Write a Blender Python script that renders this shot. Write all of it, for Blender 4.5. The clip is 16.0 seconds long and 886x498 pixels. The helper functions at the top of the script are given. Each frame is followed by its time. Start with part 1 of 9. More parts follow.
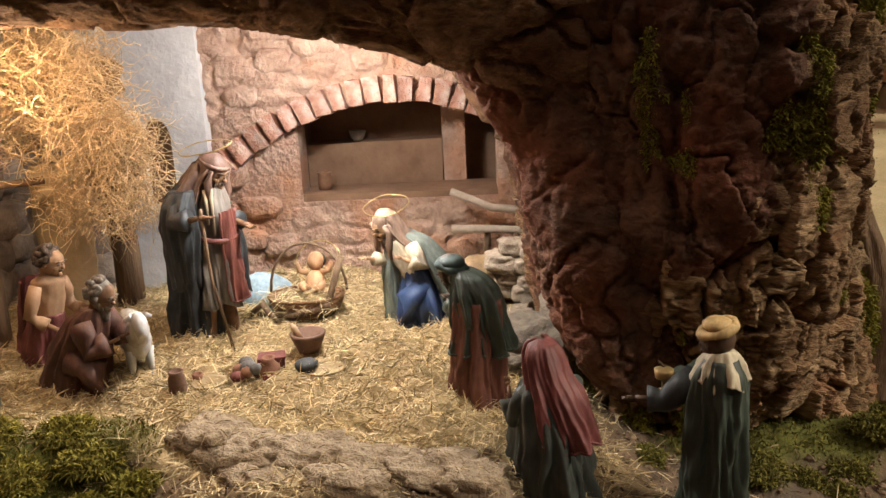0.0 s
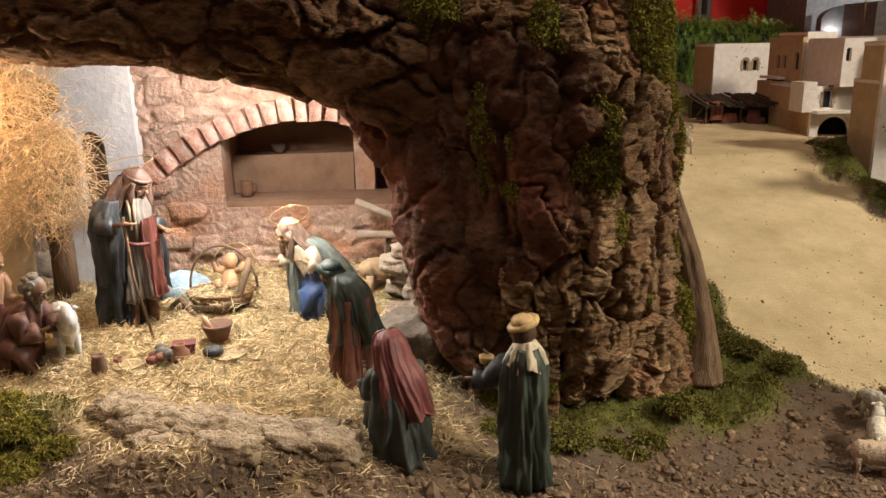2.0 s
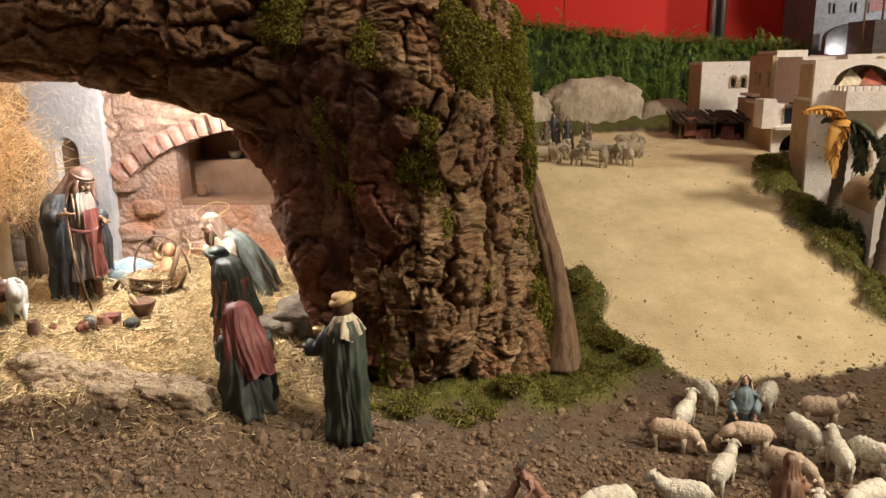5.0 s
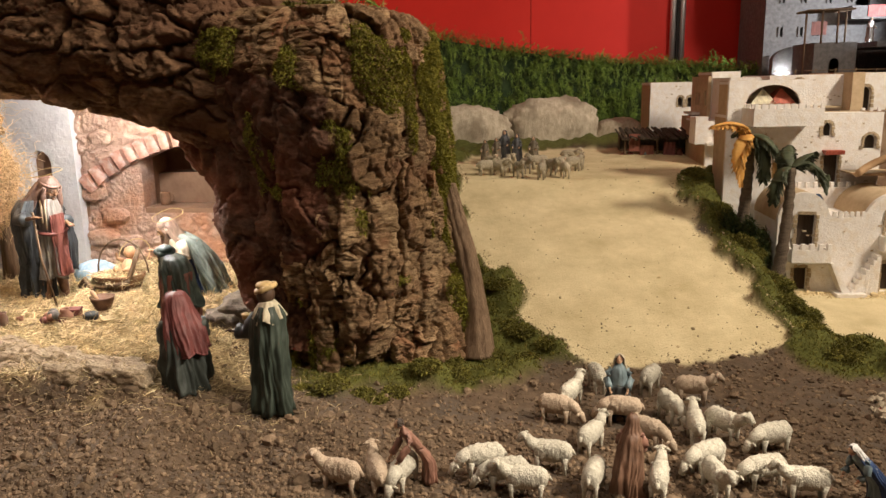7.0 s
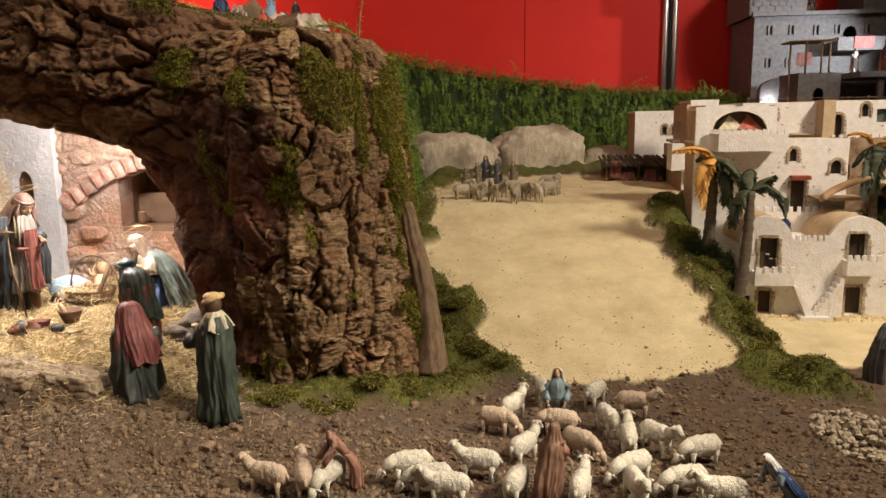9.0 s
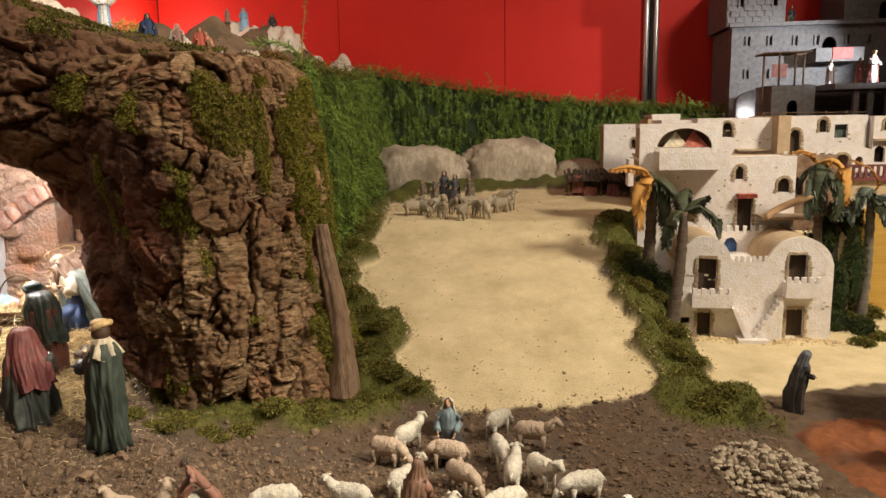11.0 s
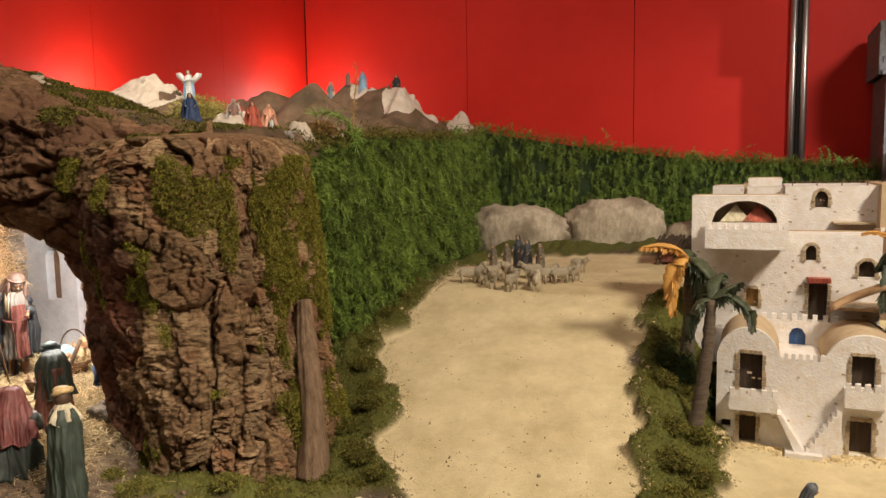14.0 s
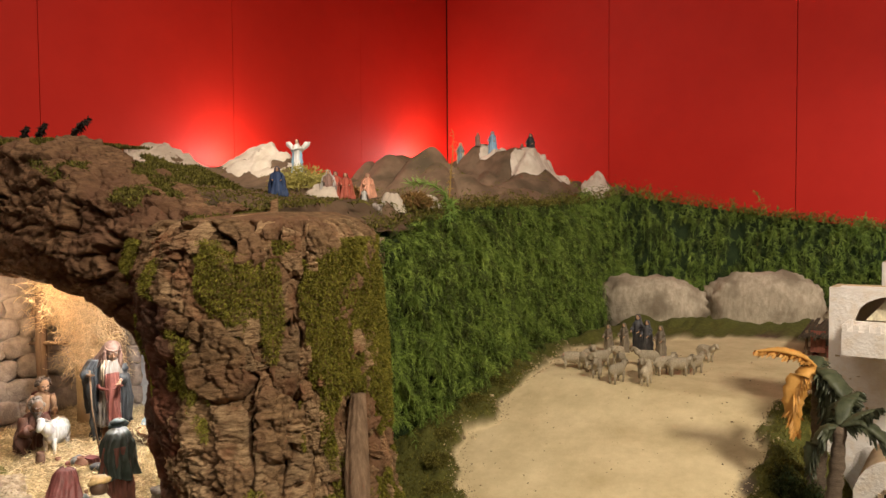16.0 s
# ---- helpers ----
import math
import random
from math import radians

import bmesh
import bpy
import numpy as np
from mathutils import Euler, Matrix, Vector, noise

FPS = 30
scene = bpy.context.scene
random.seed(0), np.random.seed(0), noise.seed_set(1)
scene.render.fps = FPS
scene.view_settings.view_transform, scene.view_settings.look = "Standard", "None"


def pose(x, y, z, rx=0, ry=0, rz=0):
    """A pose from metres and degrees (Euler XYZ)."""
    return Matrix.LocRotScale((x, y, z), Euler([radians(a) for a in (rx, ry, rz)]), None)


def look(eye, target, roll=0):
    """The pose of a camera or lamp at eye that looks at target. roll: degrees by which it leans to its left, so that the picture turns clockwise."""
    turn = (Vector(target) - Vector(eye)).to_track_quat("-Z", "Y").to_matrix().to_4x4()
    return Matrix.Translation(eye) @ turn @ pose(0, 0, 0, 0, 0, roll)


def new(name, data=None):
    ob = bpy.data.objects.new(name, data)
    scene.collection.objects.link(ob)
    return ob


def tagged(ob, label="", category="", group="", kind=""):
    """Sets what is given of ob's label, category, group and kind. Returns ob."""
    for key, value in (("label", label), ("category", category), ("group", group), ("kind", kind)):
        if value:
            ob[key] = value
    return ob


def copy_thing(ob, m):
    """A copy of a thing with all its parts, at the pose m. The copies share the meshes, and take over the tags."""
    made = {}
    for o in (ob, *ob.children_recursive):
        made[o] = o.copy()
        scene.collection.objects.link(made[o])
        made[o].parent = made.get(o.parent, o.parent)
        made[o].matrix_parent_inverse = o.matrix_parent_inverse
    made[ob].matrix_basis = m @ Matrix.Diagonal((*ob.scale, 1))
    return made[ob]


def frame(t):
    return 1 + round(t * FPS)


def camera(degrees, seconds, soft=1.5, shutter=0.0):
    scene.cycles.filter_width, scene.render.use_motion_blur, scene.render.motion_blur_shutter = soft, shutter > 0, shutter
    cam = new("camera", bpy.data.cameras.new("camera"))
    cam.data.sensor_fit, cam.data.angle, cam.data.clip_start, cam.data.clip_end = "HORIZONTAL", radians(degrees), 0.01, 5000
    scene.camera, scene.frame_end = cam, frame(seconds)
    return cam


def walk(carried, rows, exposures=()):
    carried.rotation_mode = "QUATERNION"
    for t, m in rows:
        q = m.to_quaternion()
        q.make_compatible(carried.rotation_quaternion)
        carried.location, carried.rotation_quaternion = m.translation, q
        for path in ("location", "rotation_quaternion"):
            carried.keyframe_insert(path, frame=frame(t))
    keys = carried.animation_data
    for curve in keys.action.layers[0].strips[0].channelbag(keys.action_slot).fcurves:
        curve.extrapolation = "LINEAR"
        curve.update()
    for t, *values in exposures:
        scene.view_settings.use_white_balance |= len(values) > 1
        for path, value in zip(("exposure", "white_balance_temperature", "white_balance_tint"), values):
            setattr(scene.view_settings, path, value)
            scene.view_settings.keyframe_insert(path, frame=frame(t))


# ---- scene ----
cam = camera(61.2, 16.0)
PATH = [
    (0, (0.051, 0.067, 1.514), (-0.009, 2.001, 1.007), -2.7),
    (0.5, (0.087, 0.031, 1.527), (0.064, 1.96, 1.0), -2.5),
    (1, (0.096, -0.037, 1.569), (0.102, 1.89, 1.032), -2.2),
    (1.5, (0.123, -0.109, 1.586), (0.151, 1.817, 1.047), -1.7),
    (2, (0.235, -0.177, 1.602), (0.261, 1.752, 1.074), -1.2),
    (2.5, (0.352, -0.226, 1.602), (0.367, 1.707, 1.089), -0.7),
    (3, (0.423, -0.259, 1.601), (0.397, 1.677, 1.101), -0.7),
    (3.5, (0.489, -0.33, 1.615), (0.404, 1.606, 1.121), -1.0),
    (3.7, (0.515, -0.347, 1.622), (0.405, 1.587, 1.125), -1.0),
    (5.8, (0.813, -0.482, 1.586), (0.628, 1.455, 1.125), -1.2),
    (6, (0.822, -0.518, 1.587), (0.642, 1.421, 1.132), -1.3),
    (6.5, (0.854, -0.569, 1.591), (0.685, 1.373, 1.143), -1.2),
    (7, (0.948, -0.609, 1.592), (0.771, 1.336, 1.161), -1.2),
    (7.5, (1.022, -0.64, 1.581), (0.828, 1.309, 1.172), -1.0),
    (8, (1.053, -0.657, 1.57), (0.842, 1.294, 1.186), -0.9),
    (8.2, (1.068, -0.657, 1.564), (0.848, 1.295, 1.192), -0.9),
    (10.3, (1.296, -0.599, 1.557), (1.078, 1.36, 1.217), -1.0),
    (10.5, (1.336, -0.587, 1.575), (1.104, 1.37, 1.232), -1.2),
    (11, (1.425, -0.574, 1.598), (1.158, 1.38, 1.266), -1.0),
    (11.5, (1.562, -0.578, 1.607), (1.245, 1.371, 1.293), -1.1),
    (12, (1.697, -0.551, 1.615), (1.324, 1.392, 1.323), -0.7),
    (12.5, (1.782, -0.52, 1.624), (1.373, 1.421, 1.362), -1.6),
    (13, (1.847, -0.448, 1.632), (1.355, 1.476, 1.39), -2.4),
    (13.5, (1.91, -0.375, 1.662), (1.264, 1.504, 1.434), -2.0),
    (14, (2.011, -0.307, 1.686), (1.231, 1.523, 1.474), -1.0),
    (14.5, (2.121, -0.235, 1.727), (1.213, 1.537, 1.542), 0.2),
    (15, (2.16, -0.171, 1.76), (1.144, 1.546, 1.612), -0.1),
    (15.5, (2.153, -0.07, 1.773), (1.054, 1.597, 1.658), -0.3),
    (16, (2.153, 0.042, 1.784), (0.978, 1.658, 1.703), -0.4),
]
walk(cam, [(t, look(eye, target, roll)) for t, eye, target, roll in PATH], [(0, -0.38), (1.0, -0.27), (2.5, -0.08), (3.5, 0.0), (16, 0.0)])

# ---- world and lamps ----
world = bpy.data.worlds.new("gallery_world")
scene.world = world
world.use_nodes = True
world.node_tree.nodes["Background"].inputs[0].default_value = (1.0, 0.78, 0.58, 1)
world.node_tree.nodes["Background"].inputs[1].default_value = 0.12


def lamp(name, kind, at, aim, watts, color, **more):
    data = bpy.data.lights.new(name, kind)
    data.energy, data.color = watts, color
    if kind == "SPOT":
        data.spot_size, data.spot_blend, data.shadow_soft_size = radians(more.get("cone", 60)), more.get("blend", 0.6), more.get("soft", 0.05)
    elif kind == "AREA":
        data.shape, data.size, data.size_y = "RECTANGLE", more.get("w", 1), more.get("h", 1)
    else:
        data.shadow_soft_size = more.get("soft", 0.03)
    ob = new(name, data)
    ob.matrix_basis = look(at, aim)
    return ob


WARM = (1.0, 0.72, 0.44)
lamp("gallery_spot", "SPOT", (3.8, 0.75, 3.6), (1.3, 2.1, 1.0), 500, (1.0, 0.86, 0.68), cone=95, blend=0.9, soft=0.28)
lamp("gallery_spot", "SPOT", (2.9, -0.1, 2.9), (0.80, 0.58, 0.82), 330, (1.0, 0.87, 0.71), cone=34, blend=0.7, soft=0.04)
# added fill panel without a seen source, lifts the dark parts
lamp("gallery_fill_light", "AREA", (0.8, 0.4, 4.2), (0.8, 0.9, 0), 68, (1.0, 0.84, 0.68), w=3.5, h=3.0)
lamp("wall_wash", "SPOT", (3.7, 2.4, 3.5), (1.0, 5.4, 2.3), 225, (1.0, 0.88, 0.78), cone=76, blend=0.9, soft=0.22)
# the next two are added, with no seen source, to brighten the red walls
lamp("wall_wash", "SPOT", (-0.9, 2.9, 4.1), (-0.4, 5.4, 2.3), 34, (1.0, 0.88, 0.76), cone=90, blend=0.9, soft=0.1)
lamp("wall_wash", "SPOT", (0.6, 2.0, 4.1), (-1.7, 3.2, 2.4), 46, (1.0, 0.88, 0.74), cone=90, blend=0.9, soft=0.1)
lamp("cave_bulb", "POINT", (-0.16, 1.66, 1.52), (0, 0, 0), 3.0, (1.0, 0.94, 0.88), soft=0.02)
lamp("cave_bulb", "POINT", (-0.25, 1.58, 1.54), (0, 0, 0), 10.5, (1.0, 0.95, 0.90), soft=0.02)
lamp("cave_spot", "SPOT", (-0.19, 1.46, 1.49), (-0.24, 1.36, 0.9), 23, (1.0, 0.95, 0.88), cone=138, blend=0.5, soft=0.02)
lamp("cave_bulb", "POINT", (-0.74, 1.37, 1.48), (0, 0, 0), 5.4, (1.0, 0.70, 0.44), soft=0.03)
lamp("cave_spot", "SPOT", (0.08, 1.68, 1.50), (-0.62, 1.85, 1.32), 12, (0.80, 0.90, 1.0), cone=50, blend=0.7, soft=0.02)
lamp("hill_uplight", "POINT", (-1.50, 3.05, 2.16), (0, 0, 0), 11, (1.0, 0.80, 0.70), soft=0.03)
lamp("hill_uplight", "POINT", (-1.50, 5.02, 2.30), (0, 0, 0), 13, (1.0, 0.80, 0.70), soft=0.03)
lamp("hill_spot", "SPOT", (0.9, 0.6, 3.6), (-0.45, 3.0, 2.05), 260, (1.0, 0.90, 0.76), cone=34, blend=0.8, soft=0.04)
lamp("castle_spot", "SPOT", (3.75, 3.95, 2.05), (2.80, 4.82, 1.84), 130, (0.84, 0.90, 1.0), cone=58, blend=0.8, soft=0.02)
lamp("castle_lamp", "SPOT", (2.71, 4.56, 1.60), (2.78, 4.82, 1.74), 3.0, (0.90, 0.94, 1.0), cone=130, blend=0.8, soft=0.02)


# ---- noise on arrays ----
def hashed(ix, iy, iz, k=0.0):
    v = np.sin(ix * 127.1 + iy * 311.7 + iz * 74.7 + k * 53.3) * 43758.5453
    return v - np.floor(v)


def value_noise(p, k=0.0):
    i = np.floor(p)
    f = p - i
    f = f * f * (3 - 2 * f)
    out = 0
    for a in (0, 1):
        for b in (0, 1):
            for c in (0, 1):
                w = (f[..., 0] if a else 1 - f[..., 0]) * (f[..., 1] if b else 1 - f[..., 1]) * (f[..., 2] if c else 1 - f[..., 2])
                out = out + w * hashed(i[..., 0] + a, i[..., 1] + b, i[..., 2] + c, k)
    return out


def fbm(p, octaves=4, k=0.0):
    out, amp, total = 0, 1.0, 0.0
    for o in range(octaves):
        out = out + amp * value_noise(p, k + o)
        total += amp
        p, amp = p * 2.03 + 7.1, amp * 0.5
    return out / total


def cells(p, k=0.0, sharp=0.0):
    """Nearest and second-nearest distance to jittered cell points, and the nearest one's random number."""
    i = np.floor(p)
    f1 = np.full(p.shape[:-1], 9.0)
    f2 = f1.copy()
    who = np.zeros(p.shape[:-1])
    for a in (-1, 0, 1):
        for b in (-1, 0, 1):
            for c in (-1, 0, 1):
                q = i + np.array([a, b, c])
                j = np.stack([hashed(q[..., 0], q[..., 1], q[..., 2], k + m) for m in (1, 2, 3)], -1)
                e = np.abs((q + 0.5 + 0.8 * (j - 0.5)) - p)
                d = (1 - sharp) * np.sqrt((e ** 2).sum(-1)) + sharp * e.max(-1)
                nearer = d < f1
                f2 = np.where(nearer, f1, np.minimum(f2, d))
                who = np.where(nearer, j[..., 0], who)
                f1 = np.where(nearer, d, f1)
    return f1, f2, who


def ease(v, a, b):
    u = np.clip((v - a) / (b - a), 0, 1)
    return u * u * (3 - 2 * u)


# ---- materials ----
MATS = {}


def surface(name, dark, light, scale=30.0, rough=0.85, bump=0.3, stretch=(1, 1, 1), fine=4.0, tint=None, tint_scale=4.0,
            island=0.0, metal=0.0, each=0.0, dist=0.004, spec=0.3):
    """Two-scale noise between two colours, optional patches of a third, bump; island or each: brightness varied piece by piece."""
    if name in MATS:
        return MATS[name]
    m = bpy.data.materials.new(name)
    m.use_nodes = True
    n, link = m.node_tree.nodes, m.node_tree.links.new
    b = n["Principled BSDF"]
    b.inputs["Roughness"].default_value, b.inputs["Metallic"].default_value = rough, metal
    b.inputs["Specular IOR Level"].default_value = spec
    co, mp = n.new("ShaderNodeTexCoord"), n.new("ShaderNodeMapping")
    mp.inputs["Scale"].default_value = stretch
    link(co.outputs["Object"], mp.inputs["Vector"])
    n1 = n.new("ShaderNodeTexNoise")
    n1.inputs["Scale"].default_value, n1.inputs["Detail"].default_value, n1.inputs["Roughness"].default_value = scale, 8, 0.65
    link(mp.outputs["Vector"], n1.inputs["Vector"])
    ramp = n.new("ShaderNodeMapRange")
    ramp.inputs["From Min"].default_value, ramp.inputs["From Max"].default_value = 0.3, 0.7
    link(n1.outputs["Fac"], ramp.inputs["Value"])
    mix = n.new("ShaderNodeMix")
    mix.data_type = "RGBA"
    mix.inputs["A"].default_value, mix.inputs["B"].default_value = (*dark, 1), (*light, 1)
    link(ramp.outputs["Result"], mix.inputs["Factor"])
    color = mix.outputs["Result"]
    if tint:
        n3 = n.new("ShaderNodeTexNoise")
        n3.inputs["Scale"].default_value, n3.inputs["Detail"].default_value = tint_scale, 5
        link(co.outputs["Object"], n3.inputs["Vector"])
        r3 = n.new("ShaderNodeMapRange")
        r3.inputs["From Min"].default_value, r3.inputs["From Max"].default_value = 0.48, 0.66
        link(n3.outputs["Fac"], r3.inputs["Value"])
        m3 = n.new("ShaderNodeMix")
        m3.data_type = "RGBA"
        m3.inputs["B"].default_value = (*tint, 1)
        link(r3.outputs["Result"], m3.inputs["Factor"])
        link(color, m3.inputs["A"])
        color = m3.outputs["Result"]
    if island or each:
        src = n.new("ShaderNodeNewGeometry").outputs["Random Per Island"] if island else n.new("ShaderNodeObjectInfo").outputs["Random"]
        amount = island or each
        r4 = n.new("ShaderNodeMapRange")
        r4.inputs["To Min"].default_value, r4.inputs["To Max"].default_value = 1 - amount, 1 + amount
        link(src, r4.inputs["Value"])
        hs = n.new("ShaderNodeHueSaturation")
        link(r4.outputs["Result"], hs.inputs["Value"])
        link(color, hs.inputs["Color"])
        color = hs.outputs["Color"]
    link(color, b.inputs["Base Color"])
    if bump:
        n2 = n.new("ShaderNodeTexNoise")
        n2.inputs["Scale"].default_value, n2.inputs["Detail"].default_value = scale * fine, 6
        link(mp.outputs["Vector"], n2.inputs["Vector"])
        bp = n.new("ShaderNodeBump")
        bp.inputs["Strength"].default_value, bp.inputs["Distance"].default_value = bump, dist
        link(n2.outputs["Fac"], bp.inputs["Height"])
        link(bp.outputs["Normal"], b.inputs["Normal"])
    MATS[name] = m
    return m


def ground_material():
    """Earth, with sand, moss and chaff laid over it where the cover attribute says so."""
    m = surface("earth", (0.062, 0.040, 0.025), (0.150, 0.102, 0.064), 40, 0.95, 0.5, tint=(0.10, 0.075, 0.055), tint_scale=6, dist=0.006)
    n, link = m.node_tree.nodes, m.node_tree.links.new
    b = n["Principled BSDF"]
    color = b.inputs["Base Color"].links[0].from_socket
    at = n.new("ShaderNodeAttribute")
    at.attribute_name = "cover"
    sep = n.new("ShaderNodeSeparateColor")
    link(at.outputs["Color"], sep.inputs["Color"])
    co = n.new("ShaderNodeTexCoord")
    for channel, dark, light, scale in (("Red", (0.52, 0.42, 0.235), (0.76, 0.64, 0.40), 6), ("Green", (0.06, 0.065, 0.012), (0.13, 0.13, 0.03), 60),
                                        ("Blue", (0.30, 0.21, 0.11), (0.50, 0.38, 0.21), 45)):
        tx = n.new("ShaderNodeTexNoise")
        tx.inputs["Scale"].default_value, tx.inputs["Detail"].default_value, tx.inputs["Roughness"].default_value = scale, 9, 0.7
        link(co.outputs["Object"], tx.inputs["Vector"])
        c = n.new("ShaderNodeMix")
        c.data_type = "RGBA"
        c.inputs["A"].default_value, c.inputs["B"].default_value = (*dark, 1), (*light, 1)
        rr = n.new("ShaderNodeMapRange")
        rr.inputs["From Min"].default_value, rr.inputs["From Max"].default_value = 0.32, 0.68
        link(tx.outputs["Fac"], rr.inputs["Value"])
        link(rr.outputs["Result"], c.inputs["Factor"])
        over = n.new("ShaderNodeMix")
        over.data_type = "RGBA"
        link(sep.outputs[channel], over.inputs["Factor"])
        link(color, over.inputs["A"])
        link(c.outputs["Result"], over.inputs["B"])
        color = over.outputs["Result"]
    link(color, b.inputs["Base Color"])
    return m


EARTH = ground_material()
BARK = surface("cork_bark", (0.070, 0.038, 0.019), (0.36, 0.225, 0.115), 38, 0.92, 1.0, stretch=(1, 1, 2.6), tint=(0.21, 0.105, 0.058), tint_scale=4, dist=0.006)
BARK_SIDE = surface("cork_bark_beam", (0.072, 0.038, 0.020), (0.35, 0.20, 0.106), 36, 0.92, 0.9, stretch=(1.0, 1, 2.6), tint=(0.16, 0.082, 0.046), tint_scale=6, dist=0.006)
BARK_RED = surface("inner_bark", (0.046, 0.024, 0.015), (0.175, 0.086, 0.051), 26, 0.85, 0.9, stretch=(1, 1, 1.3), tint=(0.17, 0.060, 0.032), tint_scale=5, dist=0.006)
PLATE = surface("cork_plate", (0.135, 0.074, 0.036), (0.57, 0.39, 0.215), 42, 0.9, 1.0, stretch=(1, 1, 4.5), tint=(0.25, 0.125, 0.062), tint_scale=9, each=0.28, dist=0.007)
MOSS = surface("moss", (0.070, 0.066, 0.012), (0.205, 0.182, 0.036), 50, 0.9, 0, island=0.5)
MOSS_DRY = surface("dry_moss", (0.12, 0.112, 0.014), (0.30, 0.27, 0.040), 50, 0.9, 0, island=0.5)
MOSS_BRIGHT = surface("bright_moss", (0.115, 0.105, 0.016), (0.31, 0.27, 0.048), 50, 0.9, 0, island=0.45)
FERN = surface("fern", (0.095, 0.155, 0.022), (0.29, 0.40, 0.075), 8, 0.7, 0, island=0.45)
# near-black green that paints the shade deep inside foliage
FERN_INNER_SHADE = surface("fern_inner_shade", (0.012, 0.025, 0.008), (0.03, 0.05, 0.015), 40, 0.95, 0.4)
STRAW = surface("straw", (0.42, 0.32, 0.165), (0.74, 0.61, 0.37), 20, 0.6, 0, island=0.5)
STRAW_DULL = surface("old_straw", (0.22, 0.16, 0.085), (0.44, 0.34, 0.19), 20, 0.75, 0, island=0.45)
EXCELSIOR = surface("wood_wool", (0.58, 0.40, 0.21), (0.76, 0.57, 0.34), 20, 0.6, 0, island=0.3)
CLOD = surface("clod", (0.082, 0.054, 0.034), (0.235, 0.164, 0.103), 60, 0.95, 0.4, island=0.4)
PEBBLE = surface("pebble", (0.30, 0.25, 0.18), (0.50, 0.42, 0.31), 60, 0.8, 0.3, island=0.35)
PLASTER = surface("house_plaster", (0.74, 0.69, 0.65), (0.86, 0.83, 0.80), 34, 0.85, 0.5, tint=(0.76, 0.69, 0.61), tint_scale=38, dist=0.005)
# beige of vaults and towers; on white houses' flanks it stands for shade
TAN = surface("tan_shade_plaster", (0.46, 0.34, 0.21), (0.60, 0.46, 0.30), 26, 0.85, 0.35, dist=0.003)
TRIM = surface("stone_trim", (0.32, 0.24, 0.15), (0.52, 0.42, 0.29), 60, 0.85, 0.5, each=0.2, dist=0.003)
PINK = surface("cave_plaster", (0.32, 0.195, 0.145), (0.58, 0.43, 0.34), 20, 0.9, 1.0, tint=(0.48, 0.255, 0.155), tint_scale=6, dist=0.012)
# brown plaster, darkened further for the shade the arch throws inside
RECESS = surface("shaded_niche_plaster", (0.20, 0.118, 0.074), (0.31, 0.195, 0.128), 14, 0.9, 0.4, dist=0.006)
GREYWALL = surface("whitewash", (0.54, 0.55, 0.57), (0.70, 0.71, 0.73), 18, 0.9, 0.6, dist=0.006)
BRICK = surface("old_brick", (0.36, 0.165, 0.115), (0.60, 0.37, 0.29), 46, 0.85, 1.0, tint=(0.58, 0.46, 0.40), tint_scale=30, each=0.22, dist=0.006)
STONE = surface("cave_stone", (0.20, 0.16, 0.13), (0.42, 0.34, 0.27), 30, 0.9, 0.7, each=0.2, dist=0.006)
ROCK = surface("paper_rock", (0.34, 0.275, 0.195), (0.62, 0.53, 0.405), 30, 0.85, 0.5, stretch=(1.6, 1, 0.7), tint=(0.25, 0.20, 0.14), tint_scale=7, dist=0.012)
HILL = surface("paper_hill", (0.11, 0.070, 0.042), (0.23, 0.15, 0.095), 9, 0.8, 0.3, tint=(0.085, 0.06, 0.035), tint_scale=5, dist=0.008)
PALE = surface("pale_rock", (0.52, 0.43, 0.33), (0.72, 0.64, 0.54), 12, 0.8, 0.4, dist=0.01)
RED = surface("red_panel", (0.57, 0.017, 0.008), (0.63, 0.022, 0.010), 3, 0.6, 0.05)
STEEL = surface("brushed_steel", (0.42, 0.40, 0.38), (0.55, 0.53, 0.50), 30, 0.35, 0.1, stretch=(1, 1, 0.05), metal=0.9)
DARK = surface("dark_gap", (0.015, 0.012, 0.01), (0.03, 0.024, 0.02), 20, 0.9, 0)
WOOD = surface("old_wood", (0.10, 0.062, 0.036), (0.25, 0.165, 0.10), 30, 0.8, 0.7, stretch=(3, 3, 0.35), dist=0.004)
CASTLE = surface("castle_stone", (0.115, 0.105, 0.098), (0.215, 0.198, 0.185), 40, 0.9, 0.6, dist=0.005)
SKIN = surface("painted_skin", (0.50, 0.30, 0.19), (0.60, 0.39, 0.26), 60, 0.5, 0)


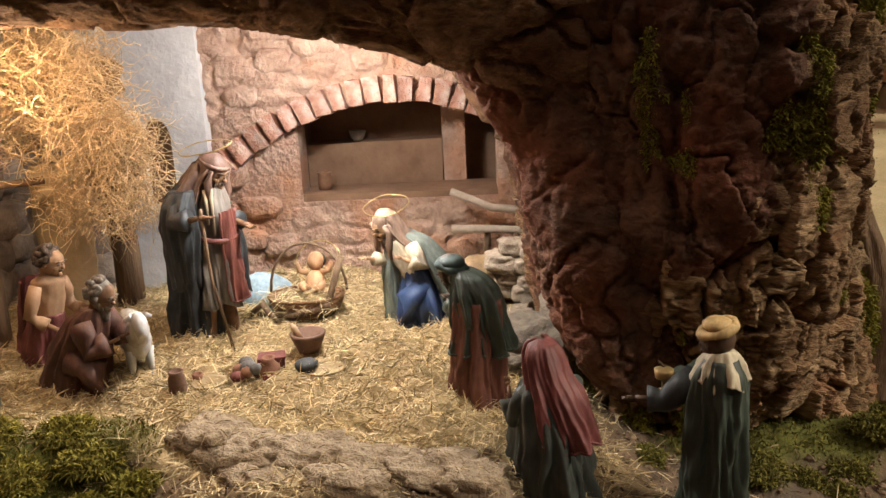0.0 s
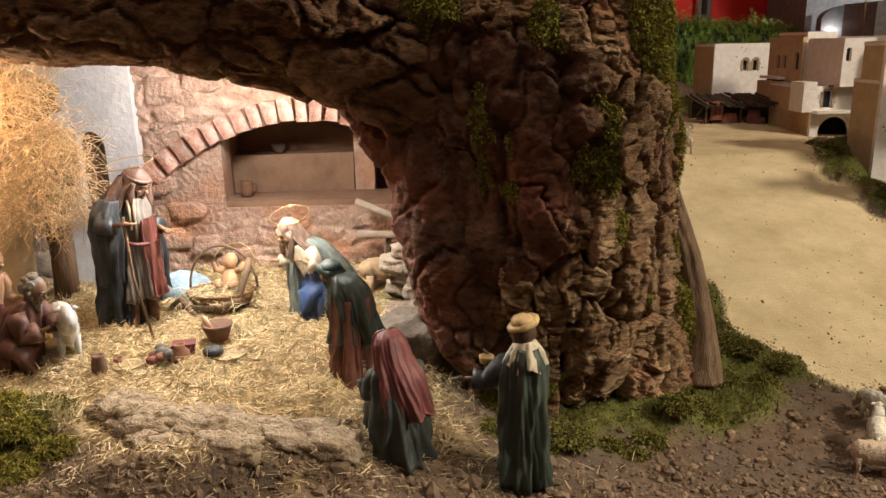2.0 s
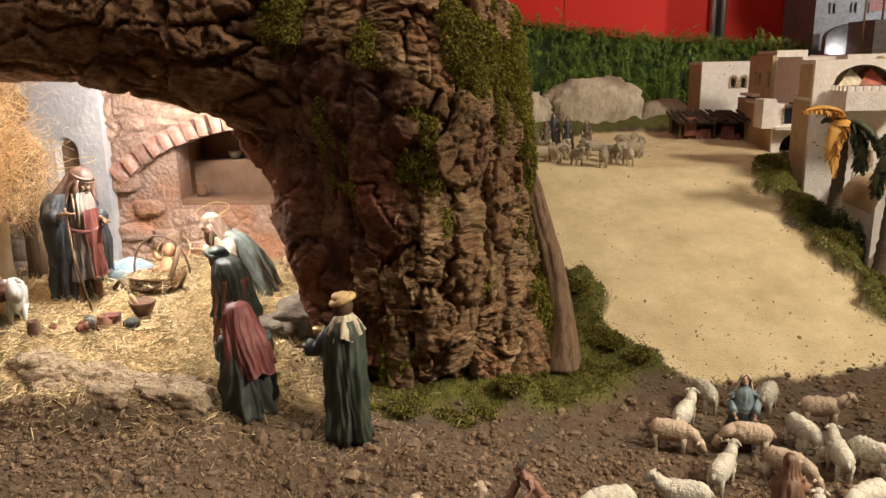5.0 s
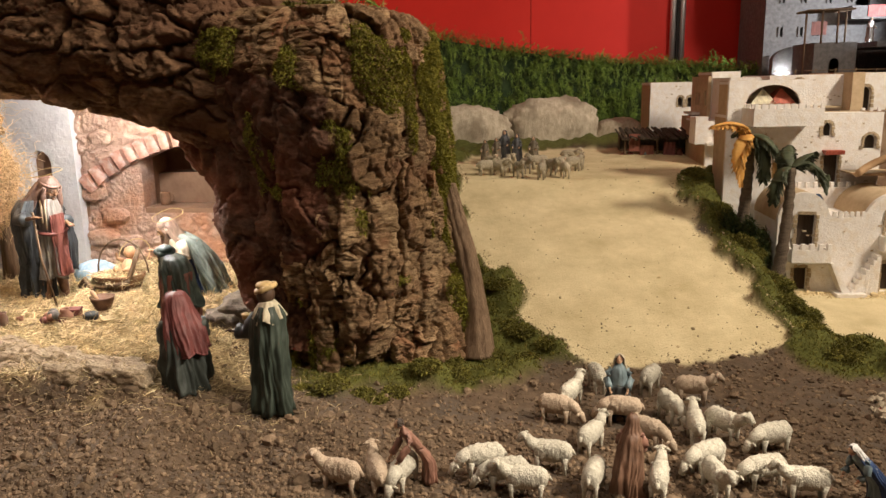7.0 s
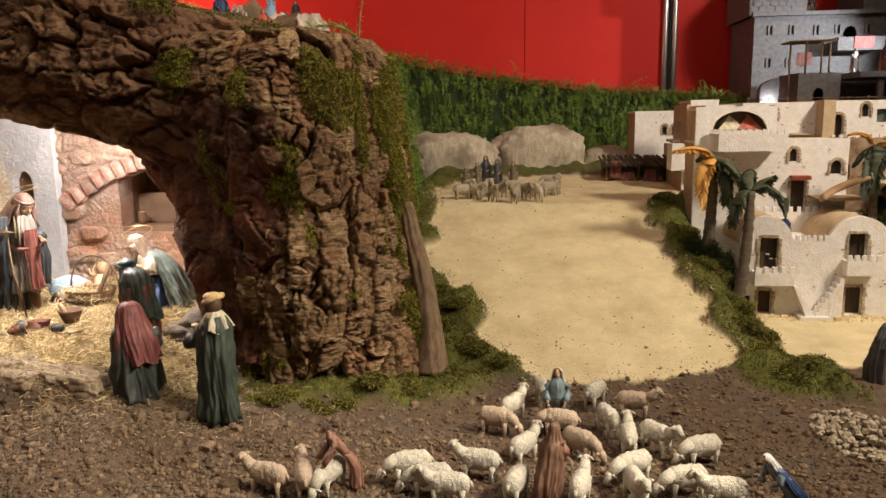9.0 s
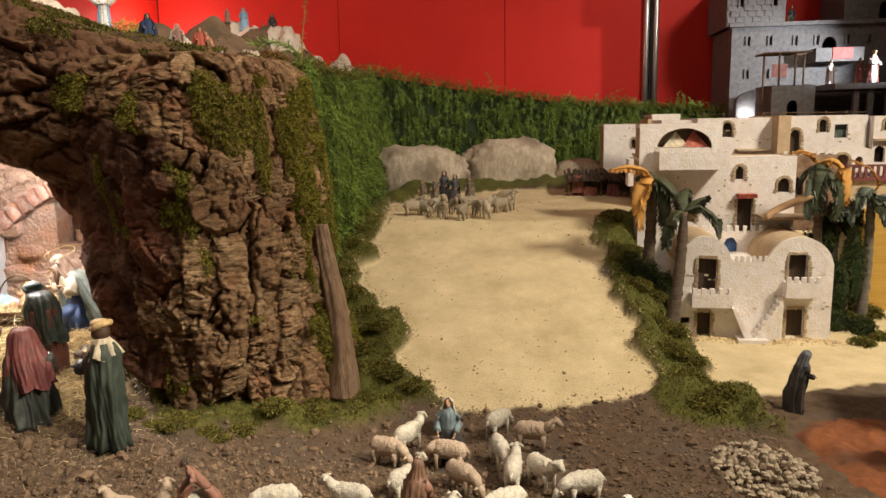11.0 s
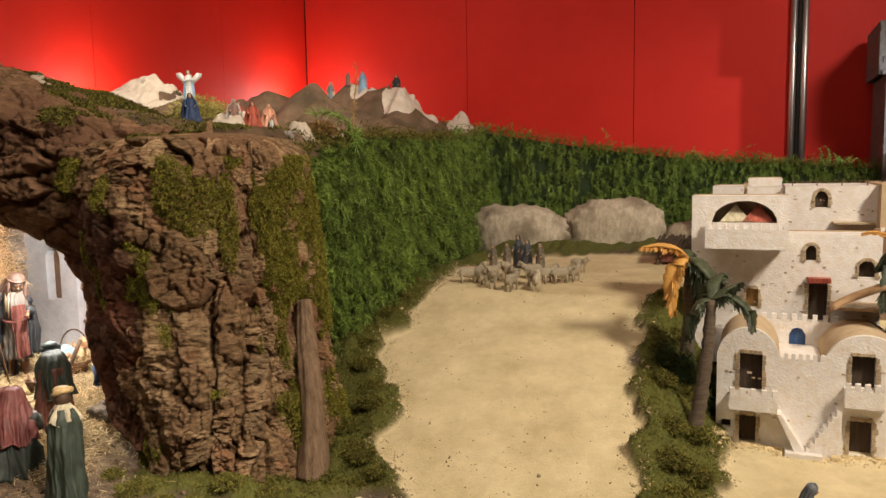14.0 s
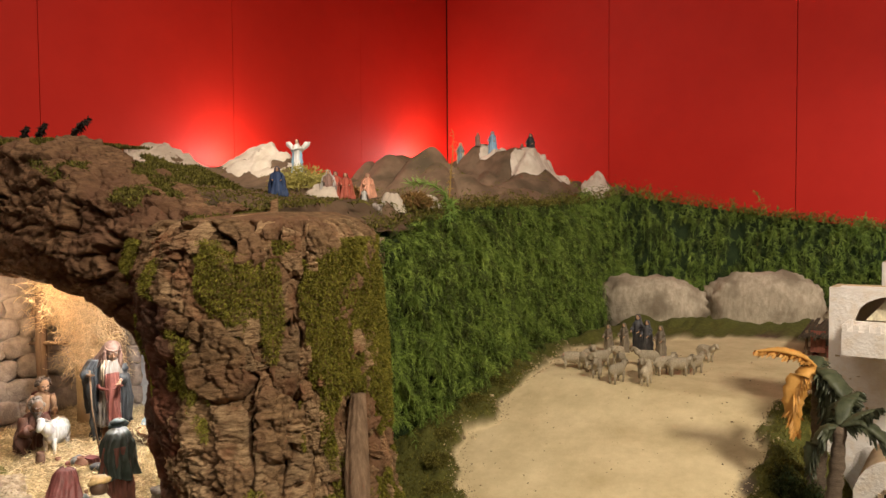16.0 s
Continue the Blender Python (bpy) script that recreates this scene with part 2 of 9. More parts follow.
# ---- geometry helpers ----
class Geo:
    """Collects vertices and faces of one mesh; each face keeps the number of its material."""

    def __init__(self):
        self.v, self.f, self.m = [], [], []

    def add(self, verts, faces, mi=0):
        o = len(self.v)
        self.v.extend([tuple(map(float, p)) for p in verts])
        self.f.extend([tuple(o + i for i in f) for f in faces])
        self.m.extend([mi] * len(faces))

    def box(self, x0, x1, y0, y1, z0, z1, mi=0, wob=0.0):
        p = [(x, y, z) for z in (z0, z1) for x, y in ((x0, y0), (x1, y0), (x1, y1), (x0, y1))]
        if wob:
            p = [tuple(c + random.uniform(-wob, wob) for c in q) for q in p]
        self.add(p, [(3, 2, 1, 0), (4, 5, 6, 7), (0, 1, 5, 4), (1, 2, 6, 5), (2, 3, 7, 6), (3, 0, 4, 7)], mi)

    def weld(self):
        """Joins touching pieces: equal vertices become one, and faces that lie twice inside go."""
        seen, remap, verts = {}, [], []
        for p in self.v:
            key = tuple(round(c, 5) for c in p)
            if key not in seen:
                seen[key] = len(verts)
                verts.append(p)
            remap.append(seen[key])
        faces, count = [], {}
        for f in self.f:
            f = tuple(remap[i] for i in f)
            faces.append(f)
            count[frozenset(f)] = count.get(frozenset(f), 0) + 1
        keep = [i for i, f in enumerate(faces) if count[frozenset(f)] == 1 and len(set(f)) > 2]
        self.v, self.f, self.m = verts, [tuple(dict.fromkeys(faces[i])) for i in keep], [self.m[i] for i in keep]

    def loft(self, rings, mi=0, caps=True, closed=True):
        n = len(rings[0])
        v = [p for r in rings for p in r]
        f = []
        for i in range(len(rings) - 1):
            for j in range(n if closed else n - 1):
                k = (j + 1) % n
                f.append((i * n + j, i * n + k, (i + 1) * n + k, (i + 1) * n + j))
        if caps and closed:
            f += [tuple(range(n - 1, -1, -1)), tuple((len(rings) - 1) * n + j for j in range(n))]
        self.add(v, f, mi)

    def tube(self, pts, radii, n=8, mi=0, flat=1.0):
        pts = [Vector(p) for p in pts]
        if not hasattr(radii, "__len__"):
            radii = [radii] * len(pts)
        rings = []
        for i, p in enumerate(pts):
            d = (pts[min(i + 1, len(pts) - 1)] - pts[max(i - 1, 0)]).normalized()
            a = d.cross(Vector((0, 0, 1)) if abs(d.z) < 0.9 else Vector((0, 1, 0))).normalized()
            b = d.cross(a)
            rings.append([p + radii[i] * (math.cos(t) * a + flat * math.sin(t) * b) for t in (2 * math.pi * j / n for j in range(n))])
        self.loft(rings, mi)

    def ball(self, c, r, mi=0, n=10, turn=None, rough=0.0):
        if not hasattr(r, "__len__"):
            r = (r, r, r)
        turn = turn or Matrix.Identity(3)
        rings = []
        for i in range(n // 2 + 1):
            a = math.pi * (0.04 + 0.92 * i / (n // 2))
            ring = []
            for j in range(n):
                t = 2 * math.pi * j / n
                q = Vector((r[0] * math.sin(a) * math.cos(t), r[1] * math.sin(a) * math.sin(t), -r[2] * math.cos(a)))
                ring.append(Vector(c) + turn @ (q * (1 + random.uniform(-rough, rough))))
            rings.append(ring)
        self.loft(rings, mi)

    def wall(self, xs, top, bottom, holes, y0, y1, mi=0):
        """An upright wall along x, as strips; top and bottom are functions of x, holes (x0, x1, low, high) with functions or numbers."""
        def val(q, x):
            return q(x) if callable(q) else q
        xs = sorted(set([round(x, 5) for x in xs] + [round(h[k], 5) for h in holes for k in (0, 1)]))
        for a, b in zip(xs, xs[1:]):
            mid = (a + b) / 2
            edges = [(val(bottom, a), val(bottom, b))]
            for h in sorted((h for h in holes if h[0] - 1e-6 < mid < h[1] + 1e-6), key=lambda h: val(h[2], mid)):
                edges += [(val(h[2], a), val(h[2], b)), (val(h[3], a), val(h[3], b))]
            edges.append((val(top, a), val(top, b)))
            for lo, hi in zip(edges[0::2], edges[1::2]):
                if hi[0] - lo[0] < 1e-4 and hi[1] - lo[1] < 1e-4:
                    continue
                p = [(a, y0, lo[0]), (b, y0, lo[1]), (b, y1, lo[1]), (a, y1, lo[0]), (a, y0, hi[0]), (b, y0, hi[1]), (b, y1, hi[1]), (a, y1, hi[0])]
                self.add(p, [(3, 2, 1, 0), (4, 5, 6, 7), (0, 1, 5, 4), (1, 2, 6, 5), (2, 3, 7, 6), (3, 0, 4, 7)], mi)
        self.weld()

    def blades(self, p, d, length, width, bend=0.0, mi=0):
        """Thin tapering strips from p along d, drooping by bend; all arrays."""
        n = len(p)
        d = d / np.linalg.norm(d, axis=1, keepdims=True)
        side = np.cross(d, np.random.normal(size=(n, 3)))
        side /= np.linalg.norm(side, axis=1, keepdims=True) + 1e-9
        L, W = np.broadcast_to(length, n)[:, None], np.broadcast_to(width, n)[:, None]
        mid = p + d * L * 0.55
        tip = p + d * L + np.array([0, 0, -1.0]) * L * bend
        v = np.stack([p - side * W / 2, p + side * W / 2, mid + side * W * 0.45, mid - side * W * 0.45, tip + side * W * 0.12, tip - side * W * 0.12], 1).reshape(-1, 3)
        o = len(self.v)
        self.v.extend(map(tuple, v.tolist()))
        for i in range(n):
            k = o + 6 * i
            self.f += [(k, k + 1, k + 2, k + 3), (k + 3, k + 2, k + 4, k + 5)]
        self.m.extend([mi] * (2 * n))


def part(name, geo, mats, parent=None, label="", smooth=True, at=None):
    """Links a Geo as one mesh object, under a thing or a part if one is given."""
    me = bpy.data.meshes.new(name)
    me.from_pydata(geo.v, [], geo.f)
    for m in (mats if isinstance(mats, (list, tuple)) else [mats]):
        me.materials.append(m)
    me.polygons.foreach_set("material_index", geo.m)
    me.polygons.foreach_set("use_smooth", [smooth] * len(geo.f))
    me.update()
    ob = new(name, me)
    if parent:
        ob.parent = parent
    if at is not None:
        ob.matrix_basis = at
    return tagged(ob, label)


def thing(name, label, category, group="", kind="", at=(0, 0, 0)):
    ob = new(name)
    ob.empty_display_size = 0.02
    ob.location = at
    return tagged(ob, label, category, group, kind)


ICO_V = np.array([(0, 0, 1), (0.894, 0, 0.447), (0.276, 0.851, 0.447), (-0.724, 0.526, 0.447), (-0.724, -0.526, 0.447), (0.276, -0.851, 0.447),
                  (0.724, 0.526, -0.447), (-0.276, 0.851, -0.447), (-0.894, 0, -0.447), (-0.276, -0.851, -0.447), (0.724, -0.526, -0.447), (0, 0, -1)])
ICO_F = [(0, 1, 2), (0, 2, 3), (0, 3, 4), (0, 4, 5), (0, 5, 1), (1, 6, 2), (2, 7, 3), (3, 8, 4), (4, 9, 5), (5, 10, 1),
         (6, 7, 2), (7, 8, 3), (8, 9, 4), (9, 10, 5), (10, 6, 1), (7, 6, 11), (8, 7, 11), (9, 8, 11), (10, 9, 11), (6, 10, 11)]


def lumps(geo, pts, size, mi=0):
    """Many small rough stones."""
    for p, s in zip(pts, size):
        w = ICO_V * (0.7 + 0.6 * np.random.rand(12, 1)) * s * (0.7 + 0.6 * np.random.rand(1, 3))
        o = len(geo.v)
        geo.v.extend(map(tuple, (w + p).tolist()))
        geo.f.extend([tuple(o + i for i in f) for f in ICO_F])
        geo.m.extend([mi] * 20)


def rough_stone(geo, c, r, seed, n=22, mi=0):
    """One hewn, blocky stone with an uneven surface."""
    a, t = np.meshgrid(np.linspace(0.06, np.pi - 0.06, n // 2 + 2), np.linspace(0, 2 * np.pi, n, endpoint=False), indexing="ij")
    q = np.stack([np.sin(a) * np.cos(t), np.sin(a) * np.sin(t), -np.cos(a)], -1)
    q = np.sign(q) * np.abs(q) ** 0.62
    k = 0.70 + 0.50 * fbm(q * 2.0 + seed * 5.3, 3, seed) + 0.35 * np.abs(fbm(q * 5 + seed, 3, seed + 9) - 0.5)
    v = np.array(c) + np.array(r) * q * k[..., None]
    geo.loft([[tuple(e) for e in row] for row in v.tolist()], mi)


# ---- the ground on the display table ----
def slope_z(y):
    return np.interp(y, [0.4, 1.0, 1.42, 1.97, 2.34, 2.55, 3.2, 4.2, 5.4], [0.80, 0.812, 0.83, 1.017, 1.116, 1.19, 1.20, 1.23, 1.27])


def ground_z(x, y, rough=True):
    x, y = np.asarray(x, float), np.asarray(y, float)
    z = 0.80 + 0.03 * ease(-x, -1.05, -0.5)
    cave = np.interp(y, [0.4, 0.75, 0.95, 1.08, 1.25, 1.4, 1.6, 2.2], [0.80, 0.855, 0.895, 0.925, 0.938, 0.952, 0.962, 0.965])
    z = z + (cave - z) * ease(-x, -0.40, -0.08)
    right = slope_z(y)
    z = z + (right - z) * ease(x, 0.30, 0.62) * ease(y, 1.3, 1.5)
    vale = np.interp(y, [0.4, 1.3, 1.7, 2.12, 2.4, 2.7, 5.4], [0.79, 0.795, 0.808, 0.835, 0.90, 1.17, 1.25])
    z = z + (vale - z) * ease(x, 1.70, 1.95)
    if rough:
        p = np.stack([x, y, 0 * x], -1)
        sand = sand_mask(x, y)
        z = z + (fbm(p * 9, 3) - 0.5) * 0.022 * (1 - 0.7 * sand) + (fbm(p * 40, 3, 5) - 0.5) * 0.016 * (1 - 0.9 * sand)
        straw = chaff_mask(x, y)
        moss = moss_mask(x, y)
        z = z + straw * ((fbm(p * 7, 3, 51) - 0.5) * 0.06 + (fbm(p * 24, 3, 52) - 0.5) * 0.034) + moss * (0.010 + 0.10 * np.clip(fbm(p * 12, 3, 53) - 0.38, 0, 1))
        ridge = np.exp(-((y - 0.985 - 0.05 * x) / 0.042) ** 2) * ease(-x, -0.12, 0.02) * ease(x, -0.42, -0.30)
        z = z + ridge * (0.02 + 0.035 * fbm(p * 22, 3, 44))
    return z


def sand_mask(x, y):
    p = np.stack([x, y, 0 * x], -1)
    w = (fbm(p * 14, 3, 9) - 0.5) * 0.10
    left = np.interp(y, [1.36, 1.43, 1.52, 1.6, 1.73, 1.88, 2.09, 2.21, 2.33, 2.5, 2.8, 3.1, 3.4, 3.7], [1.26, 1.13, 1.03, 0.97, 0.98, 0.87, 0.73, 0.79, 0.72, 0.75, 0.70, 0.66, 0.75, 1.2])
    edge = np.interp(y, [1.36, 1.43, 1.49, 1.58, 1.68, 1.8, 1.95, 2.14, 2.33, 2.4, 2.55, 3.26, 3.8], [1.42, 1.56, 1.75, 1.75, 1.70, 1.73, 1.65, 1.63, 1.66, 1.59, 1.67, 1.95, 2.1])
    a = ease(x - left + w, -0.012, 0.012) * ease(edge - x + w, -0.012, 0.012) * ease(y + w, 1.39, 1.41) * ease(-y - w, -3.75, -3.7)
    front = np.interp(x, [1.9, 2.1, 2.35, 2.7], [1.58, 1.60, 1.70, 1.74])
    b = ease(x + w, 1.93, 1.96) * ease(y - front + 0.4 * w, -0.012, 0.012)
    return np.maximum(a, b)


def moss_mask(x, y):
    p = np.stack([x, y, 0 * x], -1)
    w = (fbm(p * 12, 3, 21) - 0.5) * 0.16
    a = ease(x + w, 0.52, 0.56) * ease(1.30 - x + w, 0, 0.03) * ease(y + w, 1.42, 1.46) * ease(-y, -4.4, -4.2)
    foot = ease(w + 0.62 - np.sqrt(((x - 0.55) / 0.9) ** 2 + ((y - 1.62) / 0.8) ** 2) * 1.0, 0, 0.05) * ease(x + w, 0.36, 0.42)
    strip = ease(0.16 - np.abs(x - np.interp(y, [1.4, 1.6, 1.8, 2.1, 2.5, 2.9], [1.87, 1.84, 1.82, 1.78, 1.76, 1.74])) + w, 0, 0.03) * ease(y + w, 1.36, 1.40) * ease(-y, -2.9, -2.7)
    corner = ease(-x + w, 0.43, 0.49) * ease(-y + w, -1.17, -1.13)
    yard = ease(x + w, 2.44, 2.48) * ease(y + w, 1.98, 2.02) * ease(-y, -2.7, -2.6)
    far = ease(y + w, 3.72, 3.78)
    return np.clip(np.maximum.reduce([a, foot, strip, corner, yard, far]) - sand_mask(x, y), 0, 1)


def chaff_mask(x, y):
    p = np.stack([x, y, 0 * x], -1)
    w = (fbm(p * 10, 3, 31) - 0.5) * 0.25
    return np.clip(ease(-x + w, -0.34, -0.10) * ease(y + w, 0.93, 1.10) - moss_mask(x, y), 0, 1)


def build_ground():
    xs = np.concatenate([np.arange(-1.72, -0.95, 0.05), np.arange(-0.95, 2.55, 0.011), np.arange(2.55, 3.95, 0.05)])
    ys = np.concatenate([np.arange(0.45, 2.25, 0.011), np.arange(2.25, 3.4, 0.022), np.arange(3.4, 5.46, 0.07)])
    X, Y = np.meshgrid(xs, ys)
    Z = ground_z(X, Y)
    n, m = X.shape
    g = Geo()
    g.v = list(map(tuple, np.stack([X, Y, Z], -1).reshape(-1, 3).tolist()))
    g.f = [(i * m + j, i * m + j + 1, (i + 1) * m + j + 1, (i + 1) * m + j) for i in range(n - 1) for j in range(m - 1)]
    g.m = [0] * len(g.f)
    ob = part("ground", g, EARTH, label="modelled earth, sand and moss ground of the diorama")
    tagged(ob, category="ground", kind="structure")
    at = ob.data.attributes.new("cover", "FLOAT_COLOR", "POINT")
    c = np.stack([sand_mask(X, Y), moss_mask(X, Y), chaff_mask(X, Y), np.ones_like(X)], -1)
    at.data.foreach_set("color", c.reshape(-1))


build_ground()


# ---- the gallery room ----
def build_room():
    g = Geo()
    g.box(-4, 6.5, -3.5, 5.6, -0.12, 0.0)
    tagged(part("floor", g, surface("room_floor", (0.16, 0.12, 0.09), (0.22, 0.17, 0.13), 3, 0.5, 0.1), label="dull brown gallery floor", smooth=False), category="floor", kind="structure")
    g = Geo()
    g.box(-4, 6.5, -3.5, 5.6, 4.3, 4.42)
    tagged(part("ceiling", g, surface("room_ceiling", (0.30, 0.24, 0.19), (0.36, 0.29, 0.23), 2, 0.9, 0.1), label="plain gallery ceiling", smooth=False), category="ceiling", kind="structure")
    room_wall = surface("room_wall", (0.30, 0.22, 0.16), (0.36, 0.27, 0.20), 2, 0.9, 0.1)
    for name, b in (("wall_south", (-4, 6.5, -3.6, -3.5)), ("wall_east", (6.5, 6.6, -3.5, 5.6))):
        g = Geo()
        g.box(*b, 0, 4.3)
        tagged(part(name, g, room_wall, label="plain gallery wall behind the visitors", smooth=False), category="wall", kind="structure")
    g = Geo()
    g.box(-4.1, -4.0, -3.5, 5.6, 0, 4.3)
    tagged(part("wall_west", g, room_wall, label="plain gallery side wall", smooth=False), category="wall", kind="structure")
    # red panels stand side by side, with open joints between them
    back = thing("wall_north", "glossy red panel wall behind the diorama", "wall", kind="structure")
    g = Geo()
    g.box(-1.9, 6.5, 5.52, 5.58, 0, 4.3)
    part("backing", g, DARK, back, smooth=False)
    for a, b in ((-1.73, -0.215), (-0.21, 1.112), (1.117, 2.17), (2.27, 3.45), (3.455, 4.7), (4.705, 6.4)):
        g = Geo()
        g.box(a, b, 5.47, 5.50, 0, 4.28)
        part("panel", g, RED, back, smooth=False)
    side = thing("wall_side", "glossy red panel wall at the hill's side", "wall", kind="structure")
    g = Geo()
    g.box(-1.84, -1.79, 0.3, 5.5, 0, 4.3)
    part("backing", g, DARK, side, smooth=False)
    for a, b in ((0.3, 0.728), (0.733, 1.931), (1.935, 3.138), (3.142, 4.339), (4.341, 5.462)):
        g = Geo()
        g.box(-1.77, -1.737, a, b, 0, 4.28)
        part("panel", g, RED, side, smooth=False)
    pole = thing("steel_post", "brushed steel post between the red panels", "post", at=(2.22, 5.44, 0))
    for dx, w, mat in ((-0.035, 0.022, STEEL), (0.0, 0.012, DARK), (0.035, 0.022, STEEL)):
        g = Geo()
        g.tube([(dx, 0, 0), (dx, 0, 4.28)], w, 14)
        part("tube", g, mat, pole)
    g = Geo()
    g.box(-1.72, 3.95, 0.43, 0.45, 0.0, 0.835)
    g.box(-1.72, 3.95, 0.45, 0.47, 0.78, 0.80)
    tagged(part("table_front", g, surface("table_cloth", (0.03, 0.02, 0.018), (0.05, 0.035, 0.03), 9, 0.9, 0.2), label="dark cloth front of the display table", smooth=False), category="table front", kind="structure")


build_room()


# ---- the cork bark grotto ----
def skin_mesh(P, closed):
    n, m = P.shape[:2]
    g = Geo()
    g.v = list(map(tuple, P.reshape(-1, 3).tolist()))
    for i in range(n - 1):
        for j in range(m if closed else m - 1):
            k = (j + 1) % m
            g.f.append((i * m + j, i * m + k, (i + 1) * m + k, (i + 1) * m + j))
    g.m = [0] * len(g.f)
    return g


TZ = [0.78, 0.9, 1.05, 1.2, 1.35, 1.5, 1.65, 1.76, 1.83, 1.86]


def trunk_point(th, z):
    """Bare surface of the trunk at an angle and height."""
    c, s = np.cos(th), np.sin(th)
    ar = np.interp(z, TZ, [0.40, 0.385, 0.345, 0.315, 0.30, 0.29, 0.275, 0.245, 0.205, 0.06])
    al = np.interp(z, TZ, [0.23, 0.23, 0.25, 0.285, 0.325, 0.41, 0.50, 0.50, 0.40, 0.10])
    bf = np.interp(z, TZ, [0.34, 0.35, 0.385, 0.42, 0.45, 0.47, 0.455, 0.43, 0.38, 0.10])
    a = np.where(c > 0, ar, al)
    b = np.where(s < 0, bf, 0.18)
    k = np.where((c < 0) & (s < 0), 1.75, 2.2)
    r = (np.abs(c / a) ** k + np.abs(s / b) ** k) ** (-1 / k)
    return np.stack([0.46 + r * c, 1.6 + r * s, z], -1)


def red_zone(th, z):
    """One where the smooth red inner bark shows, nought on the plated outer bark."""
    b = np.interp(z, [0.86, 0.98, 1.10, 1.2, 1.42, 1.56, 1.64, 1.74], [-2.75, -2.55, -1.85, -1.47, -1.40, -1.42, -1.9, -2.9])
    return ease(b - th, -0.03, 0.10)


def bark_relief(q, upright, inner=0.0):
    """Height of the bark: blocky plates with open cracks, or the folded inner bark."""
    w = np.stack([fbm(q * 8, 4, 1), fbm(q * 8, 4, 2), fbm(q * 8, 4, 3)], -1) - 0.5
    s = np.array([11.0, 11.0, 6.0]) if upright else np.array([7.0, 9.0, 13.0])
    f1, f2, who = cells((q + w * 0.12) * s, 4, 0.6)
    crack = ease(f2 - f1, 0.0, 0.12)
    w2 = np.stack([fbm(q * 30, 3, 5), fbm(q * 30, 3, 6), fbm(q * 30, 3, 7)], -1) - 0.5
    f1b, f2b, whob = cells((q + w * 0.08 + w2 * 0.03) * s * np.array([2.2, 2.2, 2.8] if upright else [2.8, 2.2, 2.2]), 8, 0.7)
    crack2 = ease(f2b - f1b, 0.0, 0.13)
    layers = np.abs(fbm((q + w2 * 0.010) * (np.array([14, 14, 150]) if upright else np.array([40, 40, 110])), 3, 12) - 0.5) * 2
    fine = fbm(q * 70, 3, 19) - 0.5
    wide = (fbm(q * 5, 3, 17) - 0.5) * 0.06
    plates = (crack - 0.8) * 0.042 + (who - 0.5) * 0.040 + (crack2 - 0.75) * 0.012 + (whob - 0.5) * 0.014 + (layers - 0.35) * 0.008 + fine * 0.010
    fold = 1 - np.abs(fbm((q + w * 0.10) * np.array([7, 7, 2.6]), 3, 23) - 0.5) * 3.2
    knots = (fbm(q * np.array([9, 9, 6]), 3, 29) - 0.5) * 0.085
    smooth = 0.8 * knots - 0.030 * np.clip(fold, 0, 1) ** 4 + 0.016 * (crack - 0.8) * (who > 0.5) + 0.010 * (crack2 - 0.75) * 0.5 + (whob - 0.5) * 0.005 + fine * 0.012 + (fbm(q * 20, 4, 33) - 0.5) * 0.026 + 0.010
    return wide + plates * (1 - inner) + smooth * inner


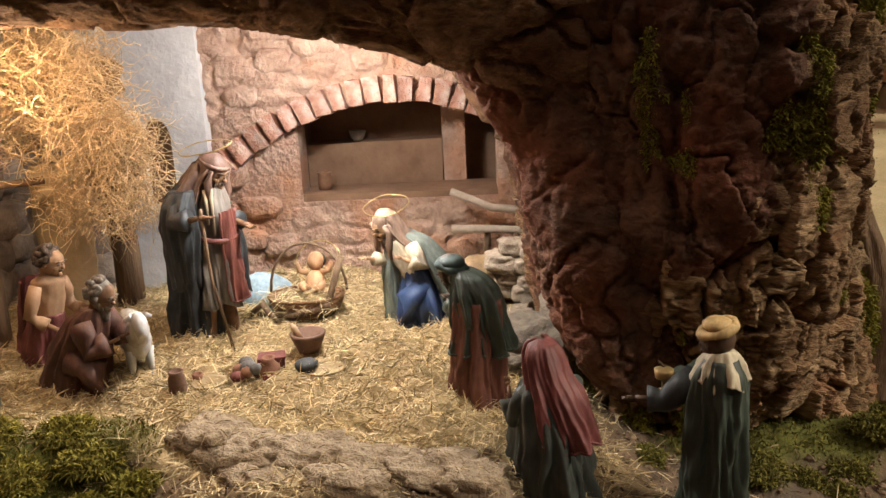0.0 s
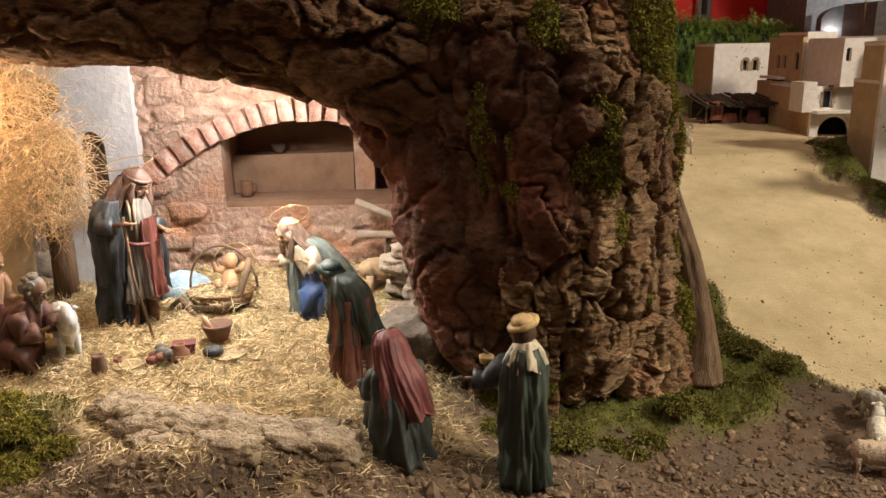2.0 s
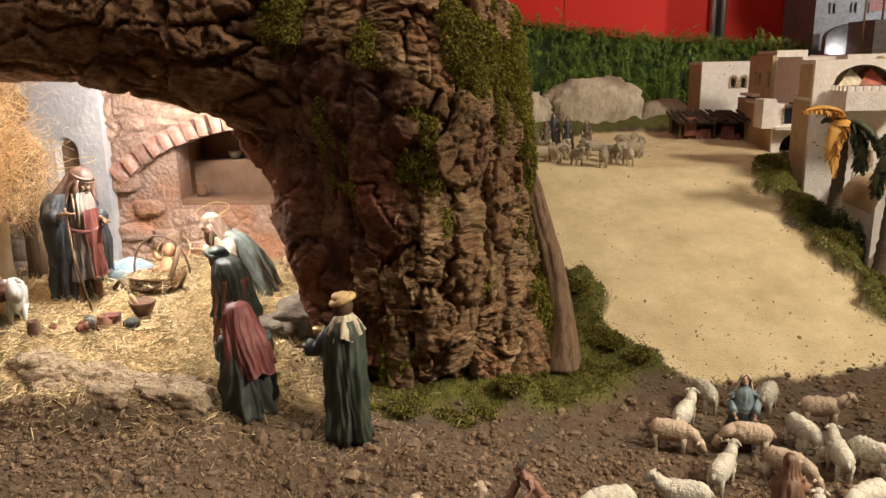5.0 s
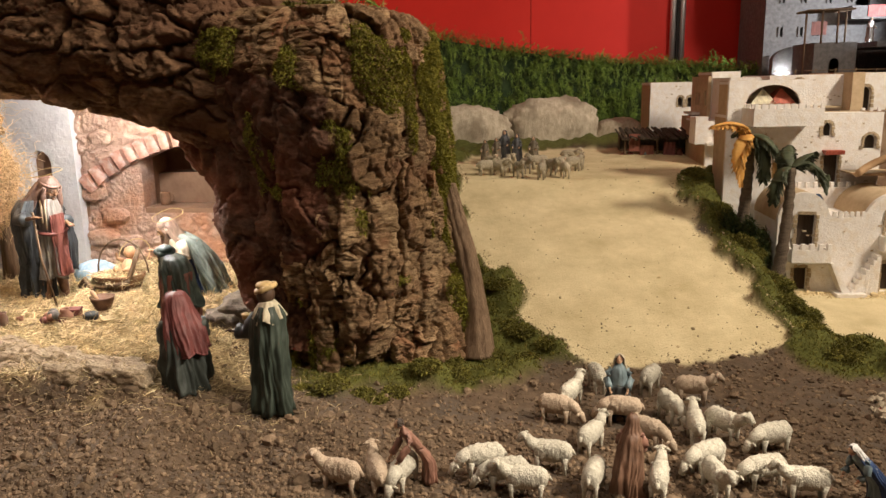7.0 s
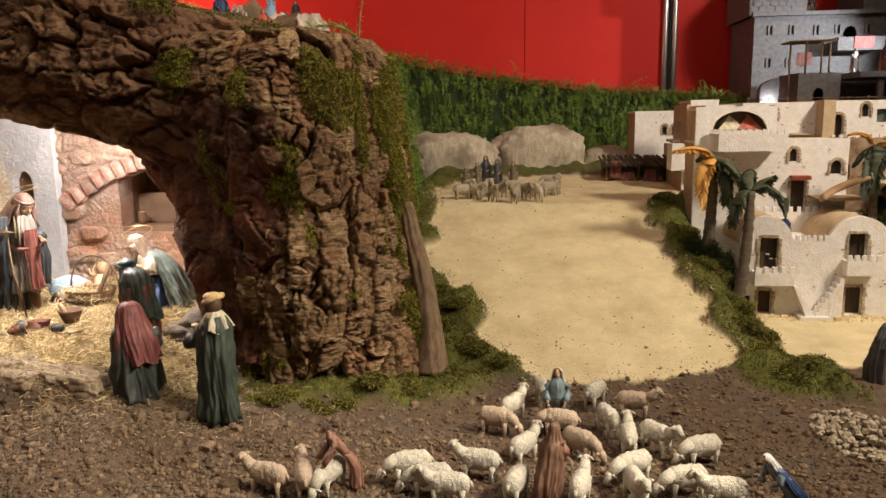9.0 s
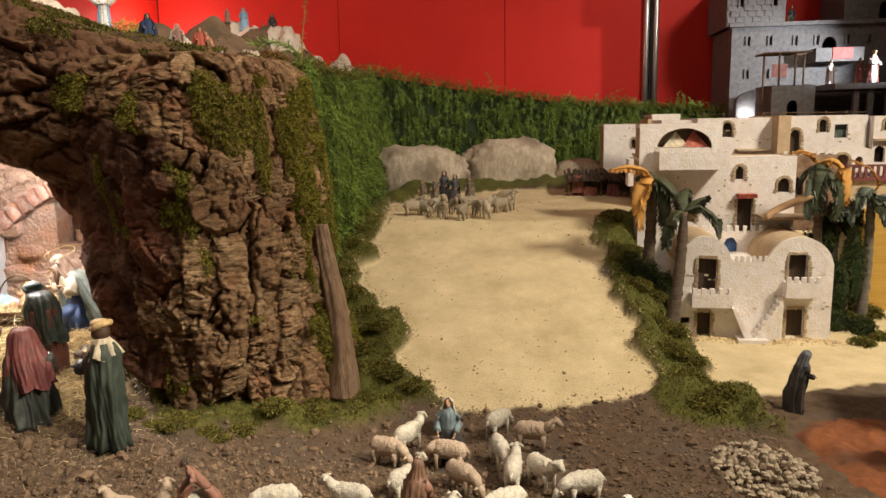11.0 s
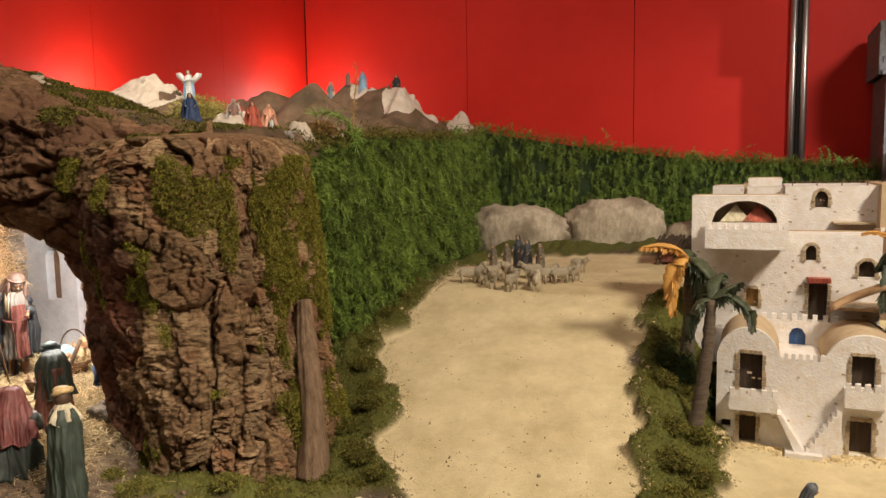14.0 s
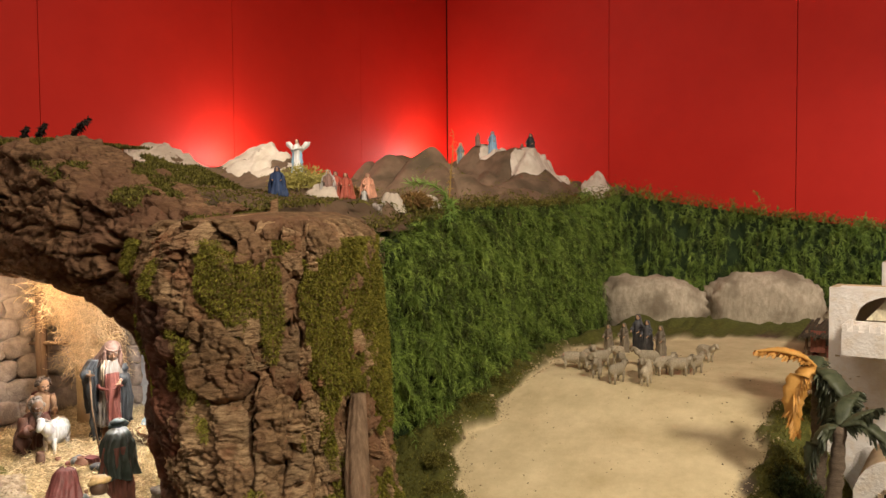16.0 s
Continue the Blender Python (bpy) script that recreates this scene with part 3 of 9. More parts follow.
def bark_plates(grotto, inv):
    """Outer bark in columns of thick plates, each a piece with its own rough face."""
    rnd = random.Random(5)
    columns = []
    arc = -2.62
    while arc < 0.16:
        columns.append((arc, rnd.uniform(0.10, 0.21)))
        arc += columns[-1][1]
    nx, nz = 21, 61
    gu, gv = np.meshgrid(np.linspace(-1, 1, nx), np.linspace(-1, 1, nz))
    grid = [(r * nx + q, r * nx + q + 1, (r + 1) * nx + q + 1, (r + 1) * nx + q) for r in range(nz - 1) for q in range(nx - 1)]
    count = 0
    for ci, (a0, wa) in enumerate(columns):
        z = 0.80 + rnd.uniform(0.0, 0.06)
        while z < 1.80:
            hh = rnd.choice((rnd.uniform(0.045, 0.09), rnd.uniform(0.09, 0.21)))
            ac, zc = a0 + wa / 2, z + hh / 2
            z += hh
            if float(red_zone(np.array(ac), np.array(zc))) > 0.35 or rnd.random() < 0.10 or zc > 1.82:
                continue
            count += 1
            half = wa / 2 * rnd.uniform(1.0, 1.22)
            slant = rnd.uniform(-0.30, 0.30)
            d = rnd.uniform(0.006, 0.022)
            noisy = np.stack([gu * 1.4 + count, gv * 2.0 * hh / 0.1, 0 * gu], -1)
            # ragged outline: the corners are cut back and the sides wander
            su = 1.06 - 0.34 * fbm(np.stack([np.sign(gu) * 3 + count, gv * 3.0, 0 * gu], -1), 3, 51) - 0.22 * np.abs(gv) ** 5 * rnd.uniform(0.2, 1.5)
            sv = 1.06 - 0.28 * fbm(np.stack([gu * 3.0 + count, np.sign(gv) * 3, 0 * gu], -1), 3, 52)
            th = ac + half * gu * su + slant * gv * half + 0.05 * math.sin(zc * 9 + ci)
            zz = zc + hh / 2 * 1.04 * gv * sv + 0.012 * gu * math.sin(count * 1.7)
            P = trunk_point(th, zz)
            P[..., 2] -= 0.22 * np.maximum(0, P[..., 2] - 1.62)
            big = (fbm(P * 5, 3, 17) - 0.5) * 0.06
            edge = np.maximum(np.abs(gu) ** 1.0, np.abs(gv) ** 1.0)
            lift = np.clip((1 - edge) / (0.06 + 0.28 * fbm(noisy * 2.2, 2, 66)), 0, 1) ** 0.6
            strata = np.abs(fbm(np.stack([th * 5, zz * 105 + 0.8 * np.sin(th * 22 + count), 0 * th], -1), 3, 61) - 0.5) * 2
            split = ease(np.abs(fbm(np.stack([th * 9, zz * 46, 0 * th + count], -1), 3, 62) - 0.5), 0.0, 0.05)
            height = big - 0.026 + (0.020 + d) * lift + (0.018 * (fbm(noisy * 1.3, 3, 63) - 0.5) - 0.011 * (1 - split) + 0.0075 * (strata - 0.35) + 0.006 * (fbm(P * 60, 3, 64) - 0.5)) * lift + 0.012 * rnd.uniform(-1, 1) * gv + 0.012 * rnd.uniform(-1, 1) * gu
            P[..., 0] += np.cos(th) * height
            P[..., 1] += np.sin(th) * height
            g = Geo()
            g.add(P.reshape(-1, 3).tolist(), grid)
            part("bark_plate", g, PLATE, grotto, at=inv)


def build_grotto():
    grotto = thing("cork_grotto", "cork bark trunk and overhang forming the mossy stable grotto", "grotto", at=(0.46, 1.6, 0.82))
    inv = Matrix.Translation((-0.46, -1.6, -0.82))
    th = np.linspace(-np.pi, np.pi, 640, endpoint=False)
    zz = np.linspace(0.78, 1.86, 320)
    TH, ZZ = np.meshgrid(th, zz)
    P = trunk_point(TH, ZZ)
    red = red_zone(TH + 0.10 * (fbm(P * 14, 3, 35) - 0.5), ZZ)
    h = bark_relief(P, True, red) - 0.006 * (1 - red)
    fade = ease(-ZZ, -1.86, -1.78)
    P[..., 0] += np.cos(TH) * h * fade
    P[..., 1] += np.sin(TH) * h * fade
    P[..., 2] += 0.3 * h * fade - 0.22 * np.maximum(0, ZZ - 1.62)
    g = skin_mesh(P, True)
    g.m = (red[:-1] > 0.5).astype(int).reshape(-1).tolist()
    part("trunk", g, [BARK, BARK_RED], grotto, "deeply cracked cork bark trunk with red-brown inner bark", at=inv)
    # the overhang: a beam of bark along x
    xx = np.linspace(0.40, -1.72, 400)
    ph = np.linspace(0, 2 * np.pi, 260, endpoint=False)
    PH, XX = np.meshgrid(ph, xx)
    zb = np.interp(-XX, [-0.6, -0.3, -0.15, -0.03, 0.06, 0.24, 0.7, 1.75], [1.42, 1.38, 1.43, 1.485, 1.527, 1.564, 1.595, 1.615])
    zt = np.interp(-XX, [-0.6, -0.33, 0, 0.34, 1.2, 1.75], [1.74, 1.81, 1.93, 2.05, 2.10, 2.12])
    c, s = np.cos(PH), np.sin(PH)
    r = (np.abs(c) ** 2.8 + np.abs(s) ** 2.8) ** (-1 / 2.8)
    yc = np.interp(-XX, [-0.6, 0.2, 1.7], [1.46, 1.36, 1.35])
    P = np.stack([XX, yc + 0.20 * r * c, (zb + zt) / 2 + (zt - zb) / 2 * r * s], -1)
    h = bark_relief(P, False) * np.where(s < -0.3, 0.4, 1.0)
    P[..., 1] += c * h * 1.15
    P[..., 2] += s * h * 0.8
    part("overhang", skin_mesh(P, True), BARK_SIDE, grotto, "dark blocky cork bark overhang", at=inv)
    # the inner shoulder that carries the overhang
    th, zz = np.linspace(0, 2 * np.pi, 200, endpoint=False), np.linspace(0.90, 1.62, 190)
    TH, ZZ = np.meshgrid(th, zz)
    xl = np.interp(ZZ, [0.90, 1.02, 1.10, 1.20, 1.30, 1.34, 1.40, 1.44, 1.48, 1.52, 1.62], [0.30, 0.215, 0.19, 0.172, 0.154, 0.136, 0.102, 0.076, 0.048, 0.005, -0.09])
    c, s = np.cos(TH), np.sin(TH)
    r = (np.abs(c) ** 2.6 + np.abs(s) ** 2.6) ** (-1 / 2.6)
    wide = np.interp(ZZ, [0.90, 1.05, 1.62], [0.10, 0.15, 0.24])
    P = np.stack([xl + wide + wide * r * c, 1.37 + 0.12 * r * s, ZZ], -1)
    h = bark_relief(P, True, 0.8) * 0.65
    P[..., 0] += c * h
    P[..., 1] += s * h
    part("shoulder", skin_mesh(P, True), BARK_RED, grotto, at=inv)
    bark_plates(grotto, inv)
    for x, y, z0, z1, w in ((0.700, 1.52, 1.56, 1.75, 0.030),):
        u, v = np.meshgrid(np.linspace(0, 2 * np.pi, 26, endpoint=False), np.linspace(0, 1, 60))
        q = np.stack([np.cos(u) + 9 * x, np.sin(u), v * 26], -1)
        r = w * (1.05 - 0.85 * v ** 2.2) * (0.75 + 0.55 * fbm(q, 3, 5)) + 0.010 * (np.abs(fbm(q * np.array([1, 1, 2.2]), 3, 6) - 0.5) - 0.2)
        P = np.stack([x + r * np.cos(u) + 0.012 * np.sin(5 * v), y + r * 0.7 * np.sin(u), z0 + (z1 - z0) * v], -1)
        part("bark_spike", skin_mesh(P, True), PLATE, grotto, "upright splinter of pale bark", at=inv)
    # moss in the cracks: upright bands, and a belt above the lowest plates
    rng = np.random.RandomState(3)
    n = 260000
    a, z = rng.uniform(-2.4, 0.7, n), rng.uniform(0.84, 1.76, n)
    q = trunk_point(a, z)
    q[:, 2] -= 0.22 * np.maximum(0, z - 1.62)
    belt = 1.065 + 0.03 * np.sin(a * 4)
    patch = fbm(q * np.array([9, 9, 3.6]), 4, 40) + 0.13 * np.exp(-((z - belt) / 0.035) ** 2) + 0.05 * ease(a, -1.5, -1.0) - 0.11 * red_zone(a, z) + 0.05 * np.exp(-((a + 1.28) / 0.10) ** 2) * ease(z, 1.2, 1.3)
    keep = patch > 0.518
    a, z, q, patch = a[keep], z[keep], q[keep], patch[keep]
    big = (fbm(q * 5, 3, 17) - 0.5) * 0.06
    pad = 0.022 * ease(patch, 0.518, 0.62) + 0.010 * (fbm(q * 40, 2, 41) - 0.5)
    out = np.stack([np.cos(a), np.sin(a), 0.25 + 0 * a], -1)
    g = Geo()
    g.blades(q + out * (big + 0.004 + pad * rng.uniform(0.2, 1.0, len(q)))[:, None], out + rng.normal(0, 0.75, q.shape), rng.uniform(0.004, 0.010, len(q)), 0.0024, 0.3)
    tagged(part("moss", g, MOSS_DRY, grotto, "dry olive-green moss in the bark cracks", at=inv), kind="stuff")
    n = 70000
    x, y = rng.uniform(-1.6, 0.6, n), rng.uniform(1.18, 1.7, n)
    keep = fbm(np.stack([x * 6, y * 6, 0 * x], -1), 3, 60) > 0.44
    x, y = x[keep], y[keep]
    zt = np.interp(-x, [-0.6, -0.33, 0, 0.34, 1.2, 1.75], [1.74, 1.81, 1.93, 2.05, 2.10, 2.12]) - 0.10 * ((y - 1.36) / 0.20) ** 4 * (y < 1.36)
    keep = zt > 1.7
    p = np.stack([x, y, zt], -1)[keep]
    g = Geo()
    g.blades(p, rng.normal(0, 0.6, p.shape) + np.array([0, -0.2, 1]), rng.uniform(0.008, 0.022, len(p)), 0.004, 0.3)
    tagged(part("moss", g, MOSS, grotto, "dark moss on top of the overhang", at=inv), kind="stuff")


build_grotto()


# ---- the hill above the grotto ----
def hill_z(x, y):
    z = 1.78 + 0.065 * ease(y, 1.45, 1.85) + 0.06 * ease(-x, -0.40, 0.25) + 0.03 * ease(y, 2.4, 4.2)
    for cx, cy, sx, sy, h in ((-0.70, 2.52, 0.24, 0.20, 0.21), (-0.36, 2.40, 0.15, 0.13, 0.09), (-1.08, 2.12, 0.34, 0.28, 0.22), (-0.27, 3.32, 0.20, 0.20, 0.22), (-0.62, 3.40, 0.20, 0.22, 0.18), (-0.95, 3.75, 0.30, 0.28, 0.26),
                              (-0.30, 4.35, 0.24, 0.30, 0.22), (-0.68, 4.36, 0.28, 0.28, 0.30), (-0.50, 4.80, 0.20, 0.18, 0.20), (0.0, 4.90, 0.22, 0.22, 0.12), (-1.6, 4.4, 0.3, 0.5, 0.10), (-1.3, 3.0, 0.3, 0.3, 0.12)):
        z = z + h * np.exp(-((x - cx) / sx) ** 2 - ((y - cy) / sy) ** 2)
    z = z + 0.075 * np.exp(-((x - 0.20) / 0.24) ** 2 - ((y - 1.54) / 0.15) ** 2)
    p = np.stack([x, y, 0 * x], -1)
    bend = p + 0.10 * np.stack([fbm(p * 4, 2, 73), fbm(p * 4, 2, 74), 0 * x], -1)
    fold = np.abs(fbm(bend * np.array([6.5, 3.2, 1]), 2, 71) - 0.5) * 2
    return z + (np.sqrt(fold) - 0.55) * 0.13 * ease(y, 2.0, 3.0) + (fbm(p * 16, 3, 72) - 0.5) * 0.02


def build_hill():
    hill = thing("hill", "brown crumpled-paper hill with pale rocks and moss above the grotto", "hill", at=(-0.5, 3.2, 1.8))
    inv = Matrix.Translation((0.5, -3.2, -1.8))
    xs, ys = np.linspace(-1.72, 0.62, 190), np.linspace(1.36, 5.44, 310)
    X, Y = np.meshgrid(xs, ys)
    rim = np.interp(Y, [1.5, 1.9, 2.2, 2.6, 4.0, 4.5, 5.4], [0.46, 0.44, 0.44, 0.42, 0.28, 0.22, 0.30])
    X = np.minimum(X, rim + 0.05 * (X - rim))
    P = np.stack([X, Y, hill_z(X, Y) - 0.10 * ease(X - rim, -0.12, 0.0)], -1)
    part("slope", skin_mesh(P, False), HILL, hill, at=inv)
    # crumpled pale rocks laid over the mounds
    for i, (cx, cy, rx, ry, h) in enumerate(((-0.66, 2.44, 0.27, 0.20, 0.0), (-1.05, 2.10, 0.36, 0.28, 0.01), (-0.24, 4.26, 0.12, 0.14, 0.03), (-0.15, 4.46, 0.12, 0.12, 0.02), (-0.32, 4.52, 0.14, 0.14, 0.03), (-0.54, 4.32, 0.13, 0.10, 0.01),
                                             (-0.54, 4.79, 0.12, 0.10, 0.09), (-0.02, 4.80, 0.11, 0.10, 0.05), (0.06, 4.60, 0.09, 0.08, 0.03), (0.06, 2.16, 0.09, 0.10, 0.03), (0.28, 2.46, 0.10, 0.05, 0.02), (0.32, 2.24, 0.06, 0.04, 0.02))):
        th, rr = np.meshgrid(np.linspace(0, 2 * np.pi, 72, endpoint=False), np.linspace(1.0, 0.01, 30))
        ragged = 1 + 0.35 * (fbm(np.stack([np.cos(th) * 2 + i, np.sin(th) * 2, 0 * th], -1), 3, 75) - 0.5)
        px, py = cx + rx * rr * ragged * np.cos(th), cy + ry * rr * ragged * np.sin(th)
        q = np.stack([px, py, 0 * px + i], -1)
        f1, f2, who = cells(q * 13, 76, 0.3)
        pz = hill_z(px, py) - 0.03 + (h + 0.04) * np.clip(1 - rr ** 3, 0, 1) ** 0.6 + ((who - 0.5) * 0.03 + (np.abs(fbm(q * 14, 3, 77) - 0.5) - 0.15) * 0.09) * (1 - rr ** 4)
        part("pale_rock", skin_mesh(np.stack([px, py, pz], -1), True), PALE, hill, "pale crumpled painted rock", at=inv)
    rng = np.random.RandomState(8)
    n = 95000
    x, y = rng.uniform(-1.5, 0.5, n), 1.38 + 3.5 * rng.rand(n) ** 1.8
    wild = fbm(np.stack([x * 4, y * 4, 0 * x], -1), 3, 80) + 0.20 * ease(-y, -2.15, -1.75) - 0.14 * ease(y, 2.5, 2.9) * (x < 0.1)
    keep = (wild > 0.50) & (x < np.interp(y, [1.5, 2.2, 4.5], [0.46, 0.42, 0.22]))
    p = np.stack([x, y, hill_z(x, y) - 0.005], -1)[keep]
    g = Geo()
    g.blades(p, rng.normal(0, 0.7, p.shape) + np.array([0, 0, 0.8]), rng.uniform(0.008, 0.020, len(p)), 0.004, 0.3)
    tagged(part("moss", g, MOSS, hill, "dark olive moss on the hill", at=inv), kind="stuff")


build_hill()


# ---- the hedge ----
def build_hedge():
    foot = np.array([(0.50, 1.72, 1.02), (0.62, 2.10, 1.09), (0.62, 2.6, 1.17), (0.55, 3.2, 1.18), (0.42, 3.9, 1.20), (0.50, 4.30, 1.22), (1.0, 4.55, 1.24), (1.6, 4.72, 1.26), (2.75, 4.78, 1.28)])
    crest = np.array([(0.44, 1.74, 1.72), (0.44, 2.20, 1.77), (0.42, 2.6, 1.83), (0.36, 3.2, 1.84), (0.26, 3.9, 1.86), (0.28, 4.55, 1.93), (0.9, 4.78, 1.82), (1.6, 4.88, 1.72), (2.75, 4.95, 1.64)])
    run = np.concatenate([[0], np.cumsum(np.linalg.norm(np.diff(foot[:, :2], axis=0), axis=1))])

    def at(u, v):
        f = np.stack([np.interp(u, run, foot[:, k]) for k in range(3)], -1)
        c = np.stack([np.interp(u, run, crest[:, k]) for k in range(3)], -1)
        return f + (c - f) * v[..., None]
    hedge = thing("fern_hedge", "dense green asparagus-fern hedge behind the sand slope", "hedge", at=(0.6, 2.4, 1.15))
    inv = Matrix.Translation((-0.6, -2.4, -1.15))
    # sheet behind the sprays, nearly black to stand for shade between them
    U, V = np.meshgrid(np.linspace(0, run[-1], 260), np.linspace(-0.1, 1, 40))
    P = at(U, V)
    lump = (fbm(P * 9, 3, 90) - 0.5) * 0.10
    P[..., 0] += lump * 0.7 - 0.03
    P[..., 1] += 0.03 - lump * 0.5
    part("backing", skin_mesh(P, False), FERN_INNER_SHADE, hedge, at=inv)
    rng = np.random.RandomState(12)
    g, dark = Geo(), Geo()
    for i in range(4300):
        u = rng.uniform(0, run[-1]) if rng.rand() < 0.55 else rng.uniform(0, 2.6)
        v = rng.uniform(0.04, 1.0)
        p = at(np.array(u), np.array(v))
        near = u < 2.5
        out = np.array([1.0, -0.25, 0]) if near else np.array([0.25, -1.0, 0])
        L = rng.uniform(0.07, 0.16) * (1.0 if near else 1.15)
        t = np.linspace(0.05, 1, 15)
        drift = out * rng.uniform(0.10, 0.42) + np.array([rng.normal(0, 0.18), rng.normal(0, 0.18), 0])
        rise, fall = rng.uniform(0.1, 0.7), rng.uniform(0.5, 1.3)
        spine = p + (drift * np.sin(t * 1.5)[:, None] + np.array([0, 0, 1.0]) * (rise * t - fall * t ** 2)[:, None]) * L
        k = np.repeat(np.arange(15), 4)
        along = np.gradient(spine, axis=0)
        along /= np.linalg.norm(along, axis=1, keepdims=True)
        d = rng.normal(0, 0.62, (60, 3)) + along[k] * 0.9
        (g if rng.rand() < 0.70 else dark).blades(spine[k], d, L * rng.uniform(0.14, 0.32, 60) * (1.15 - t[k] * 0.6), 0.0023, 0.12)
    for i in range(260):
        u = rng.uniform(2.2, run[-1])
        p = at(np.array(u), np.array(rng.uniform(0.86, 1.0)))
        L = rng.uniform(0.05, 0.12) * (1.7 if rng.rand() < 0.05 else 1.0)
        t = np.linspace(0.0, 1, 12)
        way = np.array([rng.normal(0, 0.35), rng.normal(-0.1, 0.25), 1.0])
        spine = p + way * (t * L)[:, None] + np.array([rng.normal(0, 0.3), 0, -0.25]) * (t ** 2 * L)[:, None]
        k = np.repeat(np.arange(12), 5)
        g.blades(spine[k], rng.normal(0, 0.6, (60, 3)) + way * 0.6, L * rng.uniform(0.16, 0.34, 60) * (1.15 - t[k] * 0.8), 0.0026, 0.15)
    # dark moss along the crest
    u = rng.uniform(0, run[-1], 9000)
    q = at(u, np.ones(9000)) + np.stack([rng.normal(0, 0.03, 9000), rng.normal(0, 0.03, 9000), np.abs(rng.normal(0, 0.022, 9000)) * (0.4 + 1.3 * value_noise(np.stack([u * 9, 0 * u, 0 * u], -1), 6))], -1)
    crest_moss = Geo()
    crest_moss.blades(q, rng.normal(0, 0.8, q.shape) + np.array([0, 0, 0.5]), rng.uniform(0.010, 0.026, 9000), 0.0035, 0.2)
    tagged(part("crest_moss", crest_moss, MOSS, hedge, "dark olive moss along the hedge top", at=inv), kind="stuff")
    tagged(part("fern_foliage", g, FERN, hedge, "fine feathery green fern sprays", at=inv), kind="stuff")
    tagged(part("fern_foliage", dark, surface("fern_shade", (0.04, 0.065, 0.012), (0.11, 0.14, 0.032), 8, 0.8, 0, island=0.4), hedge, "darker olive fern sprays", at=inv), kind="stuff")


build_hedge()


# ---- inside the grotto ----
def arch_low(x):
    """Underside of the brick arch above the niche."""
    u = (x + 0.12) / 0.40
    return 1.405 - 0.155 * u * u if x < 0.35 else 1.2


def build_cave():
    wall = thing("wall_cave_back", "rough pink plastered back wall with a brick arch", "wall", kind="structure")
    xs = np.arange(-0.60, 0.46, 0.02).tolist()
    g = Geo()
    g.wall(xs, 1.72, 0.90, [(-0.36, 0.14, 1.158, arch_low)], 1.955, 2.05)
    part("core", g, PINK, wall, smooth=False)
    # uneven plaster over the stones, open below the arch
    nx, nz = 190, 150
    X, Z = np.meshgrid(np.linspace(-0.605, 0.455, nx), np.linspace(0.90, 1.72, nz))
    q = np.stack([X, 0 * X, Z], -1)
    w = np.stack([fbm(q * 9, 3, 61), 0 * X, fbm(q * 9, 3, 62)], -1) - 0.5
    f1, f2, who = cells((q + 0.05 * w) * np.array([11, 1, 18]), 63, 0.5)
    stones = ease(f2 - f1, 0.0, 0.22) * ease(Z - np.vectorize(arch_low)(X), 0.06, 0.10) + 0.5 * ease(f2 - f1, 0.0, 0.22) * ease(-Z, -1.20, -1.08)
    Y = 1.951 - 0.016 * stones - 0.020 * (fbm(q * 11, 4, 64) - 0.45) - 0.008 * (fbm(q * 45, 3, 65) - 0.5)
    V = np.stack([X, np.minimum(Y, 1.9545), Z], -1)
    inside = (X > -0.362) & (X < 0.142) & (Z > 1.153) & (Z < np.vectorize(arch_low)(X) + 0.004)
    g = Geo()
    g.v = list(map(tuple, V.reshape(-1, 3).tolist()))
    for i in range(nz - 1):
        for j in range(nx - 1):
            if not inside[i:i + 2, j:j + 2].any():
                g.f.append((i * nx + j, i * nx + j + 1, (i + 1) * nx + j + 1, (i + 1) * nx + j))
    g.m = [0] * len(g.f)
    part("plaster", g, PINK, wall, "chipped pink-brown plaster over rough stones")
    # hewn stones half sunk in the plaster, above and beside the arch
    rnd = random.Random(11)
    for x, z, w, h in ((-0.50, 1.50, 0.10, 0.05), (-0.40, 1.515, 0.08, 0.05), (-0.49, 1.43, 0.08, 0.045), (-0.30, 1.55, 0.10, 0.05), (-0.55, 1.56, 0.07, 0.05), (-0.41, 1.585, 0.10, 0.045),
                       (-0.47, 1.15, 0.09, 0.05), (-0.52, 1.07, 0.10, 0.05), (-0.42, 1.05, 0.08, 0.05), (-0.16, 1.57, 0.12, 0.05), (0.02, 1.54, 0.10, 0.05), (-0.54, 1.24, 0.08, 0.06)):
        g = Geo()
        rough_stone(g, (x, 1.955, z), (w * 0.60, 0.030, h * 0.62), int(100 * abs(x) + 31 * z), 30)
        part("stone", g, PINK, wall)
    for i in range(17):
        x = -0.525 + 0.0405 * i
        z = 1.405 - 0.155 * ((x + 0.12) / 0.40) ** 2
        slope = -0.31 * (x + 0.12) / 0.16
        a = math.degrees(math.atan(slope))
        g = Geo()
        g.box(-0.0168, 0.0168, -0.038, 0.03, 0.0, 0.060, 0, 0.0045)
        part("brick", g, BRICK, wall, smooth=False, at=pose(x, 1.952, z, 0, -a, 0))
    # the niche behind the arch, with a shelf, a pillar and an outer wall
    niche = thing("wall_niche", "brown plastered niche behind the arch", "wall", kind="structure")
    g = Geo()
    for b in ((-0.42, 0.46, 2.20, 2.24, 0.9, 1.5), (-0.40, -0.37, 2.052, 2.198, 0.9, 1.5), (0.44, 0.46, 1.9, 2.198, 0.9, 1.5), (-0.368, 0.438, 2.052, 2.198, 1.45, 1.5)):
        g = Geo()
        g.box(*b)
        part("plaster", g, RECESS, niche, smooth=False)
    g = Geo()
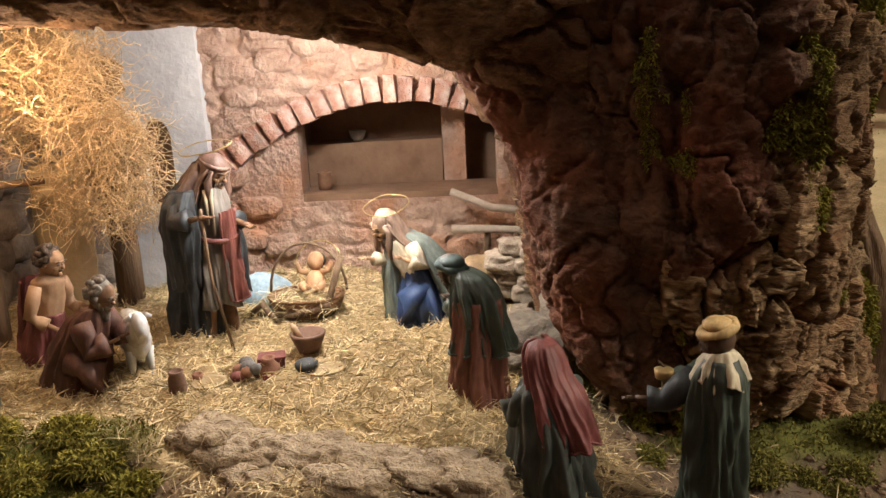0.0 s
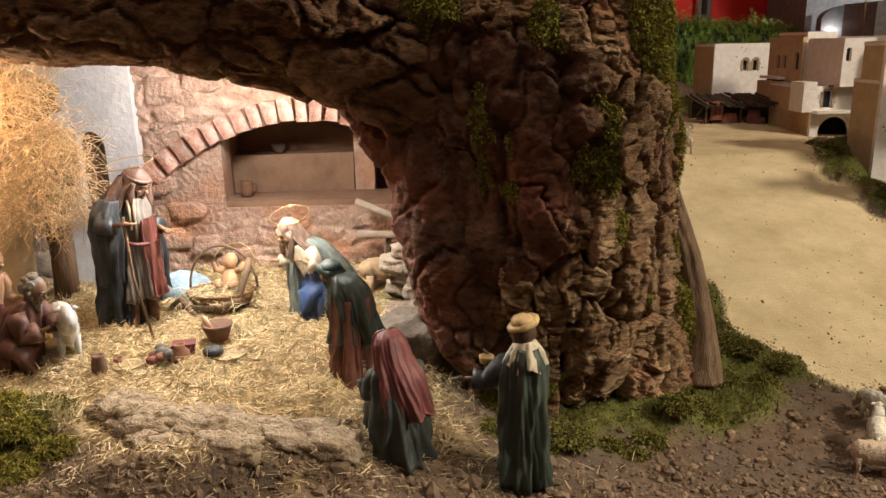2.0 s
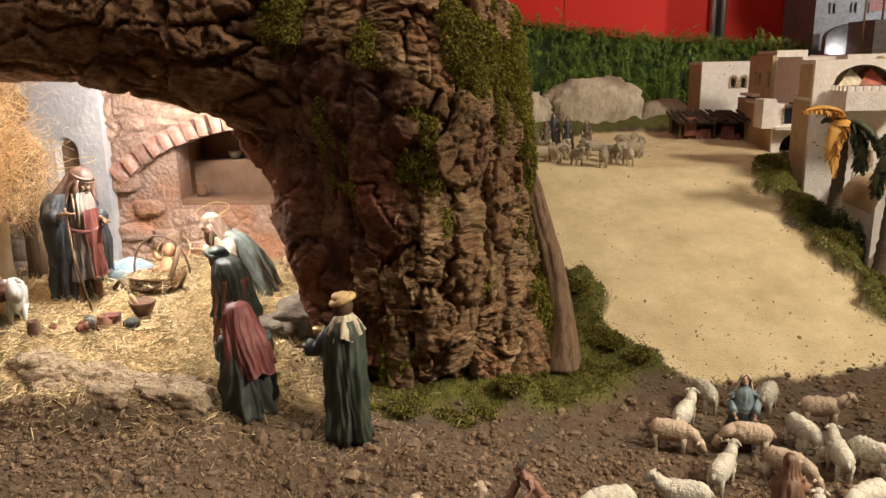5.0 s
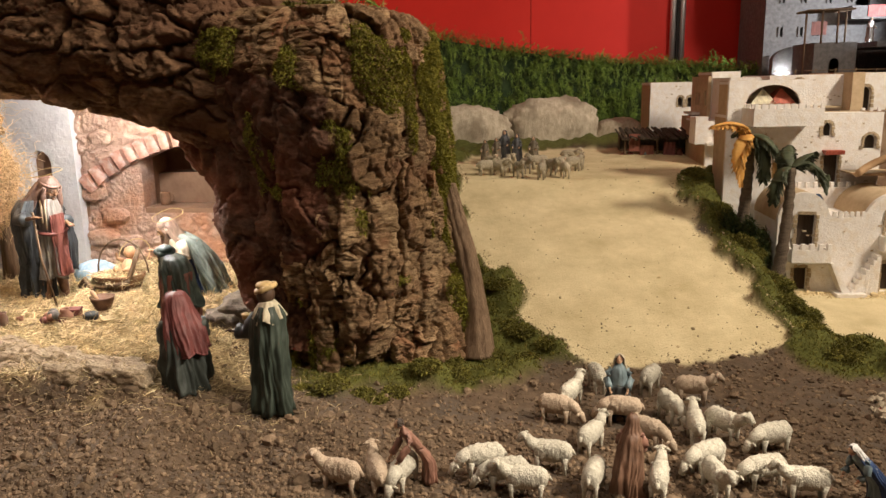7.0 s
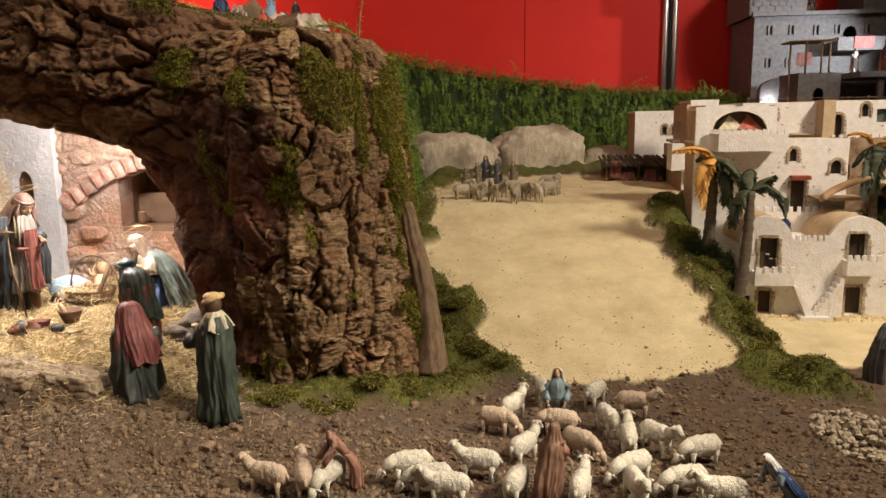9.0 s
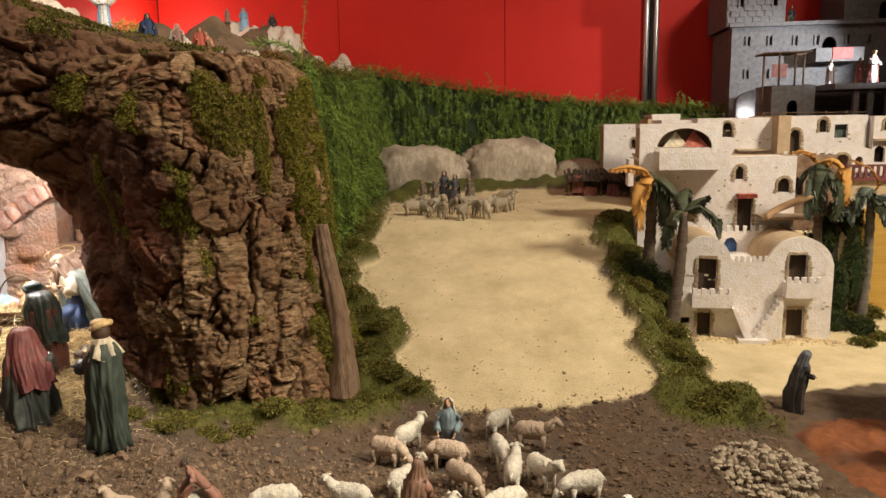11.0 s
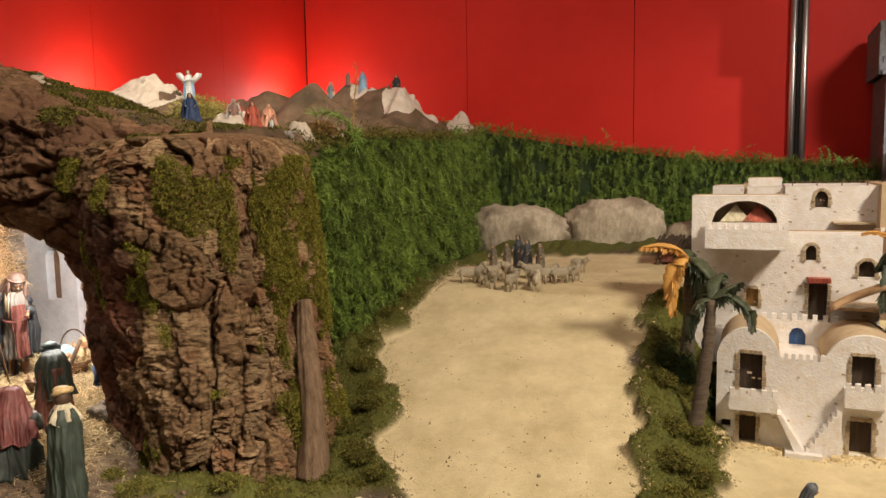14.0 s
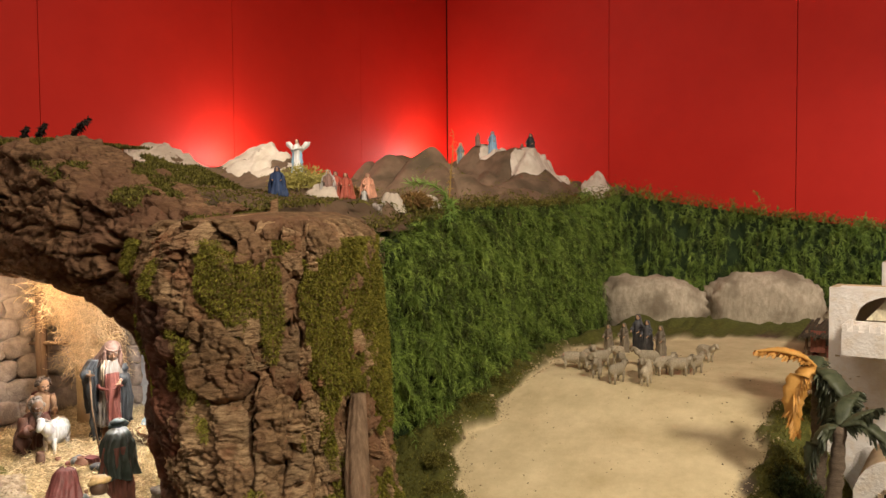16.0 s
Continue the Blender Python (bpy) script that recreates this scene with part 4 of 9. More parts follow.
    g.box(0.0, 0.06, 2.10, 2.20, 0.9, 1.45, 0, 0.004)
    part("pillar", g, PINK, niche, smooth=False)
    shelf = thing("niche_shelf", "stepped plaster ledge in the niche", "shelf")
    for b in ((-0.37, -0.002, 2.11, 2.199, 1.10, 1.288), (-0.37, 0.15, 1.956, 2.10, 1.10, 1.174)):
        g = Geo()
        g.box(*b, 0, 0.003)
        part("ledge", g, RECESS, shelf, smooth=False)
    g = Geo()
    g.loft([[(r * math.cos(t), r * math.sin(t), z) for t in (2 * math.pi * j / 14 for j in range(14))] for r, z in ((0.012, 0), (0.020, 0.012), (0.024, 0.028), (0.020, 0.028), (0.012, 0.010))])
    tagged(part("bowl", g, surface("grey_clay", (0.30, 0.27, 0.23), (0.42, 0.38, 0.33), 40, 0.8, 0.2), label="small grey clay bowl on the niche shelf", at=pose(-0.235, 2.15, 1.289)), category="bowl")
    mug = thing("mug", "brown clay mug on the niche shelf", "mug", at=(-0.315, 2.03, 1.177))
    g = Geo()
    g.loft([[(r * math.cos(t), r * math.sin(t), z) for t in (2 * math.pi * j / 14 for j in range(14))] for r, z in ((0.017, 0), (0.019, 0.02), (0.017, 0.042), (0.019, 0.046), (0.015, 0.046), (0.014, 0.01))])
    clay = surface("brown_clay", (0.20, 0.11, 0.065), (0.32, 0.19, 0.12), 40, 0.75, 0.2)
    part("body", g, clay, mug)
    g = Geo()
    g.tube([(0.017, 0, 0.036), (0.030, 0, 0.034), (0.031, 0, 0.018), (0.018, 0, 0.010)], 0.003, 6)
    part("handle", g, clay, mug)
    # whitewashed pilaster with a round-headed recess
    pil = thing("wall_pilaster", "whitewashed plaster pilaster with a small arched recess", "wall", kind="structure")
    g = Geo()
    g.wall(np.arange(-0.90, -0.565, 0.012).tolist(), 1.72, 0.88, [(-0.745, -0.665, 1.17, lambda x: 1.345 + math.sqrt(max(0.0, 1 - ((x + 0.705) / 0.0401) ** 2)) * 0.045)], 1.91, 1.95)
    part("plaster", g, GREYWALL, pil, smooth=False)
    g = Geo()
    g.box(-0.90, -0.565, 1.95, 2.0, 0.88, 1.72)
    part("backing", g, RECESS, pil, smooth=False)
    # the side wall of rough stones
    left = thing("wall_cave_side", "rough ochre and grey stone side wall of the grotto", "wall", kind="structure")
    g = Geo()
    g.box(-1.12, -1.06, 1.15, 2.0, 0.86, 1.72)
    g.box(-1.08, -0.88, 1.93, 2.0, 0.86, 1.72)
    part("plaster", g, RECESS, left, smooth=False)
    for i in range(9):
        for j in range(6):
            z, y = 0.93 + 0.085 * i + rnd.uniform(-0.01, 0.01), 1.22 + 0.13 * j + (0.06 if i % 2 else 0)
            g = Geo()
            rough_stone(g, (-1.06, y, z), (rnd.uniform(0.025, 0.045), rnd.uniform(0.06, 0.09), rnd.uniform(0.045, 0.058)), i * 7 + j)
            part("stone", g, STONE, left)
    for i in range(9):
        for j in range(2):
            g = Geo()
            rough_stone(g, (-1.02 + 0.10 * j, 1.91 - 0.01 * j, 0.94 + 0.085 * i), (rnd.uniform(0.06, 0.08), 0.035, rnd.uniform(0.045, 0.058)), 90 + i * 3 + j)
            part("stone", g, STONE, left)
    g = Geo()
    g.box(-1.2, 0.40, 1.45, 2.24, 1.70, 1.76)
    tagged(part("ceiling_cave", g, STONE, label="dark rough roof of the grotto", smooth=False), category="ceiling", kind="structure")
    # posts and beams
    for x, y, z1, w, lab in ((-0.745, 1.74, 1.34, 0.032, "dark rough wooden post in the stable"), (-0.93, 1.52, 1.50, 0.022, "thin dark wooden post against the stable wall")):
        g = Geo()
        g.tube([(x, y, 0.93), (x + 0.006, y, 1.1), (x - 0.004, y, 1.25), (x, y, z1)], [w, w * 0.95, w * 1.03, w * 0.9], 9)
        tagged(part("wooden_post", g, WOOD, label=lab), category="post")
    g = Geo()
    g.tube([(-0.98, 1.50, 1.29), (-0.80, 1.56, 1.30)], 0.008, 7)
    tagged(part("wooden_peg", g, WOOD, label="wooden rail nailed across the stable post"), category="rail")
    g = Geo()
    g.loft([[(-0.83 + 0.06 * math.cos(t) * r, 1.66 + 0.05 * math.sin(t) * r, z) for t in (2 * math.pi * j / 14 for j in range(14))] for r, z in ((1, 0.93), (0.9, 1.05), (1.0, 1.2), (0.85, 1.32))])
    tagged(part("plaster_column", g, surface("ochre_plaster", (0.40, 0.30, 0.17), (0.52, 0.40, 0.24), 18, 0.9, 0.5), label="ochre plastered column under the hay"), category="column", kind="structure")
    # fence behind the kneeling woman and rocks by the trunk
    for x, y, a in ((0.10, 1.90, 8), (0.17, 1.86, -4)):
        g = Geo()
        g.tube([(x, y, 0.95), (x + 0.01, y, 1.09)], 0.009, 7)
        tagged(part("fence_post", g, WOOD, label="short grey wooden fence post", at=pose(0, 0, 0)), category="post", group="stable fence")
    for z, tilt in ((1.085, 0.0), (1.13, 0.05)):
        g = Geo()
        g.tube([(0.02, 1.90, z + tilt), (0.12, 1.88, z + 0.2 * tilt), (0.30, 1.82, z)], 0.010, 8)
        tagged(part("fence_rail", g, surface("bleached_wood", (0.34, 0.28, 0.22), (0.50, 0.43, 0.35), 30, 0.8, 0.5), label="bleached wooden fence rail"), category="rail", group="stable fence")
    warm_stone = surface("stacked_stone", (0.23, 0.18, 0.135), (0.44, 0.36, 0.275), 40, 0.9, 0.8, each=0.22, dist=0.005)
    # darker grey-brown than the stacked stones
    dark_rock = surface("darker_rock", (0.105, 0.085, 0.066), (0.24, 0.20, 0.155), 36, 0.9, 0.9, dist=0.006)
    stack = [(0.135 + 0.052 * (k % 4) + 0.02 * (k // 4 % 2), 1.74 - 0.035 * (k % 4) - 0.012 * (k // 4), 0.975 + 0.036 * (k // 4), 0.030 + 0.006 * ((k * 7) % 3), 0.021 + 0.004 * ((k * 5) % 3)) for k in range(14)]
    for x, y, z, s, sz in stack + [(0.26, 1.86, 1.06, 0.05, 0.035), (0.15, 1.60, 0.945, 0.045, 0.030), (0.18, 1.46, 0.940, 0.08, 0.06), (0.28, 1.52, 0.97, 0.08, 0.08), (0.12, 1.40, 0.93, 0.06, 0.035)]:
        g = Geo()
        n = 44
        for i in range(1):
            rings = []
            for a in np.linspace(0.05, math.pi - 0.05, 26):
                ring = []
                for t in np.linspace(0, 2 * math.pi, n, endpoint=False):
                    q = np.array([math.sin(a) * math.cos(t), math.sin(a) * math.sin(t), -math.cos(a)])
                    q = np.sign(q) * np.abs(q) ** 0.7
                    k = 0.72 + 0.55 * float(fbm(q * 2.4 + x * 9, 3, 5)) + 0.30 * abs(float(fbm(q * 6 + y * 9, 3, 6)) - 0.5)
                    ring.append((x + s * k * q[0], y + s * k * q[1], z + sz * k * q[2]))
                rings.append(ring)
            g.loft(rings)
        tagged(part("rock", g, warm_stone if y > 1.55 else dark_rock, label="rough pale stacked stone at the trunk's foot" if y > 1.55 else "rough grey-brown rock at the trunk's foot"), category="rock", group="rocks at the grotto")


build_cave()


def build_hay():
    """Curly wood wool hanging over the stable wall."""
    rng = np.random.RandomState(21)
    g = Geo()
    for i in range(3600):
        low = rng.rand() < 0.40
        c = np.array([np.clip(rng.normal(-0.69, 0.06), -0.82, -0.60), rng.normal(1.60, 0.04), rng.uniform(1.20, 1.45)]) if low else np.array([rng.uniform(-1.0, -0.66), rng.normal(1.60, 0.05), rng.normal(1.52, 0.055)])
        if not low and c[0] < -0.85:
            c[2] = rng.uniform(1.36, 1.56)
        L, curl, ax = rng.uniform(0.04, 0.10), rng.uniform(1.0, 4.0), rng.normal(size=3)
        ax /= np.linalg.norm(ax)
        d = rng.normal(size=3)
        d[2] -= 0.6 if low else 0.0
        d /= np.linalg.norm(d)
        pts = [c]
        for s in range(11):
            ang = curl * 0.28 * math.sin(s * 0.7 + i)
            d = d * math.cos(ang) + np.cross(ax, d) * math.sin(ang) + ax * (ax @ d) * (1 - math.cos(ang))
            pts.append(pts[-1] + d * L / 9)
        g.tube(pts, [0.00075] * 12, 3)
    # added core behind the strands; its dark brown paints shade in the gaps
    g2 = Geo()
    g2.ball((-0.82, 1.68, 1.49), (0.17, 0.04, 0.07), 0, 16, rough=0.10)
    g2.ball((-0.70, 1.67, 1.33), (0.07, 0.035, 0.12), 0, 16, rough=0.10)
    hay = thing("hay_bundle", "golden curly wood-wool hay hanging over the stable wall", "hay", at=(-0.75, 1.6, 1.35))
    inv = Matrix.Translation((0.75, -1.6, -1.35))
    tagged(part("wood_wool", g, EXCELSIOR, hay, at=inv), kind="stuff")
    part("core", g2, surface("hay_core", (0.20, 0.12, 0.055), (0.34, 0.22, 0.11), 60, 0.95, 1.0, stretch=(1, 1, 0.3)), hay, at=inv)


build_hay()


# ---- painted figurines ----
def ring(cx, cy, z, rx, ry, n=28, fold=0.0, k=7, ph=0.0):
    return [(cx + rx * math.cos(t) * (1 + fold * math.sin(k * t + ph)), cy + ry * math.sin(t) * (1 + fold * math.sin(k * t + ph)), z) for t in (2 * math.pi * j / n for j in range(n))]


def paint(name, color, rough=0.55):
    d, top = tuple(c * 0.60 for c in color), tuple(min(0.8, c * 1.45 + 0.012) for c in color)
    return surface("paint_" + name, d, top, 90, rough, 0.3, stretch=(1, 1, 0.14), fine=2.0, tint=tuple(c * 0.7 for c in color), tint_scale=22, dist=0.003, spec=0.4)


CREAM, TEAL, RUST = paint("cream", (0.60, 0.50, 0.35)), paint("teal", (0.26, 0.34, 0.35)), paint("rust", (0.22, 0.075, 0.05))
NAVY, SLATE, GREEN = paint("navy", (0.030, 0.06, 0.15)), paint("slate", (0.036, 0.042, 0.044)), paint("green", (0.036, 0.058, 0.045))
BROWN, HAIR, ROSE = paint("brown", (0.16, 0.085, 0.05)), paint("hair", (0.06, 0.04, 0.028)), paint("rose", (0.24, 0.14, 0.11))
WHITE, SKY, GREYBLUE, MAROON = paint("white", (0.70, 0.66, 0.58)), paint("sky", (0.25, 0.42, 0.62)), paint("greyblue", (0.18, 0.24, 0.26)), paint("maroon", (0.17, 0.05, 0.045))
GILT = surface("gilt_wire", (0.50, 0.36, 0.15), (0.65, 0.50, 0.24), 40, 0.3, 0, metal=0.9)


def crisp(v):
    return 1 - 2 * np.abs(np.sin(v / 2))


def figure(h, robe, cape=None, head=SKIN, hood=None, hat=None, collar=None, arms=((1, 0.62, 0.55), (-1, 0.62, 0.55)), kneel=0.0, lean=0.0, wide=1.0, skirt=None, halo=0.0, staff=False, sleeve=None, wings=False,
           folds=0.17, arm=1.0, belt=None, beard=None, cape_end=0.015, cape_span=2.0, hood_end=0.62, seed=1, waist=0.54, headsize=1.0, bow=0.0):
    """A carved and painted figurine that looks along -y, as one mesh."""
    g = Geo()
    rnd = random.Random(seed)
    mats = [robe, cape or robe, SKIN, hood or HAIR, hat or CREAM, collar or robe, skirt or robe, sleeve or robe, GILT, head, WOOD, belt or robe, beard or HAIR]
    ph = [rnd.uniform(0, 6.28) for _ in range(6)]
    zs = [0.0, 0.04, 0.18, 0.36, 0.52, 0.58, 0.68, 0.77, 0.82, 0.85, 0.88]
    rs = [0.20, 0.21, 0.195, 0.16, 0.125, 0.115, 0.118, 0.105, 0.075, 0.035, 0.032] if kneel else [0.125, 0.128, 0.120, 0.110, 0.100, 0.097, 0.108, 0.103, 0.072, 0.033, 0.030]

    def shift(z):
        return float(-lean * h * ease(z, 0.2, 1.0) * 0.5 + 0.10 * kneel * h * (1 - ease(z, 0.0, 0.5)))

    def drape(t, z):
        q = np.stack([np.cos(t) * 2.2, np.sin(t) * 2.2, 0 * t + 2.5 * z], -1) + seed
        return 0.5 * crisp(6 * t + ph[0] + 1.5 * z) + 0.40 * crisp(10 * t + ph[1] - 2.5 * z) + 0.22 * crisp(17 * t + ph[4] + 5 * np.sin(2 * t + 4 * z)) + 0.35 * np.sin(4 * t + ph[2] + 3 * z) + 0.9 * (fbm(q, 3, seed) - 0.5)

    def body(z0, z1, rows, mi):
        out = []
        t = np.linspace(0, 2 * np.pi, 88, endpoint=False)
        for z in np.linspace(z0, z1, rows):
            r = np.interp(z, zs, rs) * h * wide
            k = 1 + folds * drape(t, z) * max(0.12, 1 - z / 0.75) * (z < 0.84)
            deep = 0.84 + 0.45 * kneel * float(ease(-z, -0.35, 0.0))
            out.append([(float(a), float(b), z * h) for a, b in zip(r * k * np.cos(t), shift(z) + r * k * deep * np.sin(t))])
        g.loft(out, mi)
    body(0.0, waist, 13, 6)
    body(waist - 0.005, 0.88, 12, 0)
    hh = h * headsize
    hd = Vector((0, shift(0.92) - 0.014 * hh - 0.020 * h * lean, 0.915 * h + 0.012 * (headsize - 1) * h))
    g.ball(hd, (0.047 * hh, 0.056 * hh, 0.064 * hh), 9, 14)
    g.ball(hd + Vector((0, -0.030 * hh, -0.032 * hh)), (0.030 * hh, 0.026 * hh, 0.028 * hh), 9, 10)
    g.ball(hd + Vector((0, -0.056 * hh, -0.004 * hh)), (0.008 * hh, 0.012 * hh, 0.016 * hh), 9, 8)
    for s in (-1, 1):
        g.ball(hd + Vector((s * 0.018 * hh, -0.049 * hh, 0.010 * hh)), (0.007 * hh, 0.005 * hh, 0.004 * hh), 12, 6)
    if beard:
        g.ball(hd + Vector((0, -0.034 * hh, -0.060 * hh)), (0.034 * hh, 0.026 * hh, 0.046 * hh), 12, 12, rough=0.07)
        g.ball(hd + Vector((0, 0.008 * hh, -0.03 * hh)), (0.050 * hh, 0.040 * hh, 0.046 * hh), 12, 12, rough=0.05)
    if hood:
        g.ball(hd + Vector((0, 0.010 * hh, 0.008 * hh)), (0.051 * hh, 0.055 * hh, 0.062 * hh), 12, 12)
        levels = [(0.995, 0.010), (0.99, 0.040), (0.965, 0.064), (0.93, 0.074), (0.89, 0.078), (0.85, 0.084), (0.80, 0.104)]
        levels += [(z, 0.104 + 0.028 * float(ease(0.80 - z, 0, 0.25)) + (0.03 if kneel else 0) * float(ease(0.8 - z, 0, 0.4))) for z in np.linspace(0.75, hood_end, 6)]
        sheet = []
        for z, r in levels:
            span = 2.45 - 0.50 * float(ease(0.985 - z, 0, 0.07)) - 0.25 * float(ease(0.87 - z, 0, 0.1))
            t = np.linspace(-span, span, 50)
            k = 1 + (0.09 * crisp(13 * t + ph[3] + 2 * z) + 0.05 * crisp(5 * t)) * float(ease(0.97 - z, 0, 0.1))
            zz = 0.915 + (z - 0.915) * headsize if z > 0.8 else z - 0.115 * (headsize - 1)
            sheet.append([(float(a), float(b), zz * h) for a, b in zip(r * hh * k * np.sin(t), shift(min(z, 0.92)) - 0.004 * hh + r * hh * k * np.cos(t))])
        g.loft(sheet, 3, closed=False)
        g.loft([[(x * 0.90, shift(0.85) + (y - shift(0.85)) * 0.90, z - 0.004 * hh) for x, y, z in row] for row in sheet], 3, closed=False)
        for e in (0, 49):
            g.tube([row[e] for row in sheet], 0.009 * hh, 6, 3)
    elif not hat:
        for _ in range(46):
            a, b = rnd.uniform(-2.3, 2.3), rnd.uniform(-0.3, 1.5)
            g.ball(hd + Vector((0.050 * hh * math.sin(a) * math.cos(b), 0.052 * hh * math.cos(a) * math.cos(b) + 0.008 * hh, 0.056 * hh * math.sin(b))), 0.019 * hh, 3, 6)
    if hat:
        g.tube([hd + Vector((0.060 * hh * math.cos(t), 0.064 * hh * math.sin(t) + 0.006 * hh, 0.038 * hh + 0.008 * hh * math.sin(2 * t))) for t in np.linspace(0, 2 * math.pi, 19)], [0.022 * hh * (1 + 0.15 * math.sin(6 * k)) for k in range(19)], 8, 4)
        g.ball(hd + Vector((0, 0.006 * hh, 0.052 * hh)), (0.058 * hh, 0.060 * hh, 0.030 * hh), 4, 12, rough=0.05)
    if cape:
        rows = []
        for z in np.linspace(0.83, cape_end, 20):
            z = float(z)
            r = float(np.interp(z, [0, 0.2, 0.5, 0.75, 0.83], [0.168, 0.162, 0.148, 0.128, 0.070])) * (1.38 if kneel else 1.0)
            t = np.linspace(-cape_span, cape_span, 110)
            k = 1 + (0.11 + 0.17 * (1 - z)) * drape(t + 0.4, z) * float(ease(0.83 - z, 0, 0.25))
            rows.append([(float(a), float(b), z * h) for a, b in zip(r * h * wide * k * np.sin(t), shift(z) + r * h * wide * k * np.cos(t))])
        g.loft(rows, 1, closed=False)
        g.loft([[(x * 0.93, shift(z / h) + (y - shift(z / h)) * 0.93, z) for x, y, z in row] for row in rows], 1, closed=False)
        for e in (0, 109):
            g.tube([row[e] for row in rows], 0.012 * h, 6, 1)
        g.tube(rows[-1], 0.007 * h, 5, 1)
    if collar:
        t = np.linspace(0, 2 * np.pi, 48, endpoint=False)
        g.loft([[(float(a), float(b), z * h) for a, b in zip(r * h * wide * (1 + f * crisp(12 * t)) * np.cos(t), shift(z) + r * h * wide * 0.95 * (1 + f * crisp(12 * t)) * np.sin(t))] for z, r, f in ((0.68, 0.158, 0.09), (0.70, 0.160, 0.07), (0.77, 0.135, 0.04), (0.83, 0.085, 0.0), (0.858, 0.05, 0))], 5)
    for side, fwd, lift in arms:
        dy = shift(0.75)
        sh = Vector((side * 0.098 * h * wide, dy, 0.775 * h))
        el = Vector((side * 0.150 * h * wide, dy - 0.05 * h * fwd, 0.60 * h + 0.06 * h * lift))
        ha = Vector((side * 0.11 * h * wide, dy - 0.27 * h * fwd, lift * h))
        g.tube([sh, sh.lerp(el, 0.5) + Vector((side * 0.012 * h, 0, 0)), el, el.lerp(ha, 0.45), el.lerp(ha, 0.72)], [0.046 * h * arm, 0.050 * h * arm, 0.050 * h * arm, 0.046 * h * arm, 0.050 * h * arm], 12, 7)
        g.tube([el.lerp(ha, 0.55), ha], [0.020 * h, 0.016 * h], 8, 9)
        g.ball(ha + (ha - el) * 0.10, (0.018 * h, 0.030 * h, 0.013 * h), 9, 8)
        for f in (-1, 0, 1):
            d = (ha - el).normalized()
            g.tube([ha + Vector((f * 0.010 * h, 0, 0)) + d * 0.02 * h, ha + Vector((f * 0.016 * h, 0, 0.004 * h)) + d * 0.052 * h], [0.006 * h, 0.004 * h], 5, 9)
        if staff and side > 0:
            g.tube([ha + Vector((0, 0, 0.12 * h)), Vector((ha.x, ha.y - 0.02 * h, 0.0))], 0.008 * h, 6, 10)
    if belt:
        rows = []
        for z in np.linspace(0.74, 0.16, 9):
            z = float(z)
            r = float(np.interp(z, zs, rs)) * h * wide * 1.06
            rows.append([(r * math.sin(t) + 0.012 * h * math.sin(9 * z), shift(z) - r * 0.92 * math.cos(t) * (1 + 0.05 * math.sin(14 * t)) - 0.004 * h, z * h) for t in np.linspace(-0.42, 0.5, 12)])
        g.loft(rows, 11, closed=False)
    if halo:
        g.tube([hd + Vector((halo * math.cos(t), 0.05 * h + 0.75 * halo * math.sin(t), 0.075 * h + halo * 0.25 * math.sin(t))) for t in np.linspace(0, 2 * math.pi, 41)], 0.0015, 5, 8)
    if wings:
        for s in (-1, 1):
            g.loft([[(s * x * h, 0.06 * h + y * h, z * h) for x, y, z in row] for row in (((0.03, 0.0, 0.70), (0.06, 0.0, 0.60), (0.06, 0.02, 0.60), (0.03, 0.02, 0.70)),
                    ((0.22, 0.06, 0.93), (0.24, 0.06, 0.72), (0.24, 0.075, 0.72), (0.22, 0.075, 0.93)), ((0.36, 0.10, 0.92), (0.34, 0.10, 0.80), (0.34, 0.11, 0.80), (0.36, 0.11, 0.92)))], 5)
    v = np.array(g.v)
    if bow:
        w = radians(bow) * ease(v[:, 2] / h, 0.80, 0.90)
        dy, dz = v[:, 1] - shift(0.85), v[:, 2] - 0.85 * h
        v[:, 1], v[:, 2] = shift(0.85) + dy * np.cos(w) - dz * np.sin(w), 0.85 * h + dy * np.sin(w) + dz * np.cos(w)
    # carver's unevenness
    q = v / h * 13 + seed * 3.7
    v += np.stack([fbm(q, 3, 1), fbm(q, 3, 2), fbm(q, 3, 3)], -1) * 0.036 * h - 0.018 * h
    v[:, 2] = np.maximum(v[:, 2], -0.004)
    g.v = list(map(tuple, v.tolist()))
    return g, mats


def place(name, label, category, spec, x, y, z, turn, group=""):
    g, mats = figure(**spec)
    ob = part(name, g, mats, None, label, at=pose(x, y, z, 0, 0, turn))
    return tagged(ob, category=category, group=group)


def gz(x, y):
    return float(ground_z(np.array(x), np.array(y)))


WEATHERED = surface("weathered_skin", (0.26, 0.145, 0.085), (0.38, 0.225, 0.14), 60, 0.55, 0)


